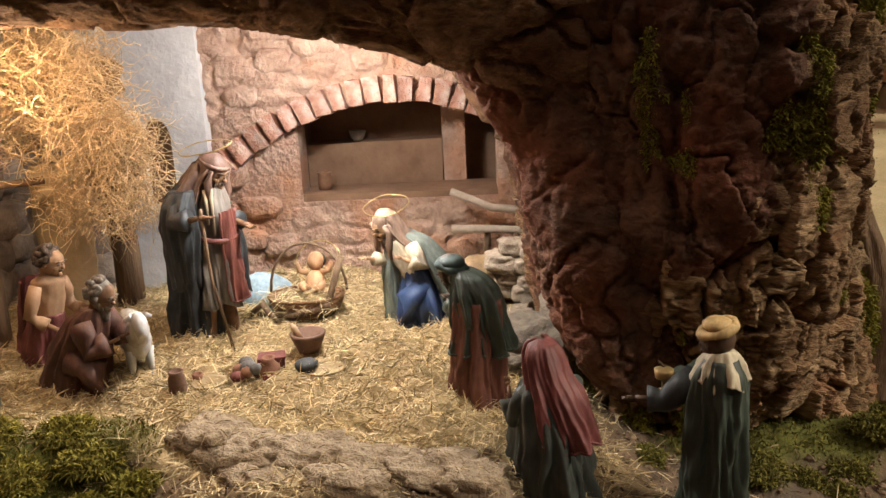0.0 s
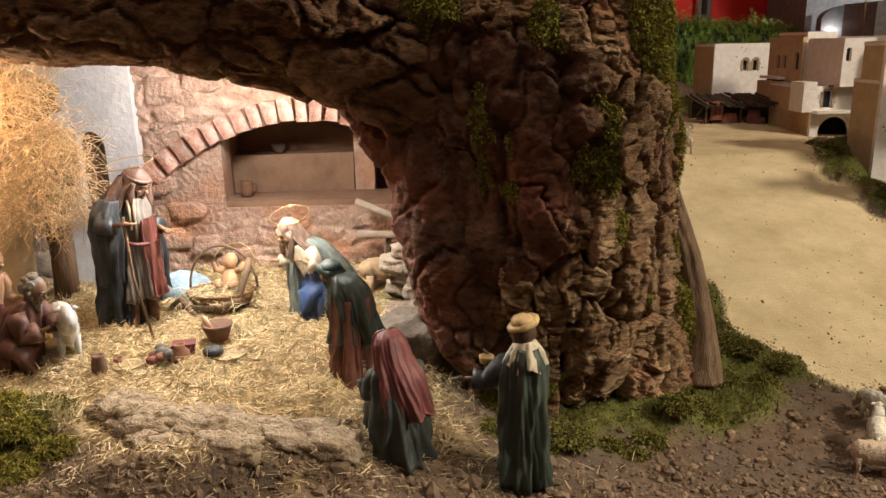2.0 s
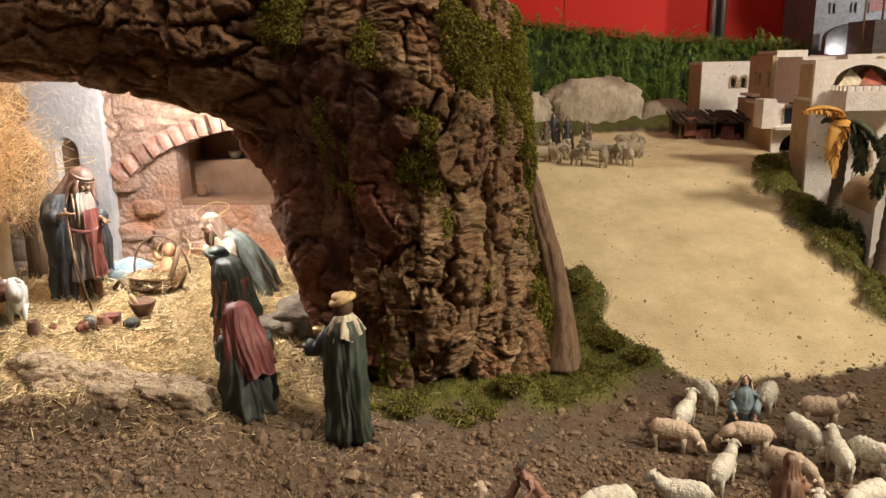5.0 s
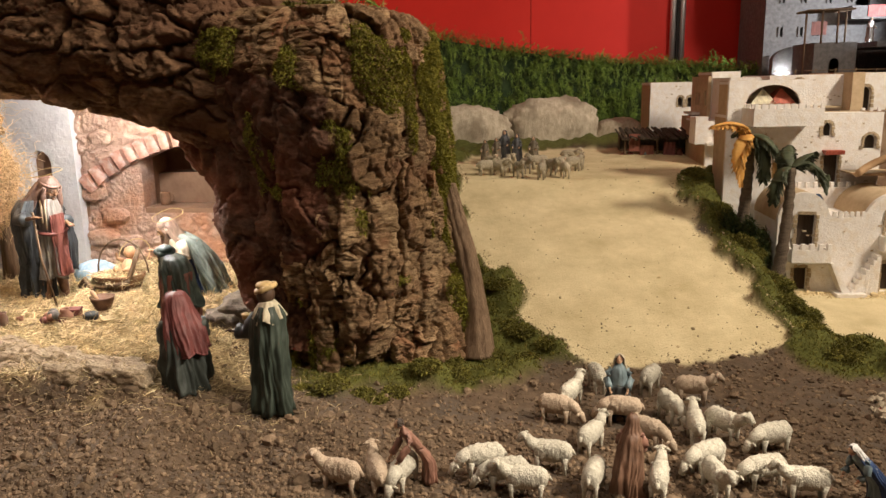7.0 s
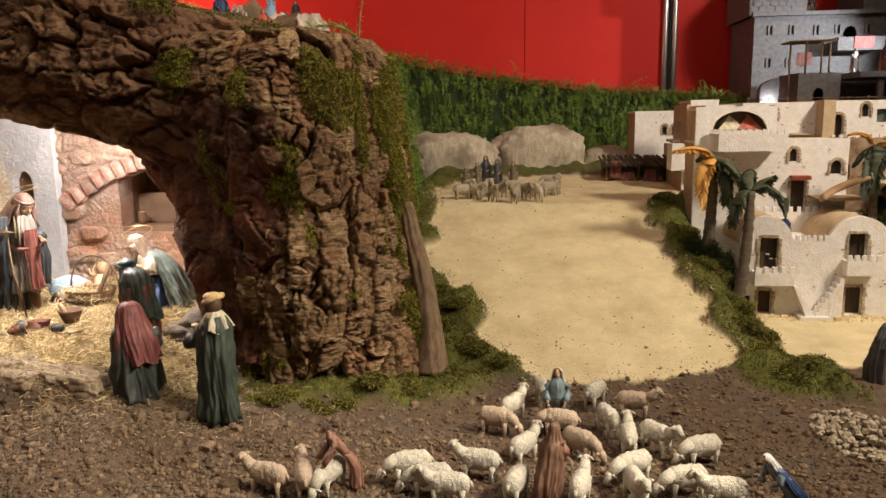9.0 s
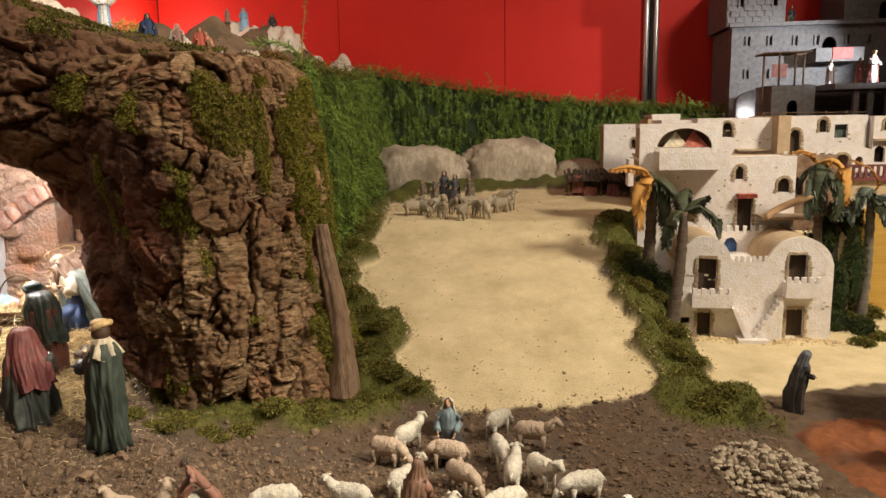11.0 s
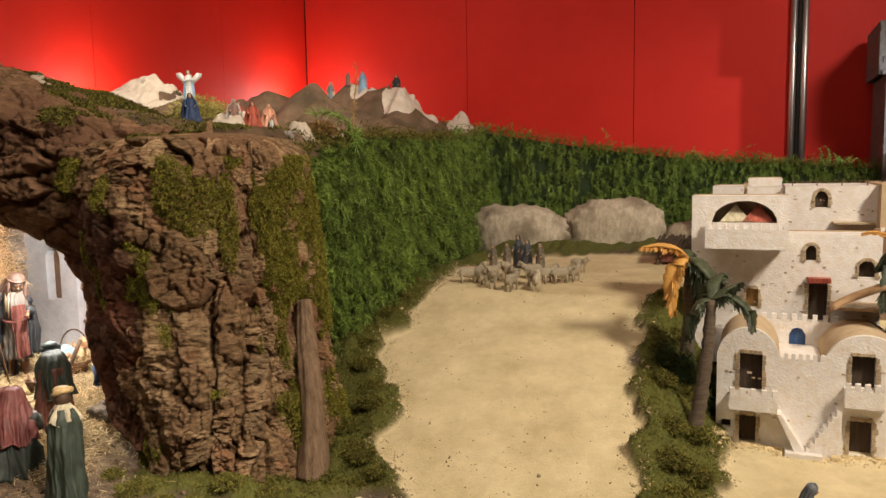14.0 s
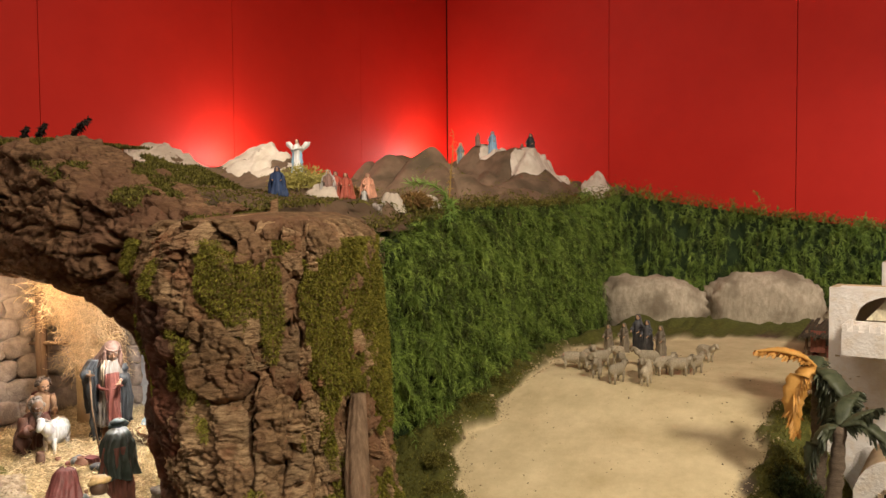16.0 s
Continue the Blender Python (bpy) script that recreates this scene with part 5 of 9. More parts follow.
def drapery(g, rows, mi, seed=1, folds=0.12, aim=None, half=math.pi, n=96, levels=26, thick=0.93):
    """Cloth hung round a bent axis: rows (x, y, z, rx, ry); open where a direction to aim its back at is given."""
    rnd = random.Random(seed)
    ph = [rnd.uniform(0, 6.28) for _ in range(5)]
    rows = np.array(rows, float)
    u = np.linspace(0, len(rows) - 1, levels)
    R = np.stack([np.interp(u, np.arange(len(rows)), rows[:, k]) for k in range(5)], -1)
    ker = np.array([0.25, 0.5, 0.25])
    for _ in range(2):
        R[1:-1] = sum(w * R[i:len(R) - 2 + i] for i, w in enumerate(ker))
    top, low = rows[:, 2].max(), rows[:, 2].min()
    whole = aim is None
    t = np.linspace(0, 2 * np.pi, n, endpoint=False) if whole else radians(aim) + np.linspace(-half, half, n)
    out, inner = [], []
    for x, y, z, rx, ry in R:
        d = (top - z) / max(1e-6, top - low)
        q = np.stack([np.cos(t) * 2.4, np.sin(t) * 2.4, 0 * t + 14 * z], -1) + seed
        f = 0.5 * crisp(6 * t + ph[0] + 9 * z) + 0.42 * crisp(11 * t + ph[1] - 14 * z) + 0.25 * crisp(19 * t + ph[2] + 5 * np.sin(2 * t + 20 * z)) + 0.35 * np.sin(3 * t + ph[3] + 16 * z) + 1.1 * (fbm(q, 3, seed) - 0.5)
        k = 1 + folds * f * (0.25 + 0.9 * d)
        ring_ = np.stack([x + rx * k * np.cos(t), y + ry * k * np.sin(t), np.full_like(t, z) + 0.006 * d * np.sin(5 * t + ph[4])], -1)
        out.append(ring_.tolist())
        inner.append((ring_ * np.array([thick, thick, 1]) + np.array([x, y, 0]) * (1 - thick)).tolist())
    g.loft(out, mi, closed=whole)
    if not whole:
        g.loft(inner, mi, closed=False)
        for e in (0, n - 1):
            g.tube([r[e] for r in out], 0.0028, 6, mi)
        g.tube(out[-1], 0.0024, 5, mi)


def carved_head(g, at, r, yaw, pitch, skin, hair, beard=None, curls=0, seed=1):
    """Skull, jaw, brow, nose, eyes, hair and beard; the face looks along yaw (0 is +x, -90 towards the visitor)."""
    turn = (Matrix.Rotation(radians(yaw + 90), 3, "Z") @ Matrix.Rotation(radians(pitch), 3, "X"))
    at = Vector(at)
    rnd = random.Random(seed)

    def ball(c, rad, mi, n=12, rough=0.0):
        g.ball(at + turn @ (Vector(c) * r), [e * r for e in rad], mi, n, turn, rough)
    ball((0, 0, 0), (0.78, 0.95, 1.05), skin, 16)
    ball((0, -0.42, -0.48), (0.52, 0.46, 0.48), skin, 12)
    ball((0, -0.80, 0.10), (0.11, 0.22, 0.22), skin, 8)
    ball((0, -0.98, -0.14), (0.17, 0.24, 0.15), skin, 8)
    ball((0, -0.76, 0.28), (0.54, 0.22, 0.13), skin, 10)
    ball((0, -0.80, -0.76), (0.24, 0.20, 0.18), skin, 8)
    ball((0, -0.86, -0.46), (0.24, 0.12, 0.06), hair if beard is None else beard, 8)
    for e in (-1, 1):
        ball((e * 0.34, -0.62, -0.24), (0.28, 0.24, 0.24), skin, 8)
        ball((e * 0.30, -0.82, 0.10), (0.17, 0.10, 0.08), hair, 6)
        ball((e * 0.32, -0.88, 0.34), (0.24, 0.10, 0.06), hair, 6)
        ball((e * 0.76, 0.02, -0.05), (0.12, 0.22, 0.28), skin, 8)
    g.tube([at + turn @ (Vector((0, 0.1, -0.7)) * r), at + turn @ (Vector((0, 0.25, -1.7)) * r)], [0.50 * r, 0.55 * r], 10, skin)
    ball((0, 0.22, 0.18), (0.86, 0.90, 0.98), hair, 14, 0.03)
    for _ in range(curls):
        a, b = rnd.uniform(-2.0, 2.0), rnd.uniform(-0.35, 1.5)
        ball((0.92 * math.sin(a) * math.cos(b), 0.22 + 0.92 * math.cos(a) * math.cos(b), 0.18 + math.sin(b)), (0.26, 0.26, 0.26), hair, 6)
    if beard is not None:
        for _ in range(60):
            a, b = rnd.uniform(-1.35, 1.35), rnd.random()
            ball((0.72 * math.sin(a) * (1 - 0.5 * b), -0.74 * math.cos(a) - 0.12 * b, -0.42 - 1.10 * b * math.cos(a)), (0.17, 0.17, 0.30), beard, 6)


def head_cloth(g, at, r, yaw, pitch, mi, drop=2.2, band=True):
    """A cloth drawn over the skull, rolled at the brow, with two folds hanging beside the face."""
    turn = (Matrix.Rotation(radians(yaw + 90), 3, "Z") @ Matrix.Rotation(radians(pitch), 3, "X"))
    at = Vector(at)
    g.ball(at + turn @ (Vector((0, 0.20, 0.30)) * r), [0.98 * r, 1.06 * r, 1.00 * r], mi, 18, turn, 0.05)
    if band:
        g.tube([at + turn @ (Vector((0.86 * math.cos(t), 0.14 + 0.95 * math.sin(t), 0.66 + 0.06 * math.sin(t))) * r) for t in np.linspace(0, 2 * math.pi, 25)], [0.13 * r * (1 + 0.25 * math.sin(6 * k)) for k in range(25)], 7, mi)
    for e in (-1, 1):
        a, b = at + turn @ (Vector((e * 0.86, -0.42, 0.45)) * r), at + turn @ (Vector((e * 0.90, -0.20, -0.35)) * r)
        c = b + Vector((0, 0, -drop * 0.5 * r))
        d = c + Vector((-0.2 * r * math.cos(radians(yaw)), -0.2 * r * math.sin(radians(yaw)), -drop * 0.5 * r))
        for k in (-0.16, 0.16):
            o = turn @ Vector((0, k * 1.5 * r, 0))
            g.tube([a + o * 0.5, b + o, c + o * 1.3, d + o * 1.5], [0.16 * r, 0.26 * r, 0.28 * r, 0.16 * r], 8, mi)


def carved_arm(g, pts, radii, sleeve, skin, h):
    """Sleeve from shoulder over the elbow to the wrist, then forearm and open fingers."""
    pts = [Vector(p) for p in pts]
    sh, el, wr = pts
    fine = [sh, sh.lerp(el, 0.5), el, el.lerp(wr, 0.35), el.lerp(wr, 0.62)]
    g.tube(fine, [radii[0], radii[0] * 1.05, radii[1] * 1.05, radii[1] * 1.1, radii[1] * 1.25], 14, sleeve)
    d = (wr - el).normalized()
    g.tube([el.lerp(wr, 0.5), wr], [0.017 * h, 0.013 * h], 9, skin)
    side = d.cross(Vector((0, 0, 1))).normalized()
    g.ball(wr + d * 0.022 * h, (0.020 * h, 0.020 * h, 0.013 * h), skin, 8)
    for k in (-1.5, -0.5, 0.5, 1.5):
        g.tube([wr + d * 0.03 * h + side * 0.008 * h * k, wr + d * 0.068 * h + side * 0.011 * h * k + Vector((0, 0, -0.004 * h))], [0.0065 * h, 0.0045 * h], 5, skin)


def carved(name, label, at, make, mats, uneven=0.006, group=""):
    """One painted figurine as a single mesh standing at a place."""
    g = Geo()
    make(g)
    v = np.array(g.v)
    q = v * 42 + at[0] * 9
    v += (np.stack([fbm(q, 3, 1), fbm(q, 3, 2), fbm(q, 3, 3)], -1) - 0.5) * uneven
    v[:, 2] = np.maximum(v[:, 2], -0.004)
    g.v = list(map(tuple, v.tolist()))
    ob = part(name, g, mats, None, label, at=Matrix.Translation(at))
    return tagged(ob, category="figurine", group=group)


def halo_ring(g, c, r, tilt, mi):
    g.tube([(c[0] + r * math.cos(t), c[1] + r * 0.8 * math.sin(t), c[2] + r * tilt * math.sin(t) + 0.12 * r * math.cos(t)) for t in np.linspace(0, 2 * math.pi, 49)], 0.0013, 5, mi)


def bearded_figure(g):
    # materials: 0 cloak, 1 tunic, 2 red sash, 3 skin, 4 headcloth, 5 beard, 6 gilt, 7 wood, 8 cream
    for p in ([(0.004, -0.022, 0.0), (0.006, -0.02, 0.05), (0.010, -0.015, 0.12)], [(0.046, 0.012, 0.0), (0.044, 0.014, 0.05), (0.036, 0.012, 0.12)]):
        g.tube(p, [0.010, 0.014, 0.017], 10, 3)
        g.ball((p[0][0] + 0.012, p[0][1] - 0.004, 0.006), (0.022, 0.010, 0.008), 3, 10)
    drapery(g, [(0.034, 0, 0.345, 0.028, 0.030), (0.030, 0, 0.31, 0.040, 0.042), (0.030, 0, 0.24, 0.038, 0.042), (0.028, 0, 0.17, 0.044, 0.046), (0.026, 0, 0.10, 0.048, 0.048)], 1, 12, 0.22)
    drapery(g, [(0.036, -0.002, 0.300, 0.044, 0.047), (0.036, -0.002, 0.22, 0.046, 0.049), (0.038, -0.002, 0.115, 0.053, 0.054)], 2, 14, 0.16, aim=-26, half=0.50)
    g.tube([(0.034 + 0.045 * math.cos(t), -0.001 + 0.048 * math.sin(t), 0.246 + 0.006 * math.sin(2 * t)) for t in np.linspace(0, 2 * math.pi, 33)], 0.0055, 7, 2)
    drapery(g, [(0.006, 0.004, 0.356, 0.036, 0.040), (-0.004, 0.008, 0.328, 0.056, 0.058), (-0.010, 0.012, 0.25, 0.062, 0.066), (-0.018, 0.014, 0.15, 0.060, 0.068), (-0.028, 0.016, 0.06, 0.058, 0.068), (-0.034, 0.016, -0.002, 0.058, 0.070)], 0, 21, 0.24, aim=216, half=2.16, n=130)
    drapery(g, [(0.056, 0.032, 0.285, 0.016, 0.022), (0.064, 0.034, 0.21, 0.020, 0.024), (0.064, 0.032, 0.115, 0.022, 0.026)], 0, 23, 0.26)
    # the cloak thrown over the near arm, and the bare forearm at the staff
    drapery(g, [(-0.008, -0.036, 0.345, 0.026, 0.026), (-0.016, -0.050, 0.315, 0.034, 0.030), (-0.016, -0.054, 0.275, 0.038, 0.030), (-0.016, -0.050, 0.215, 0.034, 0.026), (-0.020, -0.044, 0.15, 0.026, 0.020)], 0, 24, 0.26)
    carved_arm(g, ((-0.012, -0.048, 0.320), (-0.014, -0.078, 0.290), (0.034, -0.086, 0.298)), (0.020, 0.018), 0, 3, 0.44)
    carved_arm(g, ((0.036, 0.034, 0.318), (0.048, 0.040, 0.275), (0.100, -0.010, 0.268)), (0.020, 0.018), 0, 3, 0.44)
    carved_head(g, (0.048, -0.006, 0.374), 0.029, -22, 26, 3, 5, beard=5, seed=3)
    head_cloth(g, (0.046, -0.005, 0.374), 0.030, -22, 26, 4, 1.6)
    drapery(g, [(0.030, -0.002, 0.396, 0.024, 0.026), (0.024, 0.0, 0.376, 0.034, 0.034), (0.010, 0.002, 0.35, 0.044, 0.044), (-0.004, 0.004, 0.322, 0.060, 0.060)], 4, 25, 0.18, aim=184, half=1.9)
    halo_ring(g, (0.034, 0.0, 0.424), 0.052, 0.18, 6)
    g.tube([(0.040, -0.090, 0.318), (0.046, -0.086, 0.18), (0.070, -0.072, 0.0)], 0.0032, 7, 7)
    for k, x in enumerate((0.036, 0.046)):
        g.tube([(x, -0.036, 0.345), (x + 0.002, -0.042, 0.31), (x + 0.002, -0.044, 0.275 - 0.02 * k)], [0.004, 0.004, 0.003], 6, 8)


def kneeling_woman(g):
    # 0 mantle, 1 white, 2 blue, 3 skin, 4 veil, 5 hair, 6 gilt
    drapery(g, [(-0.020, 0, 0.14, 0.034, 0.034), (-0.012, -0.006, 0.105, 0.046, 0.050), (-0.006, -0.010, 0.06, 0.060, 0.068), (0.0, -0.006, 0.0, 0.060, 0.066)], 2, 31, 0.24)
    g.tube([(0.0, -0.03, 0.10), (-0.040, -0.058, 0.082), (-0.038, -0.062, 0.04), (-0.018, -0.050, 0.0)], [0.027, 0.026, 0.018, 0.016], 14, 2)
    drapery(g, [(-0.064, 0, 0.212, 0.014, 0.014), (-0.056, 0, 0.198, 0.032, 0.030), (-0.040, 0, 0.168, 0.040, 0.037), (-0.020, 0, 0.125, 0.036, 0.036)], 1, 32, 0.08)
    drapery(g, [(-0.050, 0.010, 0.216, 0.026, 0.026), (-0.030, 0.012, 0.196, 0.046, 0.042), (-0.004, 0.016, 0.15, 0.058, 0.056), (0.016, 0.018, 0.09, 0.066, 0.066), (0.030, 0.020, 0.04, 0.074, 0.072), (0.040, 0.020, -0.002, 0.082, 0.078)], 0, 33, 0.26, aim=25, half=1.80, n=130)
    drapery(g, [(-0.066, 0.012, 0.178, 0.024, 0.026), (-0.072, 0.016, 0.12, 0.026, 0.030), (-0.070, 0.020, 0.06, 0.028, 0.032), (-0.066, 0.022, -0.002, 0.032, 0.036)], 0, 34, 0.24)
    carved_arm(g, ((-0.030, -0.026, 0.192), (-0.004, -0.046, 0.150), (-0.046, -0.046, 0.168)), (0.015, 0.0135), 1, 3, 0.28)
    carved_arm(g, ((-0.060, 0.018, 0.188), (-0.086, 0.006, 0.154), (-0.124, -0.016, 0.164)), (0.015, 0.013), 1, 3, 0.28)
    carved_head(g, (-0.084, -0.004, 0.230), 0.026, -142, 24, 3, 5, seed=4)
    head_cloth(g, (-0.082, -0.002, 0.230), 0.027, -142, 24, 4, 2.0, band=False)
    for e in (0.010,):
        g.tube([(-0.098 + e, -0.012 + e, 0.226), (-0.090 + e, -0.020, 0.196), (-0.072 + e, -0.026, 0.165)], [0.005, 0.006, 0.003], 7, 5)
    drapery(g, [(-0.080, 0.0, 0.262, 0.007, 0.007), (-0.080, 0.0, 0.257, 0.020, 0.021), (-0.078, 0.001, 0.243, 0.029, 0.029), (-0.070, 0.002, 0.225, 0.032, 0.031), (-0.056, 0.004, 0.206, 0.036, 0.034), (-0.034, 0.006, 0.186, 0.044, 0.040)], 4, 35, 0.07, aim=30, half=2.1)
    halo_ring(g, (-0.078, 0.006, 0.272), 0.048, 0.30, 6)


def bowing_king(g):
    # 0 cape, 1 rust robe, 2 skin, 3 turban, 4 hair
    drapery(g, [(0.004, 0.0, 0.20, 0.040, 0.038), (0.002, 0, 0.12, 0.046, 0.046), (0.0, 0, 0.05, 0.050, 0.050), (0.0, 0, -0.002, 0.054, 0.054)], 1, 41, 0.26)
    drapery(g, [(-0.020, 0.022, 0.246, 0.014, 0.014), (-0.012, 0.014, 0.238, 0.030, 0.030), (0.000, 0.004, 0.212, 0.044, 0.043), (0.006, 0.0, 0.165, 0.047, 0.047), (0.010, 0.0, 0.112, 0.052, 0.050)], 0, 42, 0.28, aim=-38, half=2.25, n=120)
    for p in (((-0.026, 0.006, 0.205), (-0.034, 0.028, 0.165), (-0.050, 0.056, 0.18)), ((0.02, 0.035, 0.205), (0.0, 0.052, 0.165), (-0.036, 0.068, 0.18))):
        carved_arm(g, p, (0.014, 0.013), 0, 2, 0.24)
    carved_head(g, (-0.040, 0.034, 0.238), 0.025, 135, 38, 2, 4, beard=4, seed=5)
    g.ball((-0.037, 0.031, 0.254), (0.023, 0.023, 0.013), 3, 14, rough=0.05)
    g.tube([(-0.038 + 0.021 * math.cos(t), 0.032 + 0.021 * math.sin(t), 0.248 + 0.005 * math.cos(t - 2.3)) for t in np.linspace(0, 2 * math.pi, 25)], [0.0075 * (1 + 0.18 * math.sin(5 * k)) for k in range(25)], 8, 3)


def hooded_king(g):
    # 0 robe, 1 hood, 2 skin, 3 hair
    drapery(g, [(-0.012, 0.008, 0.186, 0.022, 0.022), (-0.008, 0.005, 0.162, 0.042, 0.040), (-0.002, 0, 0.115, 0.050, 0.052), (0.0, 0, 0.055, 0.058, 0.062), (0.002, 0.0, -0.002, 0.060, 0.066)], 0, 51, 0.26)
    for p in (((-0.036, 0.0, 0.160), (-0.054, 0.010, 0.115), (-0.060, 0.034, 0.155)), ((0.034, 0.030, 0.160), (0.034, 0.052, 0.120), (-0.004, 0.066, 0.150))):
        carved_arm(g, p, (0.015, 0.013), 0, 2, 0.22)
    carved_head(g, (-0.016, 0.020, 0.205), 0.024, 125, 14, 2, 3, beard=3, seed=6)
    drapery(g, [(-0.013, 0.015, 0.236, 0.006, 0.006), (-0.013, 0.014, 0.231, 0.022, 0.022), (-0.012, 0.012, 0.214, 0.032, 0.032), (-0.008, 0.008, 0.190, 0.036, 0.036), (0.0, 0.002, 0.165, 0.044, 0.044), (0.008, -0.003, 0.135, 0.051, 0.050), (0.014, -0.006, 0.095, 0.054, 0.053)], 1, 52, 0.20, aim=-55, half=1.95, n=110)


def standing_king(g):
    # 0 cloak, 1 cream, 2 skin, 3 hat, 4 dark trim, 5 gold
    drapery(g, [(0.006, 0, 0.262, 0.024, 0.024), (0.006, 0, 0.238, 0.040, 0.036), (0.004, 0, 0.18, 0.043, 0.042), (0.002, 0, 0.09, 0.044, 0.044), (0.006, 0, -0.002, 0.046, 0.047)], 0, 61, 0.26, n=130)
    drapery(g, [(0.006, 0, 0.272, 0.016, 0.016), (0.006, 0, 0.264, 0.024, 0.022), (0.006, 0, 0.250, 0.034, 0.032), (0.006, 0, 0.228, 0.041, 0.039)], 1, 62, 0.2)
    carved_arm(g, ((-0.026, 0.012, 0.228), (-0.056, 0.030, 0.186), (-0.098, 0.040, 0.184)), (0.019, 0.016), 4, 2, 0.30)
    carved_arm(g, ((-0.006, 0.034, 0.228), (-0.026, 0.052, 0.196), (-0.050, 0.052, 0.222)), (0.018, 0.016), 0, 2, 0.30)
    carved_head(g, (0.0, 0.006, 0.284), 0.024, 128, 4, 2, 2, seed=7)
    g.ball((0.002, 0.004, 0.306), (0.022, 0.022, 0.012), 3, 16, rough=0.06)
    g.tube([(0.002 + 0.021 * math.cos(t), 0.004 + 0.021 * math.sin(t), 0.301 + 0.008 * math.cos(t)) for t in np.linspace(0, 2 * math.pi, 25)], [0.0068 * (1 + 0.2 * math.sin(7 * k)) for k in range(25)], 8, 3)
    g.ball((0.0, 0.0, 0.311), (0.012, 0.012, 0.006), 5, 10, rough=0.1)


def bare_shepherd(g):
    # 0 dark red cloth, 1 skin, 2 hair
    for p in ([(-0.004, 0.012, 0.0), (-0.006, 0.01, 0.06), (-0.004, 0.006, 0.12)], [(-0.030, -0.012, 0.0), (-0.026, -0.01, 0.06), (-0.016, -0.006, 0.12)]):
        g.tube(p, [0.010, 0.014, 0.020], 9, 1)
        g.ball((p[0][0] + 0.012, p[0][1], 0.006), (0.020, 0.009, 0.008), 1, 8)
    drapery(g, [(0.004, 0, 0.165, 0.034, 0.030), (-0.004, 0, 0.13, 0.040, 0.036), (-0.012, 0, 0.085, 0.042, 0.040), (-0.016, 0, 0.045, 0.040, 0.040)], 0, 71, 0.18)
    drapery(g, [(-0.012, 0.004, 0.235, 0.024, 0.028), (-0.016, 0.006, 0.18, 0.030, 0.034), (-0.026, 0.006, 0.10, 0.032, 0.036)], 0, 72, 0.18, aim=160, half=1.3)
    drapery(g, [(0.022, 0, 0.245, 0.012, 0.012), (0.018, 0, 0.232, 0.030, 0.028), (0.012, 0, 0.20, 0.032, 0.028), (0.006, 0, 0.155, 0.028, 0.026)], 1, 73, 0.03)
    carved_arm(g, ((0.010, -0.030, 0.228), (-0.004, -0.044, 0.172), (0.044, -0.040, 0.142)), (0.012, 0.011), 1, 1, 0.28)
    carved_arm(g, ((0.030, 0.028, 0.228), (0.036, 0.036, 0.172), (0.072, 0.018, 0.160)), (0.012, 0.011), 1, 1, 0.28)
    carved_head(g, (0.032, -0.002, 0.268), 0.026, -8, 16, 1, 2, curls=46, seed=8)


def kneeling_shepherd(g):
    # 0 brown robe, 1 skin, 2 grey hair
    drapery(g, [(0.034, 0, 0.182, 0.018, 0.018), (0.024, 0, 0.166, 0.038, 0.034), (0.006, 0, 0.12, 0.050, 0.046), (-0.012, 0, 0.06, 0.062, 0.056), (-0.022, 0, -0.002, 0.070, 0.060)], 0, 81, 0.30, n=110)
    g.tube([(0.0, -0.03, 0.09), (0.040, -0.046, 0.080), (0.042, -0.046, 0.0)], [0.028, 0.028, 0.022], 12, 0)
    carved_arm(g, ((0.024, -0.032, 0.162), (0.042, -0.048, 0.112), (0.088, -0.026, 0.132)), (0.020, 0.019), 0, 1, 0.26)
    carved_arm(g, ((0.040, 0.028, 0.162), (0.064, 0.034, 0.112), (0.102, 0.0, 0.140)), (0.020, 0.019), 0, 1, 0.26)
    carved_head(g, (0.056, -0.002, 0.205), 0.026, -12, 26, 1, 2, beard=2, curls=40, seed=9)


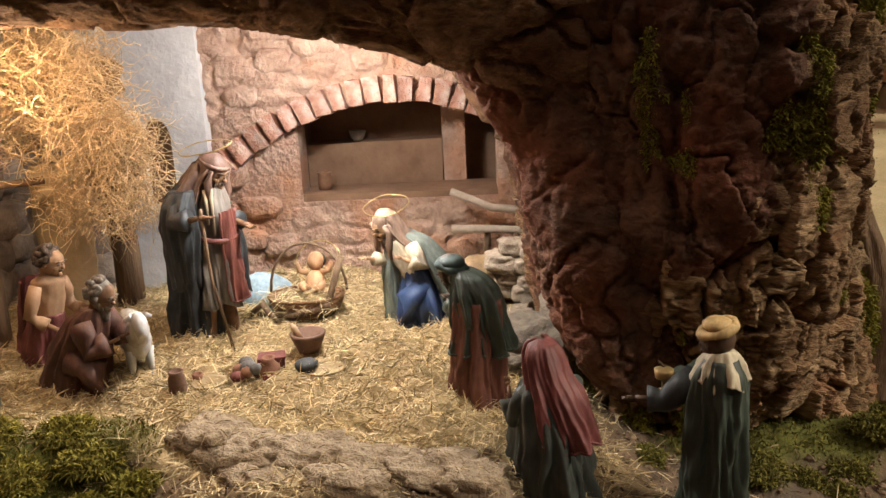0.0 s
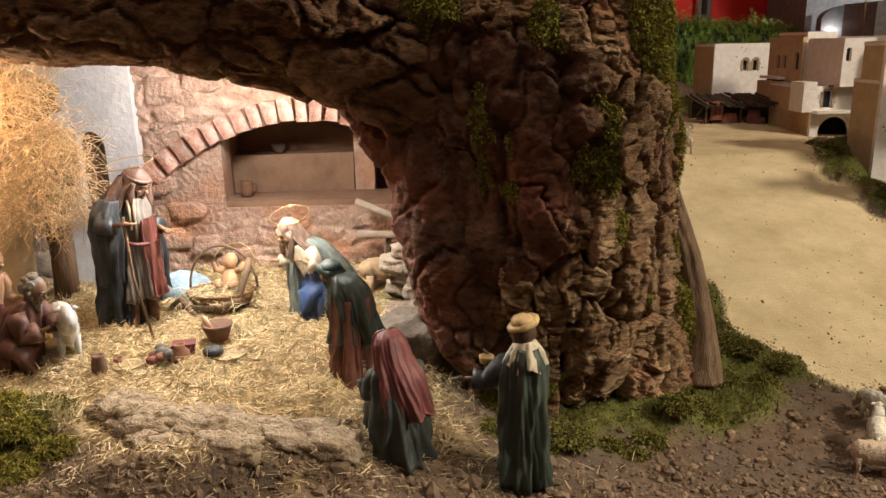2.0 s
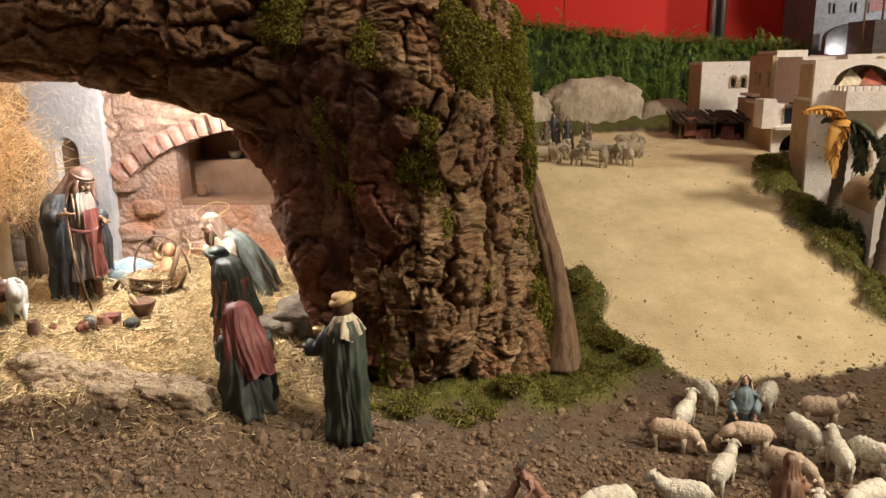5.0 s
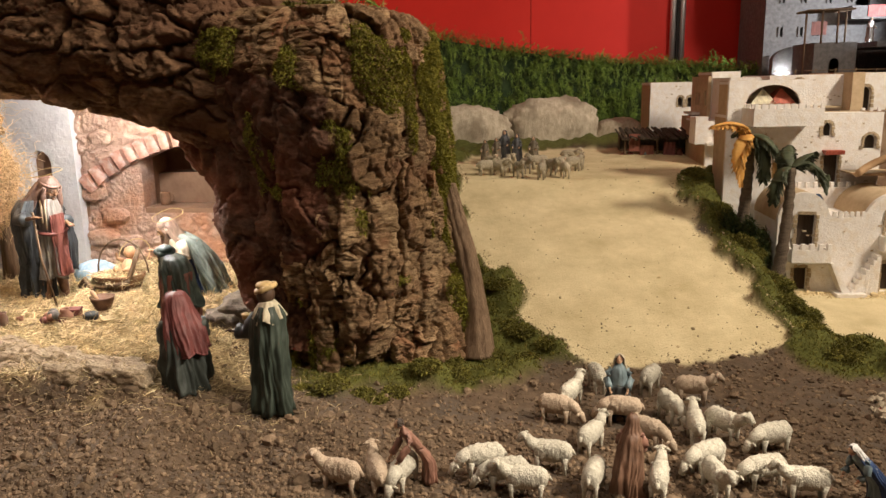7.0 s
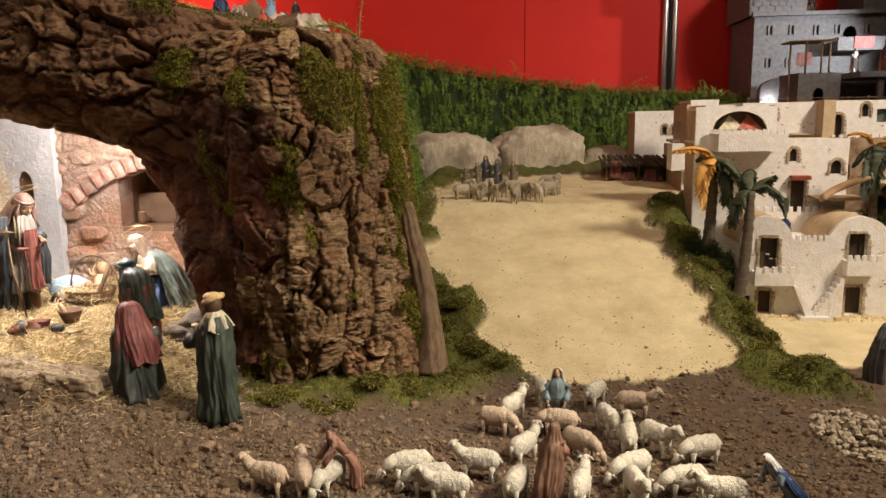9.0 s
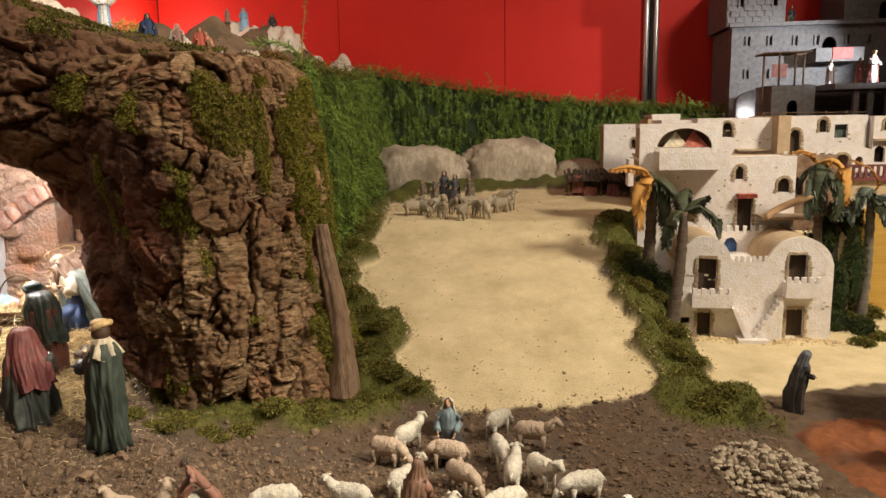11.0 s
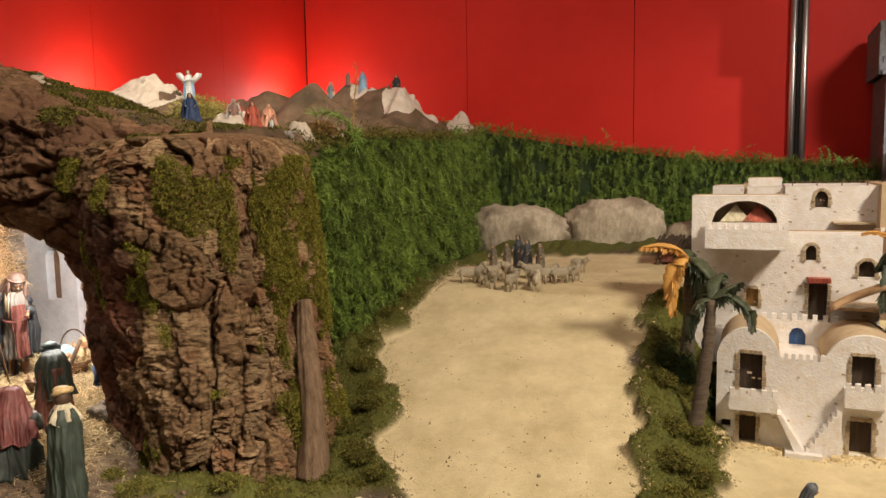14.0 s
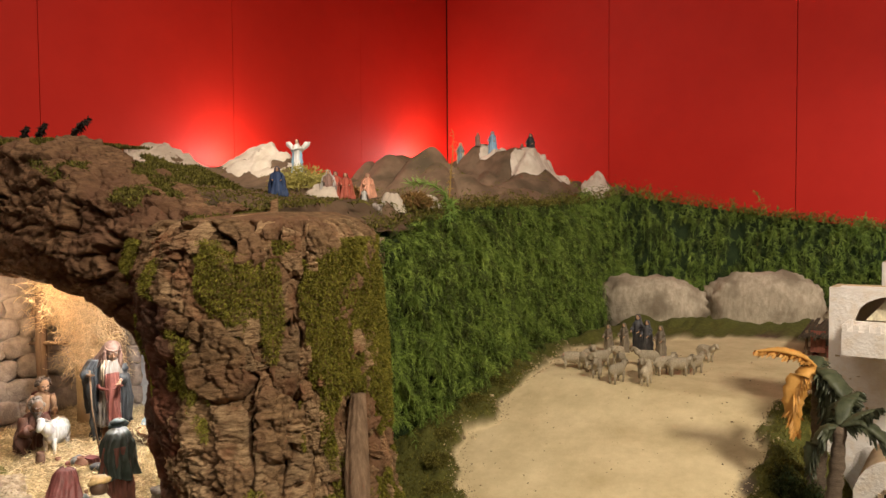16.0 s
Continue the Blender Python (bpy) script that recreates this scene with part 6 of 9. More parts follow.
def build_main_figures():
    cream_skin = surface("carved_skin", (0.34, 0.205, 0.115), (0.45, 0.28, 0.165), 60, 0.5, 0.1)
    # tan skin, darkened further: shade on the faces is in its colour
    shaded_tan = surface("tanned_skin_shaded", (0.15, 0.080, 0.043), (0.24, 0.135, 0.078), 60, 0.5, 0.1)
    dark_skin = surface("dark_skin", (0.06, 0.035, 0.022), (0.11, 0.065, 0.04), 60, 0.5, 0.1)
    beard = paint("beard", (0.085, 0.055, 0.038))
    carved("bearded_figurine", "painted standing bearded figurine with dark cloak, headcloth and staff", (-0.492, 1.545, 0.930), bearded_figure,
           [paint("ink_blue", (0.021, 0.024, 0.027)), paint("tunic", (0.16, 0.14, 0.12)), paint("madder", (0.15, 0.044, 0.033)), shaded_tan, paint("headcloth", (0.12, 0.066, 0.048)), beard, GILT, WOOD, paint("buff", (0.26, 0.20, 0.13))])
    carved("kneeling_woman_figurine", "painted kneeling figurine in blue dress and grey-green mantle", (-0.034, 1.60, 0.938), kneeling_woman,
           [paint("sage", (0.19, 0.225, 0.20)), paint("ivory", (0.55, 0.47, 0.34)), NAVY, cream_skin, paint("veil", (0.30, 0.20, 0.145)), HAIR, GILT])
    carved("king_figurine", "painted king in dark green cape and rust robe, bowing", (0.064, 1.25, 0.918), bowing_king, [paint("bottle_green", (0.040, 0.054, 0.040)), paint("dull_rust", (0.15, 0.055, 0.036)), dark_skin, paint("petrol", (0.045, 0.075, 0.072)), HAIR], group="three kings")
    carved("king_figurine", "painted kneeling king with red hood and grey-green robe", (0.165, 1.04, 0.885), hooded_king, [paint("moss_blue", (0.044, 0.052, 0.044)), MAROON, shaded_tan, HAIR], group="three kings")
    carved("king_figurine", "painted standing king with green cloak, cream collar and hat", (0.384, 1.015, 0.838), standing_king, [paint("bottle_green", (0.040, 0.054, 0.040)), CREAM, dark_skin, paint("straw_hat", (0.55, 0.38, 0.17)), SLATE, GILT], group="three kings")
    carved("shepherd_figurine", "painted bare-chested shepherd figurine in dark red cloth", (-0.775, 1.435, 0.893), bare_shepherd, [MAROON, cream_skin, HAIR], group="shepherds")
    carved("shepherd_figurine", "painted kneeling grey-haired shepherd figurine in brown robe", (-0.665, 1.345, 0.913), kneeling_shepherd, [paint("russet", (0.105, 0.045, 0.030)), shaded_tan, paint("grey_hair", (0.20, 0.17, 0.14))], group="shepherds")


build_main_figures()


def build_people():
    place("shepherd_figurine", "painted grey-haired shepherd figurine at the moss", "figurine",
          dict(h=0.21, robe=GREYBLUE, kneel=0.4, wide=0.85, arms=((1, 0.6, 0.5), (-1, 0.6, 0.5)), seed=9), -0.80, 1.24, 0.90, 40, "shepherds")
    place("shepherdess_figurine", "small painted seated shepherdess in blue and white", "figurine",
          dict(h=0.165, robe=GREYBLUE, hood=CREAM, skirt=SLATE, kneel=1.0, wide=1.1, arms=((1, 0.7, 0.5), (-1, 0.7, 0.5)), sleeve=GREYBLUE), 1.205, 1.085, 0.800, -6, "flock keepers")
    place("shepherd_figurine", "small painted bending shepherd in reddish brown", "figurine",
          dict(h=0.15, robe=paint("umber", (0.26, 0.13, 0.09)), lean=0.8, wide=0.9, arms=((1, 0.8, 0.4), (-1, 0.8, 0.4))), 0.79, 0.735, 0.822, -60, "flock keepers")
    place("shepherd_figurine", "small painted shepherd in striped brown cloak", "figurine",
          dict(h=0.165, robe=paint("umber", (0.26, 0.13, 0.09)), cape=BROWN, hood=BROWN, lean=0.4, arms=((1, 0.5, 0.5), (-1, 0.5, 0.5))), 1.175, 0.735, 0.795, 160, "flock keepers")
    place("woman_figurine", "small painted bending woman in dark blue with white headcloth", "figurine",
          dict(h=0.145, robe=GREYBLUE, cape=NAVY, hood=WHITE, lean=0.9, bow=20, arms=((1, 0.5, 0.5), (-1, 0.5, 0.5))), 1.64, 0.735, 0.79, -70)
    place("traveller_figurine", "painted figurine in a long dark blue hooded cloak", "figurine",
          dict(h=0.175, robe=paint("dusk", (0.065, 0.058, 0.055)), cape=paint("dusk", (0.065, 0.058, 0.055)), hood=paint("steel", (0.13, 0.14, 0.15)), lean=0.2, wide=1.0, bow=15, headsize=1.1, arms=((1, 0.55, 0.62), (-1, 0.5, 0.6))), 2.11, 1.487, gz(2.11, 1.487) - 0.003, 100)
    # on the hill
    place("angel_figurine", "small painted angel in pale blue with raised wings", "figurine",
          dict(h=0.155, robe=WHITE, cape=SKY, collar=WHITE, wings=True, arms=((1, 0.3, 0.8), (-1, 0.3, 0.75)), wide=0.9), -0.36, 2.39, float(hill_z(np.array(-0.36), np.array(2.39))) - 0.005, 35)
    for x, y, m, c, lab in ((0.12, 1.845, NAVY, NAVY, "dark blue"), (0.154, 2.157, paint("bright_red", (0.45, 0.10, 0.06)), paint("bright_red", (0.45, 0.10, 0.06)), "bright red"), (0.084, 2.363, paint("salmon", (0.60, 0.27, 0.17)), paint("salmon", (0.60, 0.27, 0.17)), "salmon orange"), (0.07, 2.15, ROSE, WHITE, "pink and white"), (0.22, 2.19, WHITE, HAIR, "white and black"), (0.03, 2.23, paint("bright_red", (0.45, 0.10, 0.06)), RUST, "red and brown")):
        place("shepherd_figurine", "tiny painted shepherd figurine in " + lab + " on the hill", "figurine", dict(h=0.105 if lab != "white and black" else 0.05, robe=m, cape=c, hood=c, kneel=0.3, wide=1.25, headsize=1.2), x, y, float(hill_z(np.array(x), np.array(y))) - 0.006, 40, "hill figures")
    for x, y, m, c, lab, h in ((-0.767, 4.27, GREYBLUE, CREAM, "grey", 0.15), (-0.64, 4.29, ROSE, ROSE, "pink", 0.09), (-0.536, 4.312, SKY, SKY, "light blue", 0.15), (-0.58, 4.78, ROSE, ROSE, "pink", 0.11), (-0.52, 4.80, SLATE, SLATE, "dark green", 0.17)):
        place("pilgrim_figurine", "tiny painted figurine in " + lab + " on the far hill", "figurine", dict(h=h, robe=m, cape=c, hood=c, wide=1.1), x, y, float(hill_z(np.array(x), np.array(y))) + (0.085 if y > 4.7 else 0.012), 10, "far hill figures")
    # with the far flock
    for x, y, m, h in ((0.83, 3.08, paint("drab", (0.22, 0.18, 0.13)), 0.125), (0.925, 3.18, paint("drab_blue", (0.12, 0.12, 0.13)), 0.165), (1.065, 3.07, paint("drab", (0.22, 0.18, 0.13)), 0.14), (0.985, 3.13, paint("drab_blue", (0.12, 0.12, 0.13)), 0.15), (0.885, 3.12, paint("drab", (0.22, 0.18, 0.13)), 0.13)):
        place("shepherd_figurine", "small grey-brown shepherd figurine with the far flock", "figurine", dict(h=h, robe=m, cape=m, hood=m), x, y, gz(x, y) - 0.003, -15, "far shepherds")


build_people()


def sheep_geo(down, rng):
    """A carved sheep facing +x, 0.12 long."""
    g = Geo()
    shape = np.array(((-0.059, 0.006), (-0.054, 0.018), (-0.042, 0.027), (-0.018, 0.030), (0.010, 0.029), (0.032, 0.028), (0.045, 0.021), (0.052, 0.008)))
    xs, t = np.linspace(-0.059, 0.052, 34), np.linspace(0, 2 * np.pi, 32, endpoint=False)
    X, T = np.meshgrid(xs, t, indexing="ij")
    R = np.interp(X, shape[:, 0], shape[:, 1])
    q = np.stack([X * 90, np.cos(T) * 2.6 + 7 * down, np.sin(T) * 2.6], -1)
    k = rng.uniform(0, 50)
    wool = 1 + 0.30 * (np.abs(fbm(q + k, 3, 3) - 0.5) * 2 - 0.3) + 0.16 * (fbm(q * 0.35 + k, 2, 4) - 0.5)
    sag = 1 + 0.10 * (np.sin(T) < 0)
    V = np.stack([X, R * 0.84 * wool * np.cos(T), 0.064 + R * wool * sag * np.sin(T)], -1)
    g.loft(V.tolist())
    head = Vector((0.078, 0, 0.040)) if down else Vector((0.076, 0, 0.098))
    g.tube([(0.036, 0, 0.070), Vector((0.050, 0, 0.072)).lerp(head, 0.4), head - Vector((0.006, 0, 0))], [0.020, 0.016, 0.012], 10)
    nose = head + (Vector((0.018, 0, -0.016)) if not down else Vector((0.012, 0, -0.022)))
    g.tube([head - (nose - head) * 0.35, head, nose], [0.009, 0.0125, 0.0075], 9)
    for s in (-1, 1):
        g.tube([head + Vector((-0.003, s * 0.010, 0.006)), head + Vector((-0.008, s * 0.022, 0.002))], [0.005, 0.002], 6)
        for x in (-0.040, 0.034):
            g.tube([(x, s * 0.014, 0.052), (x + 0.002, s * 0.015, 0.026), (x, s * 0.015, 0.0)], [0.010, 0.0055, 0.005], 7)
    g.tube([(-0.056, 0, 0.070), (-0.066, 0, 0.056)], [0.006, 0.004], 6)
    return g


FLOCK = [(1.098, 1.131, 60, 0), (1.174, 1.257, 100, 1), (1.059, 1.066, -20, 1), (1.209, 1.043, 170, 1), (1.309, 1.243, 60, 1), (1.326, 1.078, -70, 1), (1.401, 1.177, -5, 0),
         (1.361, 0.978, 85, 0), (1.423, 0.981, -50, 0), (1.125, 0.927, 55, 0), (1.033, 0.824, 170, 0), (1.25, 0.946, -40, 1), (1.351, 0.84, -150, 1), (1.237, 0.747, 75, 0),
         (1.346, 0.753, -80, 0), (1.511, 0.933, -160, 1), (1.448, 0.79, -165, 1), (1.511, 0.741, 175, 0), (0.894, 0.772, -165, 1), (0.94, 0.732, -170, 1), (0.741, 0.711, -110, 1),
         (0.622, 0.685, 165, 0), (0.692, 0.698, 110, 0), (1.111, 0.741, 70, 1), (0.978, 0.713, 178, 0)]


def build_sheep():
    wool = surface("painted_wool", (0.46, 0.42, 0.33), (0.72, 0.68, 0.57), 120, 0.7, 0.9, each=0.12, fine=2, dist=0.004)
    fawn = surface("painted_wool_fawn", (0.36, 0.27, 0.19), (0.55, 0.44, 0.33), 120, 0.7, 0.7, each=0.12, fine=2, dist=0.004)
    rng = random.Random(4)
    kinds = {}
    for mat in (wool, fawn):
        for down in (0, 1):
            kinds[(mat.name, down)] = sheep_geo(down, rng)
    meshes = {}
    for i, (x, y, a, down) in enumerate(FLOCK):
        mat = fawn if i in (2, 3, 6, 11, 21, 22) else wool
        key = (mat.name, down)
        m = pose(x, y, gz(x, y) - 0.002, 0, 0, a)
        if key not in meshes:
            meshes[key] = part("sheep_figurine", kinds[key], mat, None, ("cream" if mat is wool else "fawn") + " painted sheep figurine " + ("grazing on the earth" if down else "with its head raised"), at=m)
            tagged(meshes[key], category="sheep", group="flock of sheep")
        else:
            meshes[key] = copy_thing(meshes[key], m)
        meshes[key].scale = (0.75, 0.76, 0.78)
    dull = surface("painted_wool_grey", (0.31, 0.26, 0.18), (0.53, 0.46, 0.34), 120, 0.7, 0.7, each=0.25, fine=2, dist=0.004)
    far = None
    for x, y in ((0.846, 2.70), (0.899, 2.70), (0.985, 2.62), (0.961, 2.88), (1.084, 2.57), (1.083, 2.88), (1.182, 2.60), (1.18, 2.78), (1.232, 2.79), (1.27, 2.87), (1.239, 3.10), (0.86, 2.85), (1.02, 2.76), (1.13, 2.70), (0.93, 2.78)):
        m = pose(x, y, gz(x, y) - 0.002, 0, 0, rng.uniform(0, 360))
        if far is None:
            far = part("sheep_figurine", sheep_geo(0, rng), dull, None, "small grey-brown sheep figurine of the far flock", at=m)
            tagged(far, category="sheep", group="far flock")
        else:
            far = copy_thing(far, m)
        far.scale = (0.72, 0.72, 0.75)
    lamb = part("lamb_figurine", sheep_geo(0, rng), WHITE, None, "white painted lamb figurine beside the kneeling shepherd", at=pose(-0.588, 1.40, 0.925, 0, 0, -58))
    lamb.scale = (1.15, 1.1, 1.5)
    tagged(lamb, category="lamb")
    cow = part("cow_figurine", sheep_geo(0, rng), paint("cow", (0.45, 0.40, 0.36)), None, "tiny black and white cow figurine on the hill", at=pose(0.36, 2.10, 1.80, 0, 0, 0))
    cow.scale = (0.45, 0.45, 0.45)
    tagged(cow, category="cow")
    ass = part("donkey_figurine", sheep_geo(1, rng), paint("fawn", (0.40, 0.27, 0.15)), None, "tan resting animal figurine behind the fence", at=pose(0.12, 1.78, 0.955, 0, 0, 10))
    ass.scale = (1.5, 1.5, 1.0)
    tagged(ass, category="donkey")


build_sheep()


# ---- the manger and the gifts ----
def pot(name, label, at, rows, mat, category, tilt=0.0):
    g = Geo()
    g.loft([[(r * math.cos(t), r * math.sin(t), z) for t in (2 * math.pi * j / 18 for j in range(18))] for r, z in rows])
    return tagged(part(name, g, mat, None, label, at=pose(*at, tilt, 0, 0)), category=category)


def build_gifts():
    cradle = thing("manger", "straw-filled wicker manger with bent wooden poles", "manger", at=(-0.30, 1.62, 0.955))
    wick = surface("wicker", (0.16, 0.085, 0.04), (0.30, 0.17, 0.085), 60, 0.7, 0.5, stretch=(1, 1, 4))
    g = Geo()
    g.loft([ring(0, 0, z, r, r * 0.75, 24, 0.02, 12) for z, r in ((0, 0.055), (0.03, 0.072), (0.06, 0.085), (0.062, 0.078), (0.03, 0.05))])
    part("basket", g, wick, cradle)
    g = Geo()
    for k in range(5):
        g.tube([((0.058 + 0.006 * k) * math.cos(t), 0.76 * (0.058 + 0.006 * k) * math.sin(t), 0.010 + 0.013 * k) for t in np.linspace(0, 2 * math.pi, 25)], 0.004, 5)
    part("weave", g, wick, cradle)
    for p in ([(0.03, -0.05, 0.0), (0.06, -0.04, 0.07), (0.085, -0.02, 0.15)], [(-0.10, -0.03, 0.03), (-0.02, -0.06, 0.035), (0.06, -0.05, 0.05)],
              [(-0.085 * math.cos(a), 0.03, 0.06 + 0.11 * math.sin(a)) for a in np.linspace(0, math.pi, 15)], [(-0.13, -0.02, 0.02), (-0.085, -0.05, 0.06), (-0.05, -0.06, 0.01)]):
        g = Geo()
        g.tube(p, 0.0075 if len(p) == 3 else 0.003, 7)
        part("pole", g, WOOD, cradle)
    rng = np.random.RandomState(2)
    q = np.stack([rng.normal(0, 0.04, 900), rng.normal(0, 0.03, 900), rng.uniform(0.035, 0.075, 900)], -1)
    g = Geo()
    d = rng.normal(0, 1, q.shape) * np.array([1, 1, 0.35])
    g.blades(q, d, rng.uniform(0.02, 0.05, 900), 0.0016, 0.2)
    tagged(part("straw_fill", g, STRAW, cradle), kind="stuff")
    g = Geo()
    g.ball((0, 0, 0.022), (0.019, 0.016, 0.028), 0, 12)
    g.ball((0, -0.006, 0.066), (0.017, 0.018, 0.020), 0, 12)
    g.ball((0, 0.006, 0.072), (0.019, 0.017, 0.018), 1, 12, rough=0.08)
    for s in (-1, 1):
        g.tube([(s * 0.015, -0.004, 0.042), (s * 0.030, -0.012, 0.044), (s * 0.034, -0.020, 0.058)], [0.007, 0.0055, 0.004], 8)
        g.tube([(s * 0.009, -0.006, 0.000), (s * 0.020, -0.026, 0.008), (s * 0.012, -0.040, -0.006)], [0.010, 0.0085, 0.005], 8)
    g.tube([(0.046 * math.cos(t), 0.02, 0.075 + 0.046 * math.sin(t)) for t in np.linspace(0, 2 * math.pi, 33)], 0.0014, 5, 2)
    baby = part("infant_figurine", g, [paint("wax", (0.50, 0.29, 0.155)), HAIR, GILT], None, "painted infant figurine lying in the straw manger", at=pose(-0.286, 1.640, 1.012, -36, 0, 0) @ Matrix.Scale(1.12, 4))
    tagged(baby, category="figurine")
    clay, red = surface("terracotta", (0.20, 0.095, 0.06), (0.31, 0.16, 0.105), 40, 0.8, 0.2), paint("oxblood", (0.14, 0.04, 0.035))
    z = 0.943
    pot("clay_jar", "small brown clay jar with a wide mouth", (-0.47, 1.285, z), ((0.013, 0), (0.016, 0.012), (0.015, 0.034), (0.012, 0.042), (0.014, 0.048), (0.010, 0.048), (0.009, 0.02)), surface("dark_clay", (0.12, 0.07, 0.05), (0.22, 0.13, 0.09), 40, 0.8, 0.2), "jar")
    pot("basket", "shallow straw basket plate", (-0.425, 1.315, z), ((0.018, 0), (0.030, 0.010), (0.032, 0.013), (0.026, 0.010), (0.012, 0.004)), STRAW_DULL, "basket")
    pot("clay_cup", "tiny terracotta cup beside the basket", (-0.452, 1.335, z), ((0.007, 0), (0.009, 0.012), (0.010, 0.020), (0.007, 0.019), (0.005, 0.006)), clay, "cup")
    pot("clay_pot", "round terracotta pot with a narrow neck", (-0.322, 1.348, z), ((0.012, 0), (0.021, 0.012), (0.021, 0.024), (0.011, 0.034), (0.013, 0.042), (0.009, 0.042), (0.008, 0.03)), clay, "pot")
    pot("mortar", "terracotta mortar bowl with a pestle", (-0.268, 1.455, z + 0.008), ((0.020, 0), (0.028, 0.018), (0.034, 0.034), (0.036, 0.040), (0.030, 0.040), (0.022, 0.016)), surface("dark_clay", (0.12, 0.07, 0.05), (0.22, 0.13, 0.09)), "mortar")
    g = Geo()
    g.tube([(0, 0, 0), (-0.016, 0, 0.030), (-0.020, 0, 0.038)], [0.006, 0.007, 0.004], 8)
    tagged(part("pestle", g, surface("pale_wood", (0.45, 0.30, 0.18), (0.58, 0.42, 0.27), 40, 0.7, 0.2), None, "pale wooden pestle leaning in the mortar", at=pose(-0.278, 1.45, z + 0.030)), category="pestle")
    pot("dark_bowl", "dark glazed bowl on a tray", (-0.255, 1.365, z + 0.004), ((0.016, 0), (0.022, 0.010), (0.022, 0.018), (0.015, 0.022), (0.004, 0.024)), SLATE, "bowl")
    pot("straw_tray", "flat oval straw tray", (-0.225, 1.375, z), ((0.026, 0), (0.040, 0.005), (0.042, 0.009), (0.034, 0.006)), STRAW_DULL, "tray")
    g = Geo()
    g.box(-0.024, 0.024, -0.016, 0.016, 0, 0.026, 0, 0.001)
    g.box(-0.026, 0.026, -0.018, 0.018, 0.026, 0.032, 0, 0.001)
    tagged(part("gift_box", g, red, None, "small dark red gift casket", smooth=False, at=pose(-0.325, 1.385, z, 0, 0, 12)), category="box")
    rnd = random.Random(6)
    for i in range(9):
        g = Geo()
        g.ball((0, 0, 0.011), (rnd.uniform(0.010, 0.016), rnd.uniform(0.009, 0.013), rnd.uniform(0.009, 0.012)), 0, 10, rough=0.08)
        tagged(part("wrapped_gift", g, [MAROON, clay, paint("dusty_grey", (0.13, 0.125, 0.12))][i % 3], None, ["dark red", "terracotta", "dusty grey"][i % 3] + " wrapped gift heaped on the straw",
                    at=pose(-0.375 + 0.017 * (i % 4) + rnd.uniform(-0.006, 0.006), 1.335 + 0.016 * (i // 4), z + 0.007 * (i % 3), 0, 0, rnd.uniform(0, 180))), category="bundle", group="gifts on the straw")
    g = Geo()
    g.ball((0, 0, 0.028), (0.050, 0.034, 0.034), 0, 18, rough=0.05)
    g.ball((0.030, -0.010, 0.016), (0.028, 0.03, 0.020), 0, 14, rough=0.06)
    tagged(part("folded_cloth", g, paint("pale_blue", (0.30, 0.42, 0.50), 0.8), None, "pale blue folded cloth lying by the manger", at=pose(-0.42, 1.70, 0.953) @ Matrix.Scale(1.5, 4)), category="bundle")
    g = Geo()
    g.loft([ring(0, 0, zz, r, r, 12) for zz, r in ((0, 0.010), (0.004, 0.010), (0.006, 0.003), (0.020, 0.003), (0.024, 0.012), (0.036, 0.014), (0.037, 0.011))])
    tagged(part("goblet", g, surface("brass", (0.40, 0.28, 0.12), (0.60, 0.45, 0.22), 40, 0.4, 0.1, metal=0.6), None, "pale gilt goblet held up by the king", at=pose(0.325, 1.055, 1.03)), category="goblet")


build_gifts()


# ---- loose cover on the ground ----
def scatter(n, seed, x0, x1, y0, y1, mask):
    rng = np.random.RandomState(seed)
    x, y = rng.uniform(x0, x1, n), rng.uniform(y0, y1, n)
    keep = rng.rand(n) < mask(x, y)
    x, y = x[keep], y[keep]
    return np.stack([x, y, ground_z(x, y)], -1), rng


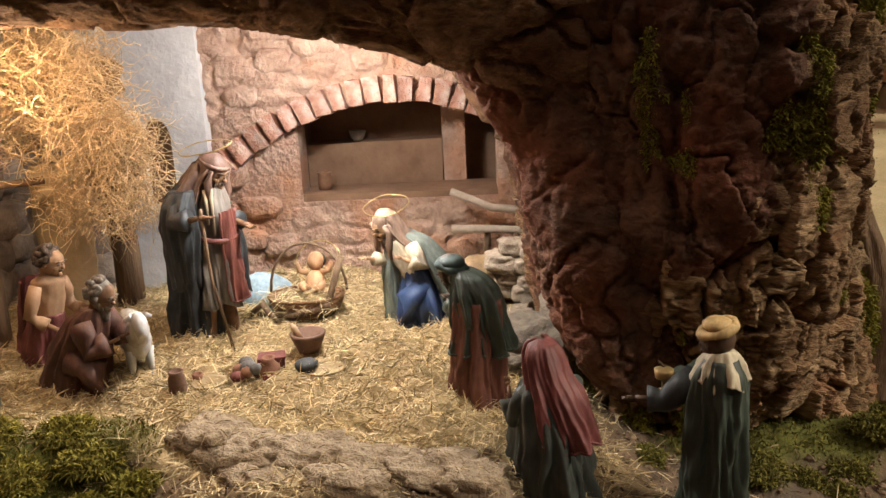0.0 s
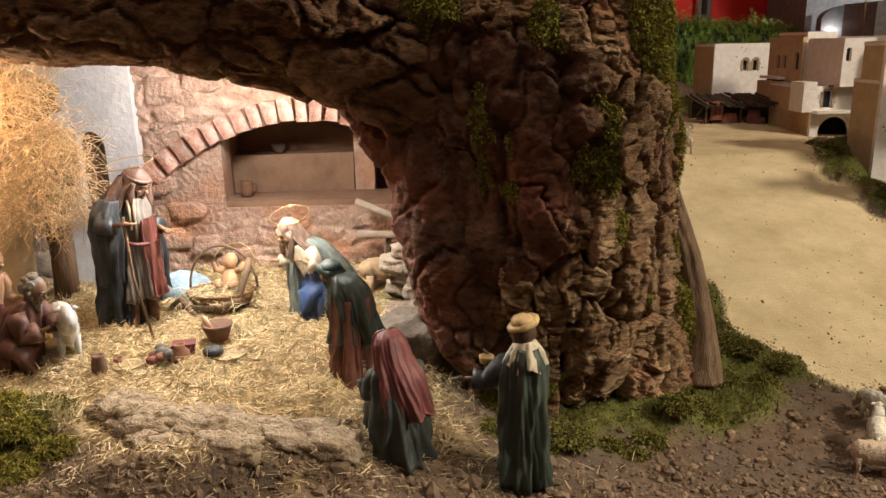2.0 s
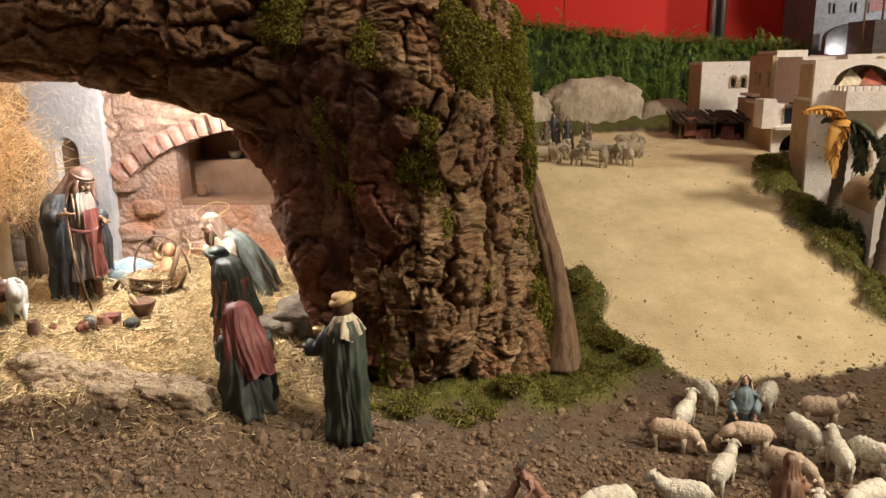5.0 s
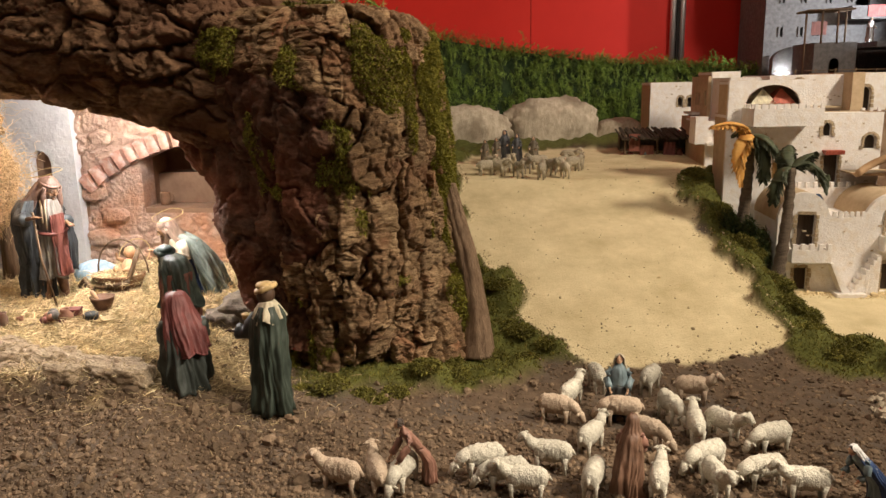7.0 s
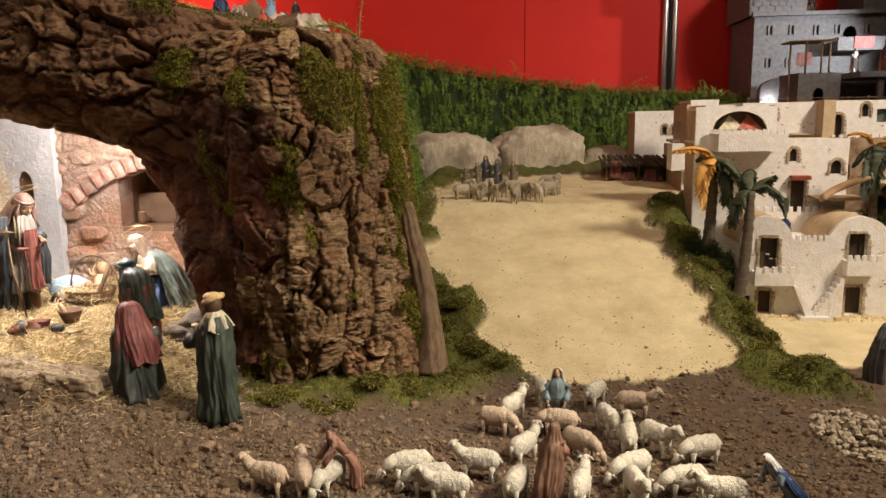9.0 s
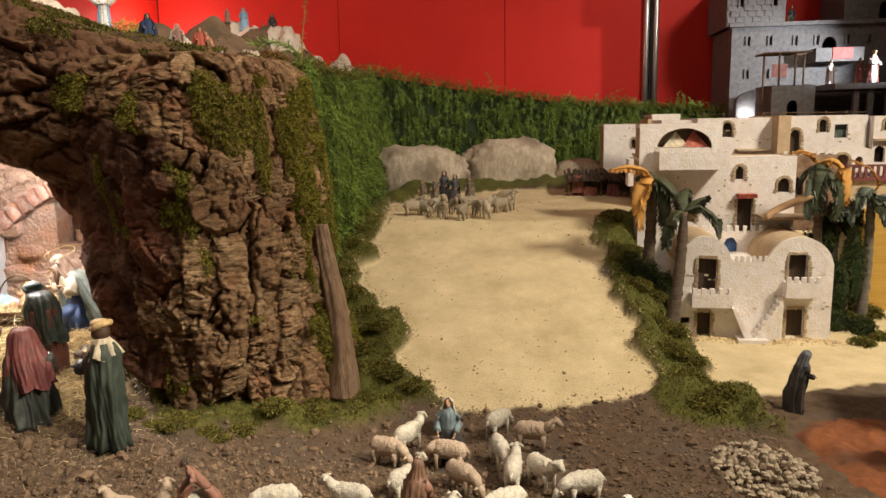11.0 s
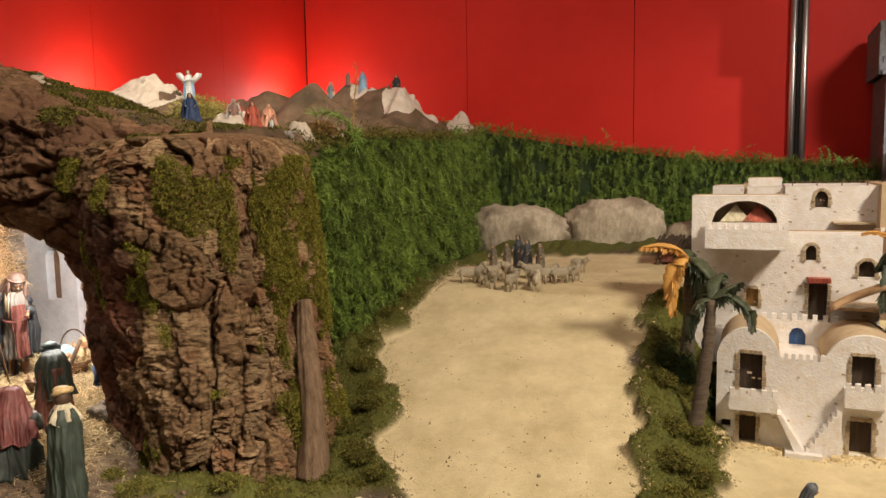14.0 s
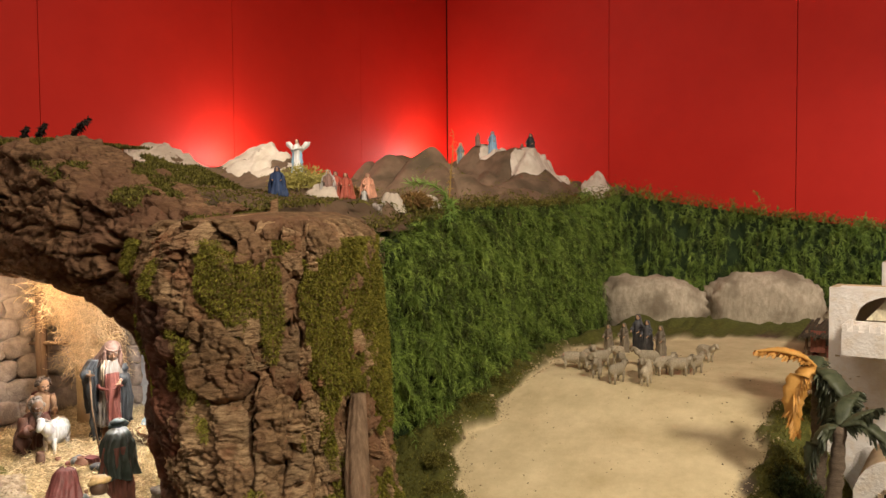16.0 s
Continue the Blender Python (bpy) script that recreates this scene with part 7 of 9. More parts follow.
def build_cover():
    p, rng = scatter(105000, 31, -1.05, 0.42, 0.9, 1.95, lambda x, y: chaff_mask(x, y) * 0.75 + 0.02)
    d = rng.normal(0, 1, p.shape) * np.array([1, 1, 0.40])
    g = Geo()
    g.blades(p + np.array([0, 0, 0.003]), d + np.array([0, 0, 0.08]), rng.uniform(0.008, 0.038, len(p)), rng.uniform(0.0009, 0.0024, len(p)), 0.05)
    tagged(part("straw_litter", g, STRAW, None, "golden straw scattered over the stable floor"), category="straw", kind="stuff")
    p, rng = scatter(9000, 32, -1.0, 0.75, 0.75, 1.25, lambda x, y: ease(-x, -0.75, 0.0) * 0.5 * ease(y, 0.75, 1.0))
    d = rng.normal(0, 1, p.shape) * np.array([1, 1, 0.2])
    g = Geo()
    g.blades(p + np.array([0, 0, 0.003]), d + np.array([0, 0, 0.06]), rng.uniform(0.01, 0.035, len(p)), 0.0018, 0.05)
    tagged(part("straw_litter", g, STRAW_DULL, None, "dull trodden straw on the earth"), category="straw", kind="stuff")
    p, rng = scatter(230000, 33, -0.95, 2.1, 0.75, 2.6, lambda x, y: moss_mask(x, y))
    g = Geo()
    g.blades(p, rng.normal(0, 0.55, p.shape) + np.array([0, 0, 1]), rng.uniform(0.005, 0.014, len(p)), 0.0021, 0.25)
    tagged(part("ground_moss", g, MOSS, None, "green moss tufts on the banks"), category="moss", kind="stuff")
    # clods of earth
    p, rng = scatter(62000, 34, -0.5, 2.3, 0.5, 1.5, lambda x, y: (1 - sand_mask(x, y)) * (1 - moss_mask(x, y)) * (1 - chaff_mask(x, y)) * (0.3 + 0.7 * ease(-y, -1.15, -0.85)) * ease(np.sqrt(((x - 2.21) / 0.20) ** 2 + ((y - 1.24) / 0.28) ** 2), 0.9, 1.1))
    g = Geo()
    np.random.seed(5)
    lumps(g, p, rng.gamma(1.25, 0.0018, len(p)) + 0.0010)
    tagged(part("earth_clods", g, CLOD, None, "crumbled brown clods of earth", smooth=False), category="earth", kind="stuff")
    p, rng = scatter(52000, 35, 0.6, 2.0, 1.36, 3.2, lambda x, y: np.maximum(0.014 * sand_mask(x, y) + 0.05 * sand_mask(x, y) * ease(-y, -1.75, -1.4), 0.6 * (sand_mask(x + 0.03, y + 0.02) - sand_mask(x - 0.03, y - 0.04)) ** 2))
    g = Geo()
    lumps(g, p, rng.gamma(1.5, 0.0008, len(p)) + 0.0007)
    tagged(part("sand_grit", g, surface("grit", (0.22, 0.16, 0.09), (0.60, 0.49, 0.30), 50, 0.9, 0, island=0.5), None, "dark grit lying on the sand", smooth=False), category="grit", kind="stuff")
    # bushes of moss along the bank
    for i, (x, y, s) in enumerate(((1.86, 1.45, 0.075), (1.92, 1.50, 0.06), (1.84, 1.58, 0.08), (1.80, 1.70, 0.075), (1.86, 1.72, 0.07), (1.78, 1.84, 0.07), (1.84, 1.90, 0.075), (1.74, 2.0, 0.065), (1.80, 2.08, 0.07), (1.72, 2.2, 0.06), (1.76, 2.35, 0.06),
                                   (1.70, 2.55, 0.06), (1.75, 2.75, 0.06), (2.50, 2.06, 0.06), (2.58, 2.12, 0.06), (2.66, 2.05, 0.05), (2.52, 2.25, 0.08), (2.60, 2.30, 0.09), (0.98, 1.50, 0.06), (0.90, 1.42, 0.07), (0.78, 1.36, 0.06), (0.86, 1.60, 0.07), (0.34, 1.20, 0.045), (0.42, 1.16, 0.05), (0.50, 1.13, 0.055), (0.58, 1.14, 0.05), (0.66, 1.17, 0.055), (0.73, 1.22, 0.055), (0.80, 1.28, 0.06), (0.46, 1.12, 0.035), (0.62, 1.12, 0.04), (1.0, 1.42, 0.05), (1.05, 1.46, 0.045), (0.94, 1.52, 0.06), (0.90, 1.70, 0.06), (0.84, 1.82, 0.06), (0.76, 1.92, 0.06), (0.70, 2.05, 0.06), (0.68, 2.25, 0.06), (0.66, 2.45, 0.06), (-0.52, 1.06, 0.07), (-0.62, 1.02, 0.075), (-0.70, 1.08, 0.08), (-0.58, 1.11, 0.06), (-0.78, 1.04, 0.08), (-0.50, 0.99, 0.06), (-0.66, 0.96, 0.07), (-0.45, 1.04, 0.05))):
        rng = np.random.RandomState(200 + i)
        q = rng.normal(size=(900, 3))
        q /= np.linalg.norm(q, axis=1, keepdims=True)
        q[:, 2] = np.abs(q[:, 2]) * 0.6
        c = np.array([x, y, gz(x, y) - 0.01])
        rad = s * (0.65 + 0.5 * fbm(q * 2.2 + i, 3, i))[:, None]
        g = Geo()
        k = np.repeat(np.arange(900), 3)
        short = 1.0 if x > 1.1 else 0.6 if x > 0 else 0.9
        g.blades(c + q[k] * rad[k] * rng.uniform(0.5, 0.85, (2700, 1)), q[k] + rng.normal(0, 0.9, (2700, 3)) + np.array([0, 0, 0.3]), short * rng.uniform(0.006, 0.016, 2700), 0.0026, 0.25)
        g.ball(c, (s * 0.5, s * 0.5, s * 0.34), 0, 12, rough=0.1)
        ob = part("moss_bush", g, [MOSS if x > 0 else MOSS_BRIGHT], None, "low clump of dark green moss on the bank" if x > 0 else "bushy clump of olive-green moss before the straw")
        tagged(ob, category="moss", group="moss clumps")
    # the ridge of rounded earth before the straw
    ridge = thing("earth_ridge", "ridge of rounded grey-brown earth before the straw", "earth", at=(-0.16, 1.07, 0.86))
    loam = surface("loam", (0.23, 0.175, 0.12), (0.45, 0.36, 0.25), 50, 0.95, 0.8, tint=(0.26, 0.19, 0.12), tint_scale=16, dist=0.006)
    chaff = Geo()
    for i, (x, y, rx, ry, rz) in enumerate(((-0.30, 1.10, 0.09, 0.05, 0.045), (-0.20, 1.075, 0.10, 0.045, 0.05), (-0.10, 1.05, 0.08, 0.045, 0.045), (-0.01, 1.03, 0.07, 0.045, 0.04), (-0.36, 1.13, 0.06, 0.05, 0.035), (-0.25, 1.03, 0.08, 0.04, 0.035), (-0.13, 1.0, 0.07, 0.035, 0.03), (0.05, 1.00, 0.05, 0.035, 0.03))):
        g = Geo()
        rough_stone(g, (0, 0, 0), (rx, ry, rz * 0.85), 40 + i, 56)
        v = np.array(g.v)
        g.v = list(map(tuple, (v * (1 + 0.55 * (fbm(v * 70 + i, 3, i) - 0.5))[:, None]).tolist()))
        np.random.seed(60 + i)
        up = np.array(g.v)
        up = up[(up[:, 2] > 0.25 * rz)][::9]
        turn = pose(x + 0.16, y - 1.07, gz(x, y) - 0.865, 0, 0, -16 + 9 * math.sin(i))
        up = np.array([tuple(turn @ Vector(e)) for e in up.tolist()])
        chaff.blades(up + np.array([0, 0, 0.002]), np.random.normal(0, 1, up.shape) * np.array([1, 1, 0.25]), np.random.uniform(0.008, 0.026, len(up)), 0.0014, 0.1)
        part("lump", g, loam, ridge, at=turn)
    tagged(part("chaff", chaff, STRAW_DULL, ridge, "straw bits on the ridge"), kind="stuff")
    # the heap of pebbles
    rng = np.random.RandomState(9)
    heap = thing("pebble_heap", "heap of beige pebbles on the earth", "pebbles", at=(1.92, 1.12, 0.79))
    for i in range(300):
        a, r = rng.uniform(0, 2 * math.pi), math.sqrt(rng.rand())
        x, y = 1.93 + 0.115 * r * math.cos(a), 1.12 + 0.15 * r * math.sin(a)
        g = Geo()
        lumps(g, [np.array([0, 0, 0])], [rng.uniform(0.005, 0.0095)])
        part("pebble", g, PEBBLE, heap, smooth=False, at=pose(x - 1.92, y - 1.12, gz(x, y) - 0.79 + 0.032 * (1 - r * r) * rng.rand() + 0.004))
    g = Geo()
    v, t = np.meshgrid(np.linspace(0, 1, 60), np.linspace(0, 2 * np.pi, 48, endpoint=False), indexing="ij")
    knot = [0, 0.25, 0.45, 0.62, 0.8, 1]
    x, y, z, r = (np.interp(v, knot, k) for k in ([0.856, 0.852, 0.838, 0.822, 0.796, 0.776], [1.43, 1.45, 1.468, 1.48, 1.51, 1.54], [0.83, 0.95, 1.05, 1.13, 1.22, 1.31], [0.050, 0.036, 0.032, 0.029, 0.025, 0.017]))
    q = np.stack([np.cos(t) * 1.6, np.sin(t) * 1.6, z * 7], -1)
    r = r * (0.82 + 0.36 * fbm(q, 3, 12)) + 0.0016 * np.sin(9 * t + 14 * z + 3 * np.sin(9 * z)) * np.abs(np.sin(2 * t + 5 * z)) - 0.006 * (fbm(q * np.array([6, 6, 0.8]), 3, 14) - 0.5)
    g.loft(np.stack([x + r * np.cos(t), y + r * np.sin(t), z + 0 * t], -1).tolist())
    tagged(part("leaning_log", g, surface("grey_log", (0.13, 0.080, 0.047), (0.32, 0.215, 0.135), 30, 0.8, 0.7, stretch=(3, 3, 0.4), dist=0.006), None, "bowed bare brown root leaning against the trunk"), category="log")


build_cover()


def build_hill_plants():
    def hz(x, y):
        return float(hill_z(np.array(x), np.array(y)))
    rng = np.random.RandomState(41)
    for x, y, s, dark, label in ((-0.21, 2.28, 0.145, surface("lichen", (0.22, 0.20, 0.04), (0.44, 0.38, 0.11), 30, 0.8, 0, island=0.4), "dry yellow-green lichen bush below the angel"), (-0.03, 2.40, 0.06, surface("rust_lichen", (0.22, 0.13, 0.04), (0.36, 0.22, 0.08), 30, 0.8, 0, island=0.4), "dry rusty bush on the hill"),
                                 (0.36, 2.32, 0.07, surface("rust_lichen", (0.22, 0.13, 0.04), (0.36, 0.22, 0.08)), "dry rusty bush at the hill's edge")):
        q = rng.normal(size=(900, 3))
        q /= np.linalg.norm(q, axis=1, keepdims=True)
        q[:, 2] = np.abs(q[:, 2]) * 0.7
        c = np.array([x, y, hz(x, y) - 0.01])
        g = Geo()
        k = np.repeat(np.arange(900), 3)
        g.blades(c + q[k] * s * rng.uniform(0.3, 1.0, (2700, 1)), q[k] + rng.normal(0, 0.6, (2700, 3)), rng.uniform(0.010, 0.026, 2700), 0.0035, 0.1)
        tagged(part("dry_bush", g, dark, None, label), category="bush", group="hill bushes")

    def sprig(name, label, pts, mat, needle, n, width=0.004):
        v = [Vector(p) for p in pts]
        fine = [v[int(k)].lerp(v[min(int(k) + 1, len(v) - 1)], k - int(k)) for k in np.linspace(0, len(v) - 1, n)]
        g = Geo()
        g.tube(fine, [width * (1.1 - 0.8 * i / n) for i in range(n)], 5)
        np.random.seed(len(label))
        q = np.repeat(np.array([tuple(p) for p in fine[2:]]), 7, 0)
        g.blades(q, np.random.normal(0, 0.8, q.shape) + np.array(v[-1] - v[0]) / (v[-1] - v[0]).length * 0.8, needle, width * 0.8, 0.15)
        tagged(part(name, g, mat, None, label), category="sprig", group="hill sprigs")
    lime = surface("lime_fern", (0.16, 0.28, 0.05), (0.30, 0.44, 0.10), 20, 0.7, 0, island=0.3)
    sprig("green_sprig", "bright green fern sprig hanging at the hill's edge", [(0.46, 2.42, 1.80), (0.45, 2.40, 1.885), (0.38, 2.39, 1.925), (0.262, 2.42, 1.925)], lime, 0.045, 22)
    sprig("green_sprig", "bright green fern sprig at the hedge top", [(0.47, 2.44, 1.78), (0.485, 2.40, 1.85), (0.50, 2.37, 1.83), (0.51, 2.35, 1.78)], lime, 0.045, 20)
    sprig("dry_twig", "thin dry yellow twig standing on the hill", [(0.455, 2.42, 1.84), (0.462, 2.42, 1.94), (0.480, 2.41, 2.03), (0.484, 2.41, 2.116)], surface("yellow_twig", (0.34, 0.22, 0.06), (0.52, 0.36, 0.12), 30, 0.8, 0), 0.02, 16, 0.003)
    for x, y, zz, dx in ((2.18, 4.96, 1.60, -0.05), (2.25, 4.97, 1.60, 0.04), (2.33, 4.97, 1.60, -0.03), (2.40, 4.96, 1.60, 0.05), (2.29, 4.94, 1.60, 0.07)):
        sprig("green_sprig", "light green leafy sprig behind the far house roofs", [(x, y, zz), (x + 0.3 * dx, y, zz + 0.05), (x + dx, y - 0.02, zz + 0.085)], lime, 0.035, 14)
    black = surface("dark_cone", (0.02, 0.018, 0.014), (0.06, 0.05, 0.04), 40, 0.9, 0.3)
    for x, y, dx, L in ((-0.56, 1.46, 0.13, 0.12), (-0.76, 1.44, 0.06, 0.08), (-0.90, 1.45, 0.04, 0.05)):
        zt = 2.085
        sprig("dark_sprig", "dark dry conifer twig lying on the overhang", [(x - 0.02, y, zt - 0.02), (x + dx * 0.5, y, zt + 0.03), (x + dx, y, zt + 0.055)], black, 0.022, 14, 0.012)


build_hill_plants()


# ---- the village ----
def arched(cx, half, spring, rise):
    return lambda x: spring + rise * math.sqrt(max(0.0, 1 - ((x - cx) / (half * 1.001)) ** 2))


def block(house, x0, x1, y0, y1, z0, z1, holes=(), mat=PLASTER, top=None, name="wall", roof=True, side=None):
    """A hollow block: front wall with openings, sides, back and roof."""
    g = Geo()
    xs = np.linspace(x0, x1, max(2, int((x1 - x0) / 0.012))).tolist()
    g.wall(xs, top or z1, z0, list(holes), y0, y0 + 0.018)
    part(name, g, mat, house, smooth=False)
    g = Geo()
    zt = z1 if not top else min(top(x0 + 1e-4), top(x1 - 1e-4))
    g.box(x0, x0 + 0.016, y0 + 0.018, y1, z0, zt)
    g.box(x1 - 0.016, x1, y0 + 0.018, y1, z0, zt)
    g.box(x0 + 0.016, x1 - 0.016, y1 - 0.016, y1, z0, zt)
    # side: tan flanks of white houses carry their shade as colour
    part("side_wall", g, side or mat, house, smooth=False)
    if roof:
        g = Geo()
        g.box(x0 - 0.002, x1 + 0.002, y0 + 0.018, y1 + 0.002, z1 - 0.014, z1 - 0.003)
        part("roof", g, mat, house, smooth=False)


def merlons(parent, x0, x1, y, z, n, w=0.014, h=0.021):
    g = Geo()
    g.box(-w / 2, w / 2, 0, 0.012, 0, h, 0, 0.0012)
    first = None
    for i in range(n):
        at = Matrix.Translation((x0 + (x1 - x0) * i / max(1, n - 1), y, z))
        if first is None:
            first = part("merlon", g, PLASTER, parent, smooth=False, at=at)
        else:
            ob = new("merlon", first.data)
            ob.parent, ob.matrix_basis = parent, at


def quoins(parent, x0, x1, z0, z1, y, arch=False, seed=0):
    """Rough stones round an opening."""
    rnd = random.Random(seed)
    n = max(3, int((z1 - z0) / 0.016))
    for s, x in ((-1, x0), (1, x1)):
        for i in range(n):
            g = Geo()
            w = rnd.uniform(0.007, 0.014)
            a, b = (x - w, x) if s < 0 else (x, x + w)
            g.box(a, b, y - 0.005, y + 0.006, z0 + (z1 - z0) * i / n, z0 + (z1 - z0) * (i + 0.88) / n, 0, 0.0012)
            part("quoin", g, TRIM, parent, smooth=False)
    m = 5
    for i in range(m):
        t0, t1 = math.pi * i / m, math.pi * (i + 0.9) / m
        g = Geo()
        if arch:
            cx, r, rise = (x0 + x1) / 2, (x1 - x0) / 2, (x1 - x0) / 2
            p = [(cx - rr * math.cos(t), yy, z1 + (rise + rr - r) * math.sin(t)) for yy in (y - 0.005, y + 0.006) for rr, t in ((r, t0), (r + 0.010, t0), (r + 0.010, t1), (r, t1))]
            g.add(p, [(0, 1, 2, 3), (7, 6, 5, 4), (0, 4, 5, 1), (1, 5, 6, 2), (2, 6, 7, 3), (3, 7, 4, 0)])
        else:
            g.box(x0 + (x1 - x0) * i / m, x0 + (x1 - x0) * (i + 0.9) / m, y - 0.005, y + 0.006, z1, z1 + rnd.uniform(0.008, 0.012), 0, 0.0012)
        part("quoin", g, TRIM, parent, smooth=False)


def leaf_door(house, x0, x1, z0, z1, y, mat=None):
    g = Geo()
    g.box(x0, x1, y + 0.026, y + 0.032, z0, z1)
    part("door", g, mat or surface("dark_door", (0.05, 0.035, 0.025), (0.10, 0.07, 0.05), 40, 0.8, 0.3, stretch=(3, 1, 0.4)), house, smooth=False)


def chips(house, x0, x1, z0, z1, y, n, seed):
    """Bare stones showing through the plaster."""
    rnd = random.Random(seed)
    for i in range(n):
        g = Geo()
        x, z = rnd.uniform(x0, x1), rnd.uniform(z0, z1)
        g.box(-rnd.uniform(0.002, 0.007), rnd.uniform(0.002, 0.007), -0.002, 0.004, 0, rnd.uniform(0.002, 0.006), 0, 0.001)
        part("bare_stone", g, TRIM, house, smooth=False, at=Matrix.Translation((x, y, z)))


def build_front_house():
    h = thing("vaulted_house", "white plaster house with two barrel vaults and outside stairs", "house", at=(0, 0, 0))
    y = 2.10

    def top(x):
        z = 1.103
        if abs(x - 1.985) < 0.09:
            z = max(z if x > 2.06 else 0, 1.09 + 0.103 * math.sqrt(1 - ((x - 1.985) / 0.09) ** 2))
        if x < 1.90 or abs(x - 2.30) < 0.112:
            u = min(1, abs(x - 2.30) / 0.112)
            z = max(z if x < 2.2 else 0, 1.08 + 0.110 * math.sqrt(1 - u * u))
        return z
    holes = [(1.907, 1.940, 0.878, 0.902), (1.964, 2.012, 0.82, 0.922), (1.962, 2.026, 1.0, 1.115), (2.264, 2.322, 0.835, 0.938), (2.263, 2.324, 1.035, 1.130)]
    block(h, 1.897, 2.411, y, 2.36, 0.79, 1.09, holes, top=top, roof=False)
    for cx, r, rise, z0 in ((1.985, 0.09, 0.103, 1.09), (2.30, 0.112, 0.110, 1.08)):
        rows = []
        for yy in (y + 0.018, 2.22, 2.36):
            rows.append([(cx + r * math.cos(t), yy, z0 + rise * math.sin(t)) for t in np.linspace(0, math.pi, 22)])
        g = Geo()
        g.loft(rows, 0, closed=False)
        g.loft([[(cx + (p[0] - cx) * 0.9, p[1], p[2] - 0.01) for p in row] for row in rows], 0, closed=False)
        part("barrel_vault", g, TAN, h, "beige barrel vault roof")
    g = Geo()
    g.box(2.06, 2.20, y + 0.018, 2.36, 1.08, 1.095)
    part("terrace", g, PLASTER, h, smooth=False)
    merlons(h, 2.090, 2.188, y, 1.103, 6, 0.011, 0.020)
    for i, (a, b, c, d) in enumerate(holes):
        if i:
            quoins(h, a, b, c, d, y, False, i)
        leaf_door(h, a - 0.004, b + 0.004, c, d + 0.004, y)
    for x0, x1, z0, z1, n in ((1.936, 2.070, 0.950, 0.996, 5), (2.245, 2.358, 0.988, 1.039, 5)):
        g = Geo()
        g.box(x0, x1, y - 0.05, y, z0, z0 + 0.010)
        g.box(x0, x1, y - 0.05, y - 0.040, z0 + 0.010, z1)
        g.box(x0, x0 + 0.010, y - 0.040, y, z0 + 0.010, z1)
        g.box(x1 - 0.010, x1, y - 0.040, y, z0 + 0.010, z1)
        b = part("balcony", g, PLASTER, h, "white balcony with small battlements", smooth=False)
        merlons(b, x0 + 0.008, x1 - 0.008, y - 0.05, z1, n)
    for i in range(8):
        g = Geo()
        g.box(2.150 + 0.011 * i, 2.163 + 0.011 * i, y - 0.045, y, 0.80, 0.853 + 0.0175 * i, 0, 0.0015)
        part("step", g, PLASTER, h, smooth=False)
    g = Geo()
    g.add([(2.07, y - 0.05, 0.948), (2.08, y - 0.05, 0.948), (2.15, y - 0.05, 0.835), (2.12, y - 0.05, 0.835), (2.07, y, 0.948), (2.08, y, 0.948), (2.15, y, 0.835), (2.12, y, 0.835)],
          [(0, 3, 2, 1), (4, 5, 6, 7), (0, 4, 7, 3), (1, 2, 6, 5), (0, 1, 5, 4), (3, 7, 6, 2)])
    g.box(2.09, 2.19, y - 0.07, y, 0.80, 0.843, 0, 0.003)
    part("buttress", g, PLASTER, h, smooth=False)
    chips(h, 1.91, 2.40, 0.82, 1.09, y, 34, 3)
    g = Geo()
    g.wall(np.linspace(1.93, 2.34, 30).tolist(), 1.172, 1.0, [(2.105, 2.155, 1.09, arched(2.13, 0.025, 1.125, 0.025))], 2.362, 2.376)
    part("terrace_wall", g, PLASTER, h, smooth=False)
    g = Geo()
    g.box(2.10, 2.16, 2.377, 2.383, 1.085, 1.155)
    part("shutter", g, paint("azure", (0.06, 0.14, 0.34)), h, "blue arched shutter", smooth=False)
    merlons(h, 1.938, 2.332, 2.362, 1.172, 14)


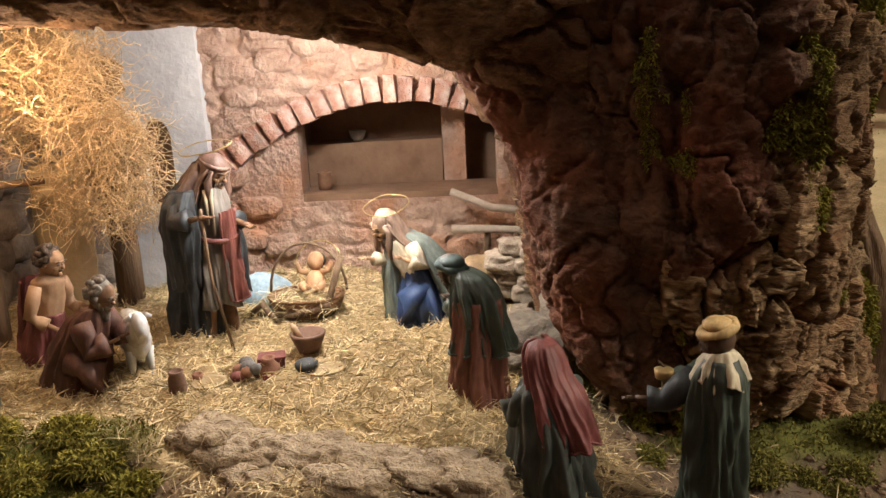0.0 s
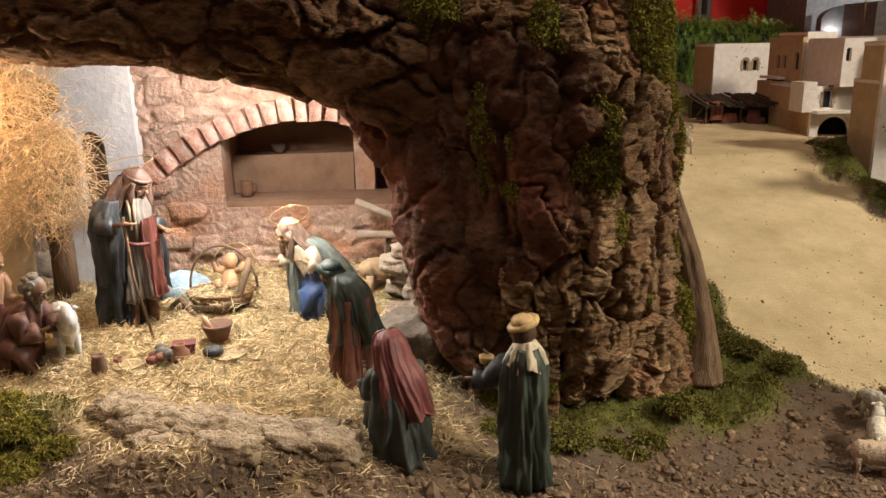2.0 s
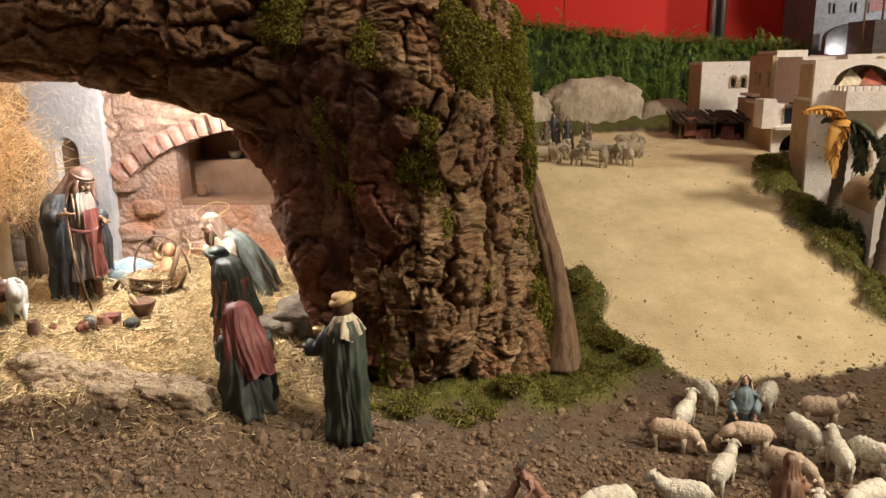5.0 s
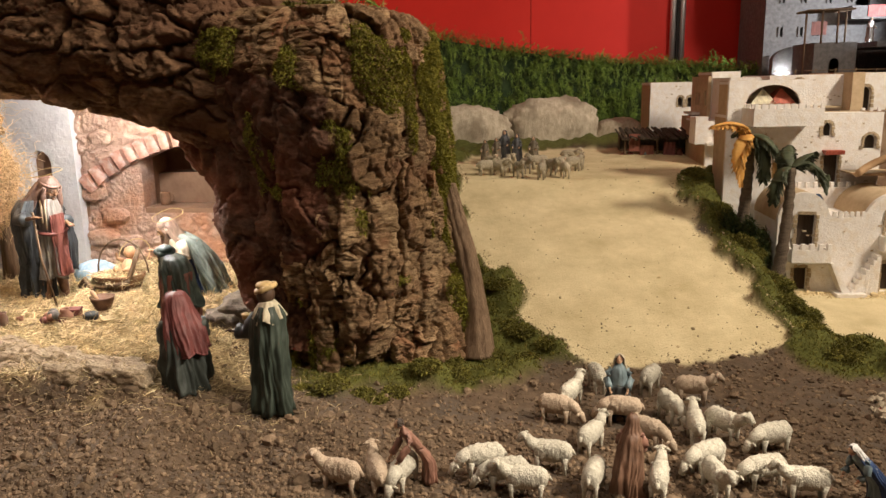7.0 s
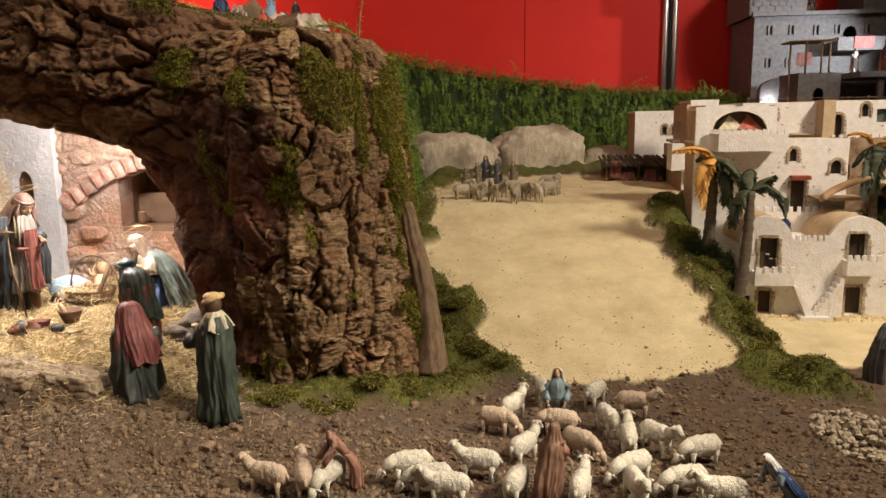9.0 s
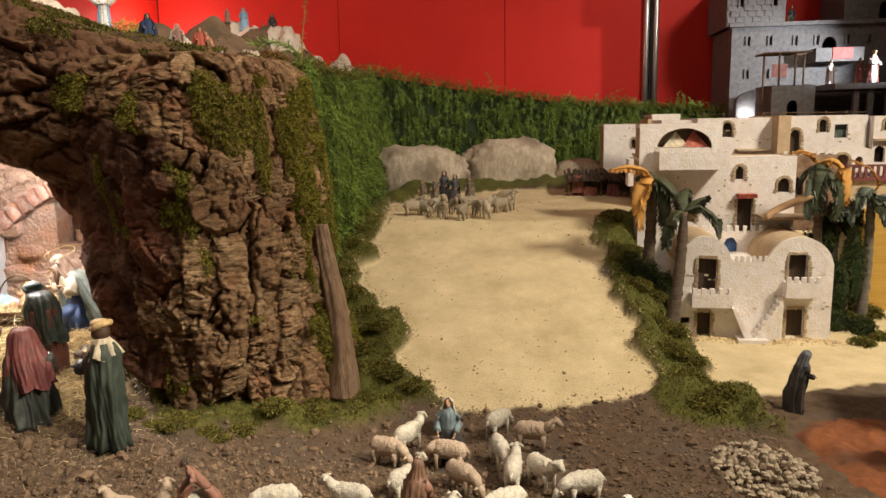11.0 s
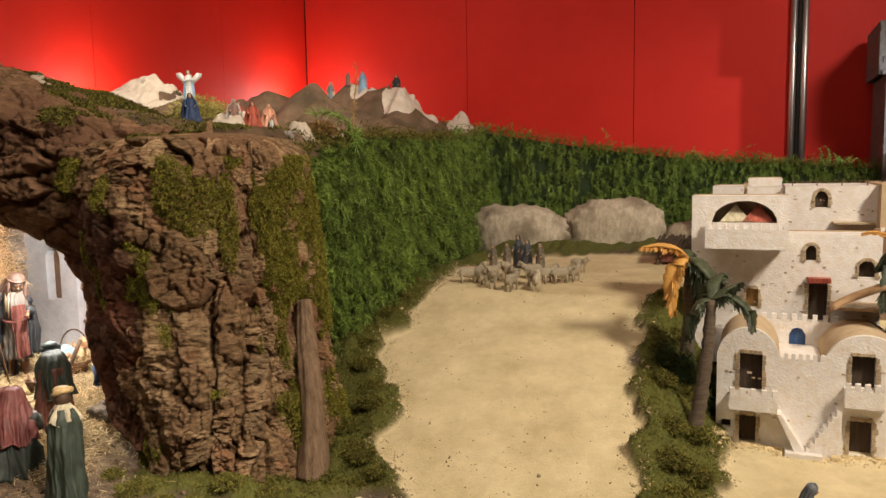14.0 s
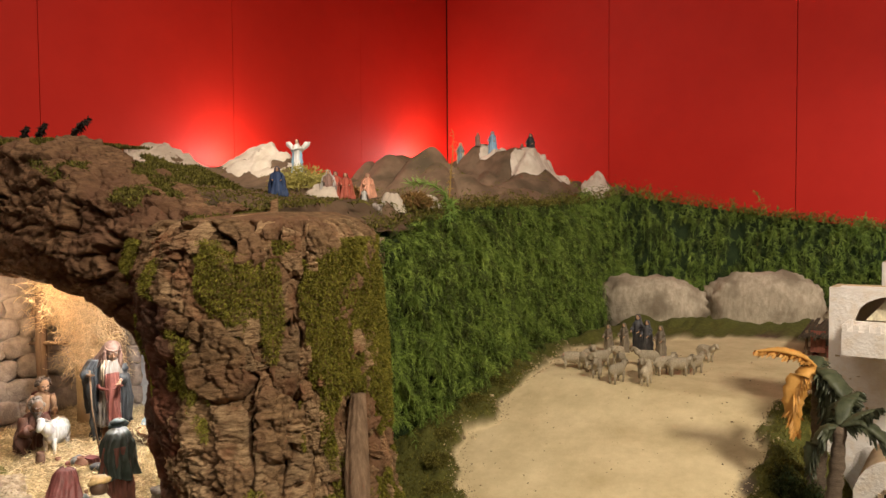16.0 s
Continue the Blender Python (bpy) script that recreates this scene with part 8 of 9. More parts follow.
def build_middle_house():
    h = thing("balcony_house", "white plaster house with loggia and battlemented balcony", "house")
    y = 2.42
    holes = [(2.150, 2.182, 1.365, arched(2.166, 0.016, 1.40, 0.016)), (2.162, 2.218, 1.165, 1.292), (2.305, 2.352, 1.315, arched(2.3285, 0.0235, 1.345, 0.024)), (1.97, 2.008, 1.20, 1.265),
             (1.855, 2.060, 1.487, arched(1.9575, 0.1025, 1.49, 0.072))]
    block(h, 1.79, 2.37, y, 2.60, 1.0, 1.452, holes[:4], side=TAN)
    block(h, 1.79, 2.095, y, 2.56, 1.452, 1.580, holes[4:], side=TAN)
    for i, (a, b, c, d) in enumerate(holes[:4]):
        d = d((a + b) / 2 - (b - a) * 0.499) if callable(d) else d
        quoins(h, a, b, c, d, y, i in (0, 2), 20 + i)
        leaf_door(h, a - 0.01, b + 0.01, c, d + 0.03, y, paint("ochre", (0.42, 0.25, 0.08)) if i == 3 else None)
    g = Geo()
    g.box(2.155, 2.225, y - 0.035, y, 1.296, 1.312, 0, 0.002)
    part("canopy", g, paint("brick_red", (0.36, 0.08, 0.05)), h, "small red canopy over the door", smooth=False)
    g = Geo()
    g.box(1.843, 2.092, 2.27, y, 1.413, 1.424)
    g.box(1.843, 2.092, 2.27, 2.281, 1.424, 1.478)
    g.box(1.843, 1.854, 2.281, y, 1.424, 1.478)
    g.box(2.081, 2.092, 2.281, y, 1.424, 1.478)
    b = part("balcony", g, PLASTER, h, "wide white balcony with battlements", smooth=False)
    merlons(b, 1.85, 2.085, 2.27, 1.472, 10, 0.012, 0.022)
    for i in range(4):
        g = Geo()
        g.box(1.843, 1.854, 2.30 + 0.03 * i, 2.312 + 0.03 * i, 1.478, 1.494)
        part("merlon", g, PLASTER, b, smooth=False)
    for s, x, c in ((-1, 1.93, CREAM), (1, 2.0, paint("tent_red", (0.42, 0.09, 0.05)))):
        g = Geo()
        g.add([(x - 0.05, y + 0.02, 1.49), (x + 0.05, y + 0.02, 1.49), (x, y + 0.05, 1.55), (x, y + 0.12, 1.54), (x - 0.05, y + 0.12, 1.49), (x + 0.05, y + 0.12, 1.49)], [(0, 1, 2), (0, 2, 3, 4), (1, 5, 3, 2), (4, 3, 5)])
        tagged(part("awning_tent", g, c, None, ("cream" if s < 0 else "red") + " cloth awning in the loggia", smooth=False), category="awning")
    chips(h, 1.80, 2.36, 1.18, 1.44, y, 40, 9)
    g = Geo()
    g.box(2.23, 2.40, 2.30, 2.42, 1.225, 1.237, 0, 0.004)
    part("lean_to", g, paint("boards", (0.45, 0.33, 0.20)), h, "slanting board roof", smooth=False)


def side_windows(house, x, y0, y1, z0, z1, holes, mat):
    """A side wall in the plane x with openings; looks towards -x."""
    g = Geo()
    g.wall(np.linspace(0, y1 - y0, 12).tolist(), z1, z0, [(a - y0, b - y0, c, arched((a + b) / 2 - y0, (b - a) / 2, d, (b - a) / 2)) for a, b, c, d in holes], 0, 0.016)
    part("side_wall", g, mat, house, smooth=False, at=pose(x, y0, 0, 0, 0, 90))
    for a, b, c, d in holes:
        g = Geo()
        # near-black box in each window, standing for the unlit inside
        g.box(x - 0.004, x + 0.001, a - 0.005, b + 0.005, c - 0.005, d + 0.025)
        part("shutter", g, DARK, house, smooth=False)


def build_upper_row():
    h = thing("upper_house", "long white plaster house row with arched windows", "house")
    y = 2.90
    holes = [(2.200, 2.245, 1.515, arched(2.2225, 0.0225, 1.555, 0.022)), (2.485, 2.53, 1.40, arched(2.5075, 0.0225, 1.52, 0.022)), (2.604, 2.638, 1.53, arched(2.621, 0.017, 1.57, 0.016)), (2.668, 2.722, 1.505, 1.562)]
    block(h, 2.095, 2.41, y, 3.3, 1.0, 1.598, holes[:1])
    block(h, 2.46, 2.80, y, 3.3, 1.0, 1.602, holes[1:])
    block(h, 1.955, 2.094, 3.0, 3.3, 1.395, 1.592, [(1.968, 1.990, 1.50, arched(1.979, 0.011, 1.545, 0.012))])
    leaf_door(h, 1.962, 1.996, 1.495, 1.56, 3.0)
    for i, (a, b, c, d) in enumerate(holes):
        dd = d(a + 0.0001) if callable(d) else d
        if i < 3:
            quoins(h, a, b, c, dd, y, callable(d), 40 + i)
        leaf_door(h, a - 0.01, b + 0.01, c, dd + 0.03, y, paint("grey_green", (0.10, 0.13, 0.11)) if i == 3 else None)
    g = Geo()
    g.box(2.41, 2.46, y - 0.09, 3.3, 1.0, 1.604)
    part("tower", g, TAN, h, "tan tower wall", smooth=False)
    g = Geo()
    g.box(2.26, 2.40, y - 0.04, y, 1.452, 1.462, 0, 0.002)
    part("ledge", g, TRIM, h, smooth=False)
    for x in np.arange(2.12, 2.80, 0.085):
        g = Geo()
        g.tube([(x, y + 0.01, 1.595), (x + 0.002, y + 0.01, 1.622)], 0.0022, 5)
        part("rail_post", g, WOOD, h)
    g = Geo()
    g.tube([(2.11, y + 0.01, 1.614), (2.45, y + 0.01, 1.616), (2.80, y + 0.01, 1.613)], 0.0013, 4)
    part("rail", g, WOOD, h)
    chips(h, 2.11, 2.78, 1.45, 1.58, y, 24, 12)
    # the brown house below the row
    umber = surface("umber_plaster", (0.13, 0.075, 0.045), (0.30, 0.19, 0.12), 30, 0.9, 0.6, tint=(0.36, 0.26, 0.17), tint_scale=14, dist=0.004)
    u = thing("brown_house", "dark brown stone house with arched openings behind the palms", "house")
    hs = [(2.425, 2.475, 1.28, arched(2.45, 0.025, 1.33, 0.025)), (2.52, 2.575, 1.20, arched(2.5475, 0.0275, 1.27, 0.0275)), (2.535, 2.565, 1.36, 1.40)]
    block(u, 2.39, 2.60, 2.66, 2.80, 1.0, 1.445, hs, mat=umber)
    for a, b, c, d in hs:
        leaf_door(u, a - 0.008, b + 0.008, c, (d(a + 0.0001) if callable(d) else d) + 0.03, 2.66)
    merlons(u, 2.40, 2.59, 2.66, 1.443, 7, 0.012, 0.016)
    # the gallery with small columns
    k = thing("gallery_house", "white house with arcaded gallery and dark red railing", "house")
    hs = [(a, a + 0.042, 1.40, arched(a + 0.021, 0.021, 1.45, 0.021)) for a in (2.82, 2.872, 2.924, 2.976)] + [(a, a + 0.032, 1.535, arched(a + 0.016, 0.016, 1.565, 0.016)) for a in (2.85, 2.90, 2.95)]
    block(k, 2.81, 3.10, 2.86, 3.25, 1.0, 1.596, hs)
    for i, (a, b, c, d) in enumerate(hs):
        quoins(k, a, b, c, d(a + 0.0001), 2.86, True, 90 + i) if i > 3 else None
        leaf_door(k, a - 0.01, b + 0.01, c, d(a + 0.0001) + 0.025, 2.88)
    g = Geo()
    g.box(2.81, 3.08, 2.835, 2.862, 1.49, 1.500, 0, 0.001)
    part("cornice", g, TRIM, k, smooth=False)
    g = Geo()
    g.box(2.64, 3.08, 2.74, 2.86, 1.332, 1.344)
    part("deck", g, MAROON, k, "dark red wooden deck", smooth=False)
    g = Geo()
    g.box(2.64, 3.08, 2.742, 2.750, 1.390, 1.398)
    part("hand_rail", g, MAROON, k, smooth=False)
    for x in np.arange(2.645, 3.08, 0.024):
        g = Geo()
        g.box(x, x + 0.010, 2.742, 2.750, 1.344, 1.390)
        part("baluster", g, MAROON, k, smooth=False)
    g = Geo()
    g.wall(np.linspace(2.602, 3.10, 20).tolist(), 1.332, 1.0, [(2.625, 2.665, 1.22, arched(2.645, 0.02, 1.27, 0.02))], 2.76, 2.80)
    part("retaining_wall", g, TAN, k, smooth=False)
    # low arched house in front of the gallery
    g = Geo()
    g.wall(np.linspace(2.602, 2.78, 24).tolist(), arched(2.69, 0.13, 1.405, 0.07), 1.344, [(2.632, 2.692, 1.36, arched(2.662, 0.03, 1.41, 0.03)), (2.715, 2.745, 1.38, arched(2.73, 0.015, 1.415, 0.015))], 2.78, 2.80)
    part("arched_front", g, PLASTER, k, smooth=False)
    quoins(k, 2.632, 2.692, 1.36, 1.41, 2.78, True, 77)
    g = Geo()
    g.box(2.62, 2.755, 2.806, 2.812, 1.35, 1.46)
    part("dark_door", g, umber, k, smooth=False)
    w = thing("yellow_wall", "bright ochre yellow board wall beside the palms", "wall")
    yellow = surface("ochre_boards", (0.55, 0.33, 0.06), (0.68, 0.43, 0.10), 12, 0.8, 0.3, stretch=(0.3, 1, 6))
    for i in range(9):
        g = Geo()
        g.box(2.585, 3.15, 2.33, 2.35, 0.83 + 0.048 * i, 0.83 + 0.048 * i + 0.0472, 0, 0.0003)
        part("board", g, yellow, w, smooth=False)
    g = Geo()
    g.box(2.585, 3.15, 2.352, 2.75, 1.252, 1.262)
    part("top_board", g, CREAM, w, smooth=False)


def build_far_houses():
    h = thing("far_house", "small white far house with paired arched windows", "house")
    y = 3.95
    hs = [(1.928, 1.956, 1.43, arched(1.942, 0.014, 1.475, 0.014)), (1.982, 2.010, 1.43, arched(1.996, 0.014, 1.475, 0.014))]
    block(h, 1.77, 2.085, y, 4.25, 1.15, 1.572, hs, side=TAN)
    for i, (a, b, c, d) in enumerate(hs):
        quoins(h, a, b, c, d(a + 0.0001), y, True, 60 + i)
        leaf_door(h, a - 0.01, b + 0.01, c, d(a + 0.0001) + 0.02, y)
    chips(h, 1.86, 2.05, 1.42, 1.55, y, 16, 61)
    for x in (1.80, 1.93, 2.05):
        g = Geo()
        g.tube([(x, y + 0.03, 1.568), (x, y + 0.03, 1.60)], 0.002, 5)
        part("rail_post", g, WOOD, h)
    # the corner house: tower, loggia, balcony and gate
    k = thing("corner_house", "white corner house with tower, cloth, balcony and arched gate", "house")
    door = surface("dark_door", (0.05, 0.035, 0.025), (0.10, 0.07, 0.05))
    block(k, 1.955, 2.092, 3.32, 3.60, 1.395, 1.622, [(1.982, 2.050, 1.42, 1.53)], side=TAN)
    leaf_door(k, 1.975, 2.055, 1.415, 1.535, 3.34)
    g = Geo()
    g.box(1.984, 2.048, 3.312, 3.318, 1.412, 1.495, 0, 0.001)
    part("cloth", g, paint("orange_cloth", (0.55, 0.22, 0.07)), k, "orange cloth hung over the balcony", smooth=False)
    # tan again paints the shaded flank of this white house
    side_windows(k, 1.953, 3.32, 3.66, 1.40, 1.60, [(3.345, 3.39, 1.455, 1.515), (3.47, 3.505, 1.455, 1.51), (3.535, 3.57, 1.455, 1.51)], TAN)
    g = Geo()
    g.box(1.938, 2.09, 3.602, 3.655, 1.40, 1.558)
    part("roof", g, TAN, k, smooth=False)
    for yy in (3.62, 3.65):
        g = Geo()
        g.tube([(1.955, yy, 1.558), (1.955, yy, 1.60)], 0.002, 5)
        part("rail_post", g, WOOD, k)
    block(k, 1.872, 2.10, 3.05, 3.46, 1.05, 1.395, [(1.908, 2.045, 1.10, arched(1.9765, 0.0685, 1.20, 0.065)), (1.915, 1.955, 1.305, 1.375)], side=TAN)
    quoins(k, 1.915, 1.955, 1.305, 1.375, 3.05, False, 66)
    leaf_door(k, 1.91, 1.96, 1.30, 1.38, 3.05, paint("blue_door", (0.05, 0.06, 0.10)))
    # near-black leaf fills the open gate in place of its inner shade
    leaf_door(k, 1.90, 2.055, 1.10, 1.275, 3.10, DARK)
    g = Geo()
    g.box(1.862, 2.10, 2.985, 3.05, 1.286, 1.297, 0, 0.001)
    part("ledge", g, PLASTER, k, smooth=False)
    g = Geo()
    g.box(1.815, 1.872, 3.02, 3.14, 1.290, 1.415, 0, 0.001)
    part("bay", g, PLASTER, k, "small white bay on wooden brackets", smooth=False)
    g = Geo()
    g.box(1.93, 2.10, 3.0, 3.04, 1.392, 1.402, 0, 0.002)
    part("lintel_board", g, WOOD, k, smooth=False)
    for i in range(3):
        g = Geo()
        g.box(1.915, 1.945, 3.48 + 0.06 * i, 3.492 + 0.06 * i, 1.395, 1.405)
        part("bracket", g, WOOD, k, smooth=False)
    g = Geo()
    g.box(1.89, 1.95, 3.46, 3.66, 1.05, 1.395)
    part("lower_wall", g, TAN, k, smooth=False)
    g = Geo()
    g.box(1.90, 1.955, 3.462, 3.66, 1.405, 1.418, 0, 0.001)
    part("side_ledge", g, PLASTER, k, smooth=False)
    s = thing("market_stall", "low dark wooden market stall with red goods", "stall")
    y = 3.42
    for x, yy in ((1.553, y), (1.718, y), (1.886, y), (1.553, y + 0.22), (1.886, y + 0.22)):
        g = Geo()
        g.tube([(x, yy, 1.15), (x + 0.003, yy, 1.312)], 0.006, 6)
        part("post", g, WOOD, s)
    reed = surface("reed", (0.035, 0.026, 0.018), (0.10, 0.075, 0.05), 40, 0.95, 0.6)
    rnd = random.Random(4)
    for i in range(36):
        x = 1.538 + 0.010 * i
        g = Geo()
        g.tube([(x, y - 0.05 - rnd.uniform(0, 0.03), 1.294 + rnd.uniform(-0.008, 0.008)), (x + rnd.uniform(-0.01, 0.01), y + 0.25, 1.322 + rnd.uniform(0, 0.012))], 0.0055, 5)
        part("reed", g, reed, s, smooth=False)
    g = Geo()
    g.box(1.548, 1.888, y + 0.22, y + 0.232, 1.15, 1.312)
    g.box(1.880, 1.890, y, y + 0.22, 1.15, 1.312)
    part("back_board", g, reed, s, smooth=False)
    g = Geo()
    g.box(1.535, 1.87, y + 0.06, y + 0.075, 1.22, 1.232)
    part("counter", g, WOOD, s, smooth=False)
    rnd = random.Random(3)
    for i in range(9):
        g = Geo()
        c = (1.55 + 0.036 * i, y + rnd.uniform(0.0, 0.05), 1.178 + rnd.uniform(0, 0.03))
        g.ball((0, 0, 0), (0.020, 0.016, 0.024), 0, 10, rough=0.12)
        tagged(part("goods_sack", g, [RUST, MAROON, BROWN, GREYBLUE][i % 4], None, "small dark sack of goods in the stall", at=Matrix.Translation(c)), category="sack", group="stall goods")
    for x, z, w in ((1.60, 1.245, 0.028), (1.665, 1.185, 0.034), (1.78, 1.20, 0.03)):
        rows = []
        for j in range(5):
            rows.append([(w * (2 * i / 8 - 1), 0.004 * math.sin(i * 1.9 + j), -0.09 * j / 4 + 0.09) for i in range(9)])
        g = Geo()
        g.loft(rows, 0, closed=False)
        g.loft([[(a, b + 0.003, c) for a, b, c in r] for r in rows], 0, closed=False)
        tagged(part("hanging_cloth", g, RUST if x < 1.7 else MAROON, None, "red cloth hanging on the stall front", at=Matrix.Translation((x, y - 0.012, z - 0.02))), category="cloth", group="stall cloths")


def frond(points, width, seed, droop=0.5, body=0.0):
    """One broad feathery leaf along a curve: a rib and dense leaflets on both sides."""
    v = [Vector(p) for p in points]
    n = 26
    fine = [v[int(k)].lerp(v[min(int(k) + 1, len(v) - 1)], k - int(k)) for k in np.linspace(0, len(v) - 1, n)]
    fine = [fine[max(0, i - 2)].lerp(fine[min(n - 1, i + 2)], 0.5).lerp(fine[i], 0.4) for i in range(n)]
    g = Geo()
    g.tube(fine, [0.0035 * (1.15 - k / n) for k in range(n)], 5)
    if body:
        g.tube(fine, [body * width * (0.12 + math.sin(math.pi * min(1, 0.10 + 0.9 * k / n))) * (1 + 0.12 * math.sin(2.3 * k)) for k in range(n)], 9, 0, 0.35)
    np.random.seed(seed)
    q, d, L = [], [], []
    for k in range(2, n):
        f = (fine[k] - fine[k - 1]).normalized()
        s = f.cross(Vector((0, 0, 1)))
        s = s.normalized() if s.length > 0.1 else Vector((1, 0, 0))
        w = width * (0.35 + 0.65 * math.sin(math.pi * min(1, 0.18 + 0.80 * k / n)))
        for m in range(4):
            pt = fine[k - 1].lerp(fine[k], m / 4)
            for sd in (-1, 1):
                r = np.random.normal(0, 0.16, 3)
                q.append(tuple(pt))
                d.append(tuple(s * sd + f * 0.75 + Vector((r[0], r[1], r[2] - droop))))
                L.append(w * np.random.uniform(0.75, 1.15))
    g.blades(np.array(q), np.array(d), np.array(L), 0.0085, 0.18)
    return g


def palm(label, base, crown, r, fronds, seed, trunk_mat):
    rnd = random.Random(seed)
    p = thing("palm_tree", label, "palm", "palms", at=base)
    b, c = Vector((0, 0, 0)), Vector(crown) - Vector(base)
    g = Geo()
    n = 22
    pts = [b.lerp(c, i / n) + Vector((0.008 * math.sin(3 * i / n), 0, 0)) for i in range(n + 1)]
    g.tube(pts, [r * (1.25 - 0.45 * i / n) * (1.10 if i % 2 else 0.92) * rnd.uniform(0.93, 1.07) for i in range(n + 1)], 10)
    part("trunk", g, trunk_mat, p)
    for i, (mat, w, tail) in enumerate(fronds):
        pts = [c] + [Vector(t) - Vector(base) for t in tail]
        part("frond", frond(pts, w * (1.0 if mat.name == "gold_leaf" else 1.3), seed * 40 + i, body=0.62 if mat.name == "gold_leaf" else 0.50), mat, p)


PALM_A, PALM_B = (1.883, 1.975, 1.295), (1.802, 2.17, 1.392)


def build_palms():
    dark = surface("palm_leaf", (0.028, 0.036, 0.020), (0.080, 0.090, 0.048), 30, 0.5, 0.2, island=0.35)
    grey = surface("grey_leaf", (0.075, 0.10, 0.075), (0.15, 0.18, 0.135), 30, 0.55, 0.2, island=0.3)
    gold = surface("gold_leaf", (0.50, 0.24, 0.05), (0.70, 0.40, 0.12), 30, 0.55, 0.3, island=0.2)
    bark = surface("palm_trunk", (0.075, 0.055, 0.04), (0.18, 0.135, 0.095), 40, 0.9, 0.7, stretch=(1, 1, 3))
    ashen = surface("ashen_trunk", (0.12, 0.11, 0.09), (0.24, 0.21, 0.17), 40, 0.9, 0.7, stretch=(1, 1, 3))
    palm("palm with three broad drooping dark green leaves", (1.845, 1.93, 0.90), PALM_A, 0.018,
         [(dark, 0.030, [(1.925, 1.99, 1.325), (1.962, 1.985, 1.345)]), (dark, 0.036, [(1.93, 1.98, 1.315), (1.985, 1.97, 1.275), (2.0, 1.965, 1.215)]), (dark, 0.034, [(1.855, 1.97, 1.29), (1.83, 1.955, 1.235), (1.825, 1.95, 1.18)]),
          (dark, 0.028, [(1.885, 2.03, 1.34), (1.91, 2.08, 1.36)])], 1, bark)
    palm("palm with dark and golden leaves at the house corner", (1.795, 2.19, 1.0), PALM_B, 0.019,
         [(gold, 0.036, [(1.765, 2.15, 1.425), (1.715, 2.14, 1.435), (1.655, 2.13, 1.425)]), (gold, 0.044, [(1.775, 2.13, 1.385), (1.752, 2.12, 1.31), (1.765, 2.11, 1.22)]),
          (dark, 0.042, [(1.84, 2.13, 1.385), (1.885, 2.11, 1.33), (1.905, 2.10, 1.27)]), (dark, 0.036, [(1.83, 2.14, 1.36), (1.845, 2.12, 1.29), (1.84, 2.11, 1.23)]), (dark, 0.03, [(1.79, 2.21, 1.41), (1.775, 2.25, 1.39)])], 2, bark)
    palm("slender grey palm beside the yellow wall", (2.572, 2.27, 0.83), (2.580, 2.27, 1.31), 0.017,
         [(grey, 0.030, [(2.62, 2.24, 1.32), (2.645, 2.23, 1.285), (2.655, 2.22, 1.235)]), (grey, 0.030, [(2.55, 2.23, 1.35), (2.525, 2.22, 1.32), (2.515, 2.215, 1.26)]), (gold, 0.008, [(2.60, 2.25, 1.36), (2.56, 2.24, 1.42), (2.48, 2.24, 1.45)]),
          (dark, 0.030, [(2.60, 2.23, 1.29), (2.615, 2.22, 1.22)])], 3, ashen)
    palm("palm with orange and dark green leaves", (2.405, 2.27, 0.95), (2.395, 2.27, 1.43), 0.016,
         [(gold, 0.016, [(2.36, 2.25, 1.47), (2.32, 2.24, 1.48), (2.29, 2.24, 1.47)]), (gold, 0.038, [(2.43, 2.24, 1.45), (2.465, 2.23, 1.42), (2.475, 2.22, 1.34), (2.475, 2.22, 1.29)]), (gold, 0.02, [(2.42, 2.25, 1.40), (2.44, 2.24, 1.36)]),
          (dark, 0.036, [(2.40, 2.23, 1.42), (2.385, 2.215, 1.35), (2.38, 2.21, 1.26)]), (dark, 0.034, [(2.43, 2.22, 1.39), (2.45, 2.21, 1.33), (2.45, 2.20, 1.24)]), (grey, 0.028, [(2.37, 2.23, 1.38), (2.355, 2.22, 1.31), (2.355, 2.22, 1.24)]), (dark, 0.03, [(2.36, 2.29, 1.40), (2.34, 2.30, 1.36)])], 4, bark)
    palm("thin pale palm stem behind the vaulted house", (2.475, 2.30, 0.95), (2.465, 2.29, 1.27), 0.013, [(dark, 0.03, [(2.46, 2.25, 1.29), (2.45, 2.23, 1.24)]), (grey, 0.03, [(2.50, 2.25, 1.28), (2.515, 2.24, 1.22)])], 5, ashen)
    rows = [[(2.215 + 0.15 * u, 2.22 + 0.02 * math.sin(5 * u) + dy, 1.232 + 0.085 * u + dz) for u in np.linspace(0, 1, 12)] for dy, dz in ((0.0, 0.0), (0.03, 0.022), (0.06, 0.0), (0.03, -0.006))]
    g = Geo()
    g.loft([[r[i] for r in rows] for i in range(12)])
    tagged(part("fallen_leaf", g, surface("dry_leaf", (0.30, 0.17, 0.08), (0.48, 0.31, 0.17), 30, 0.7, 0.4), None, "dry brown leaf leaning against the house"), category="leaf")
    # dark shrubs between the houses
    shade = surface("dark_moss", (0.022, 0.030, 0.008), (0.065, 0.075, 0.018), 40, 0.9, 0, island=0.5)
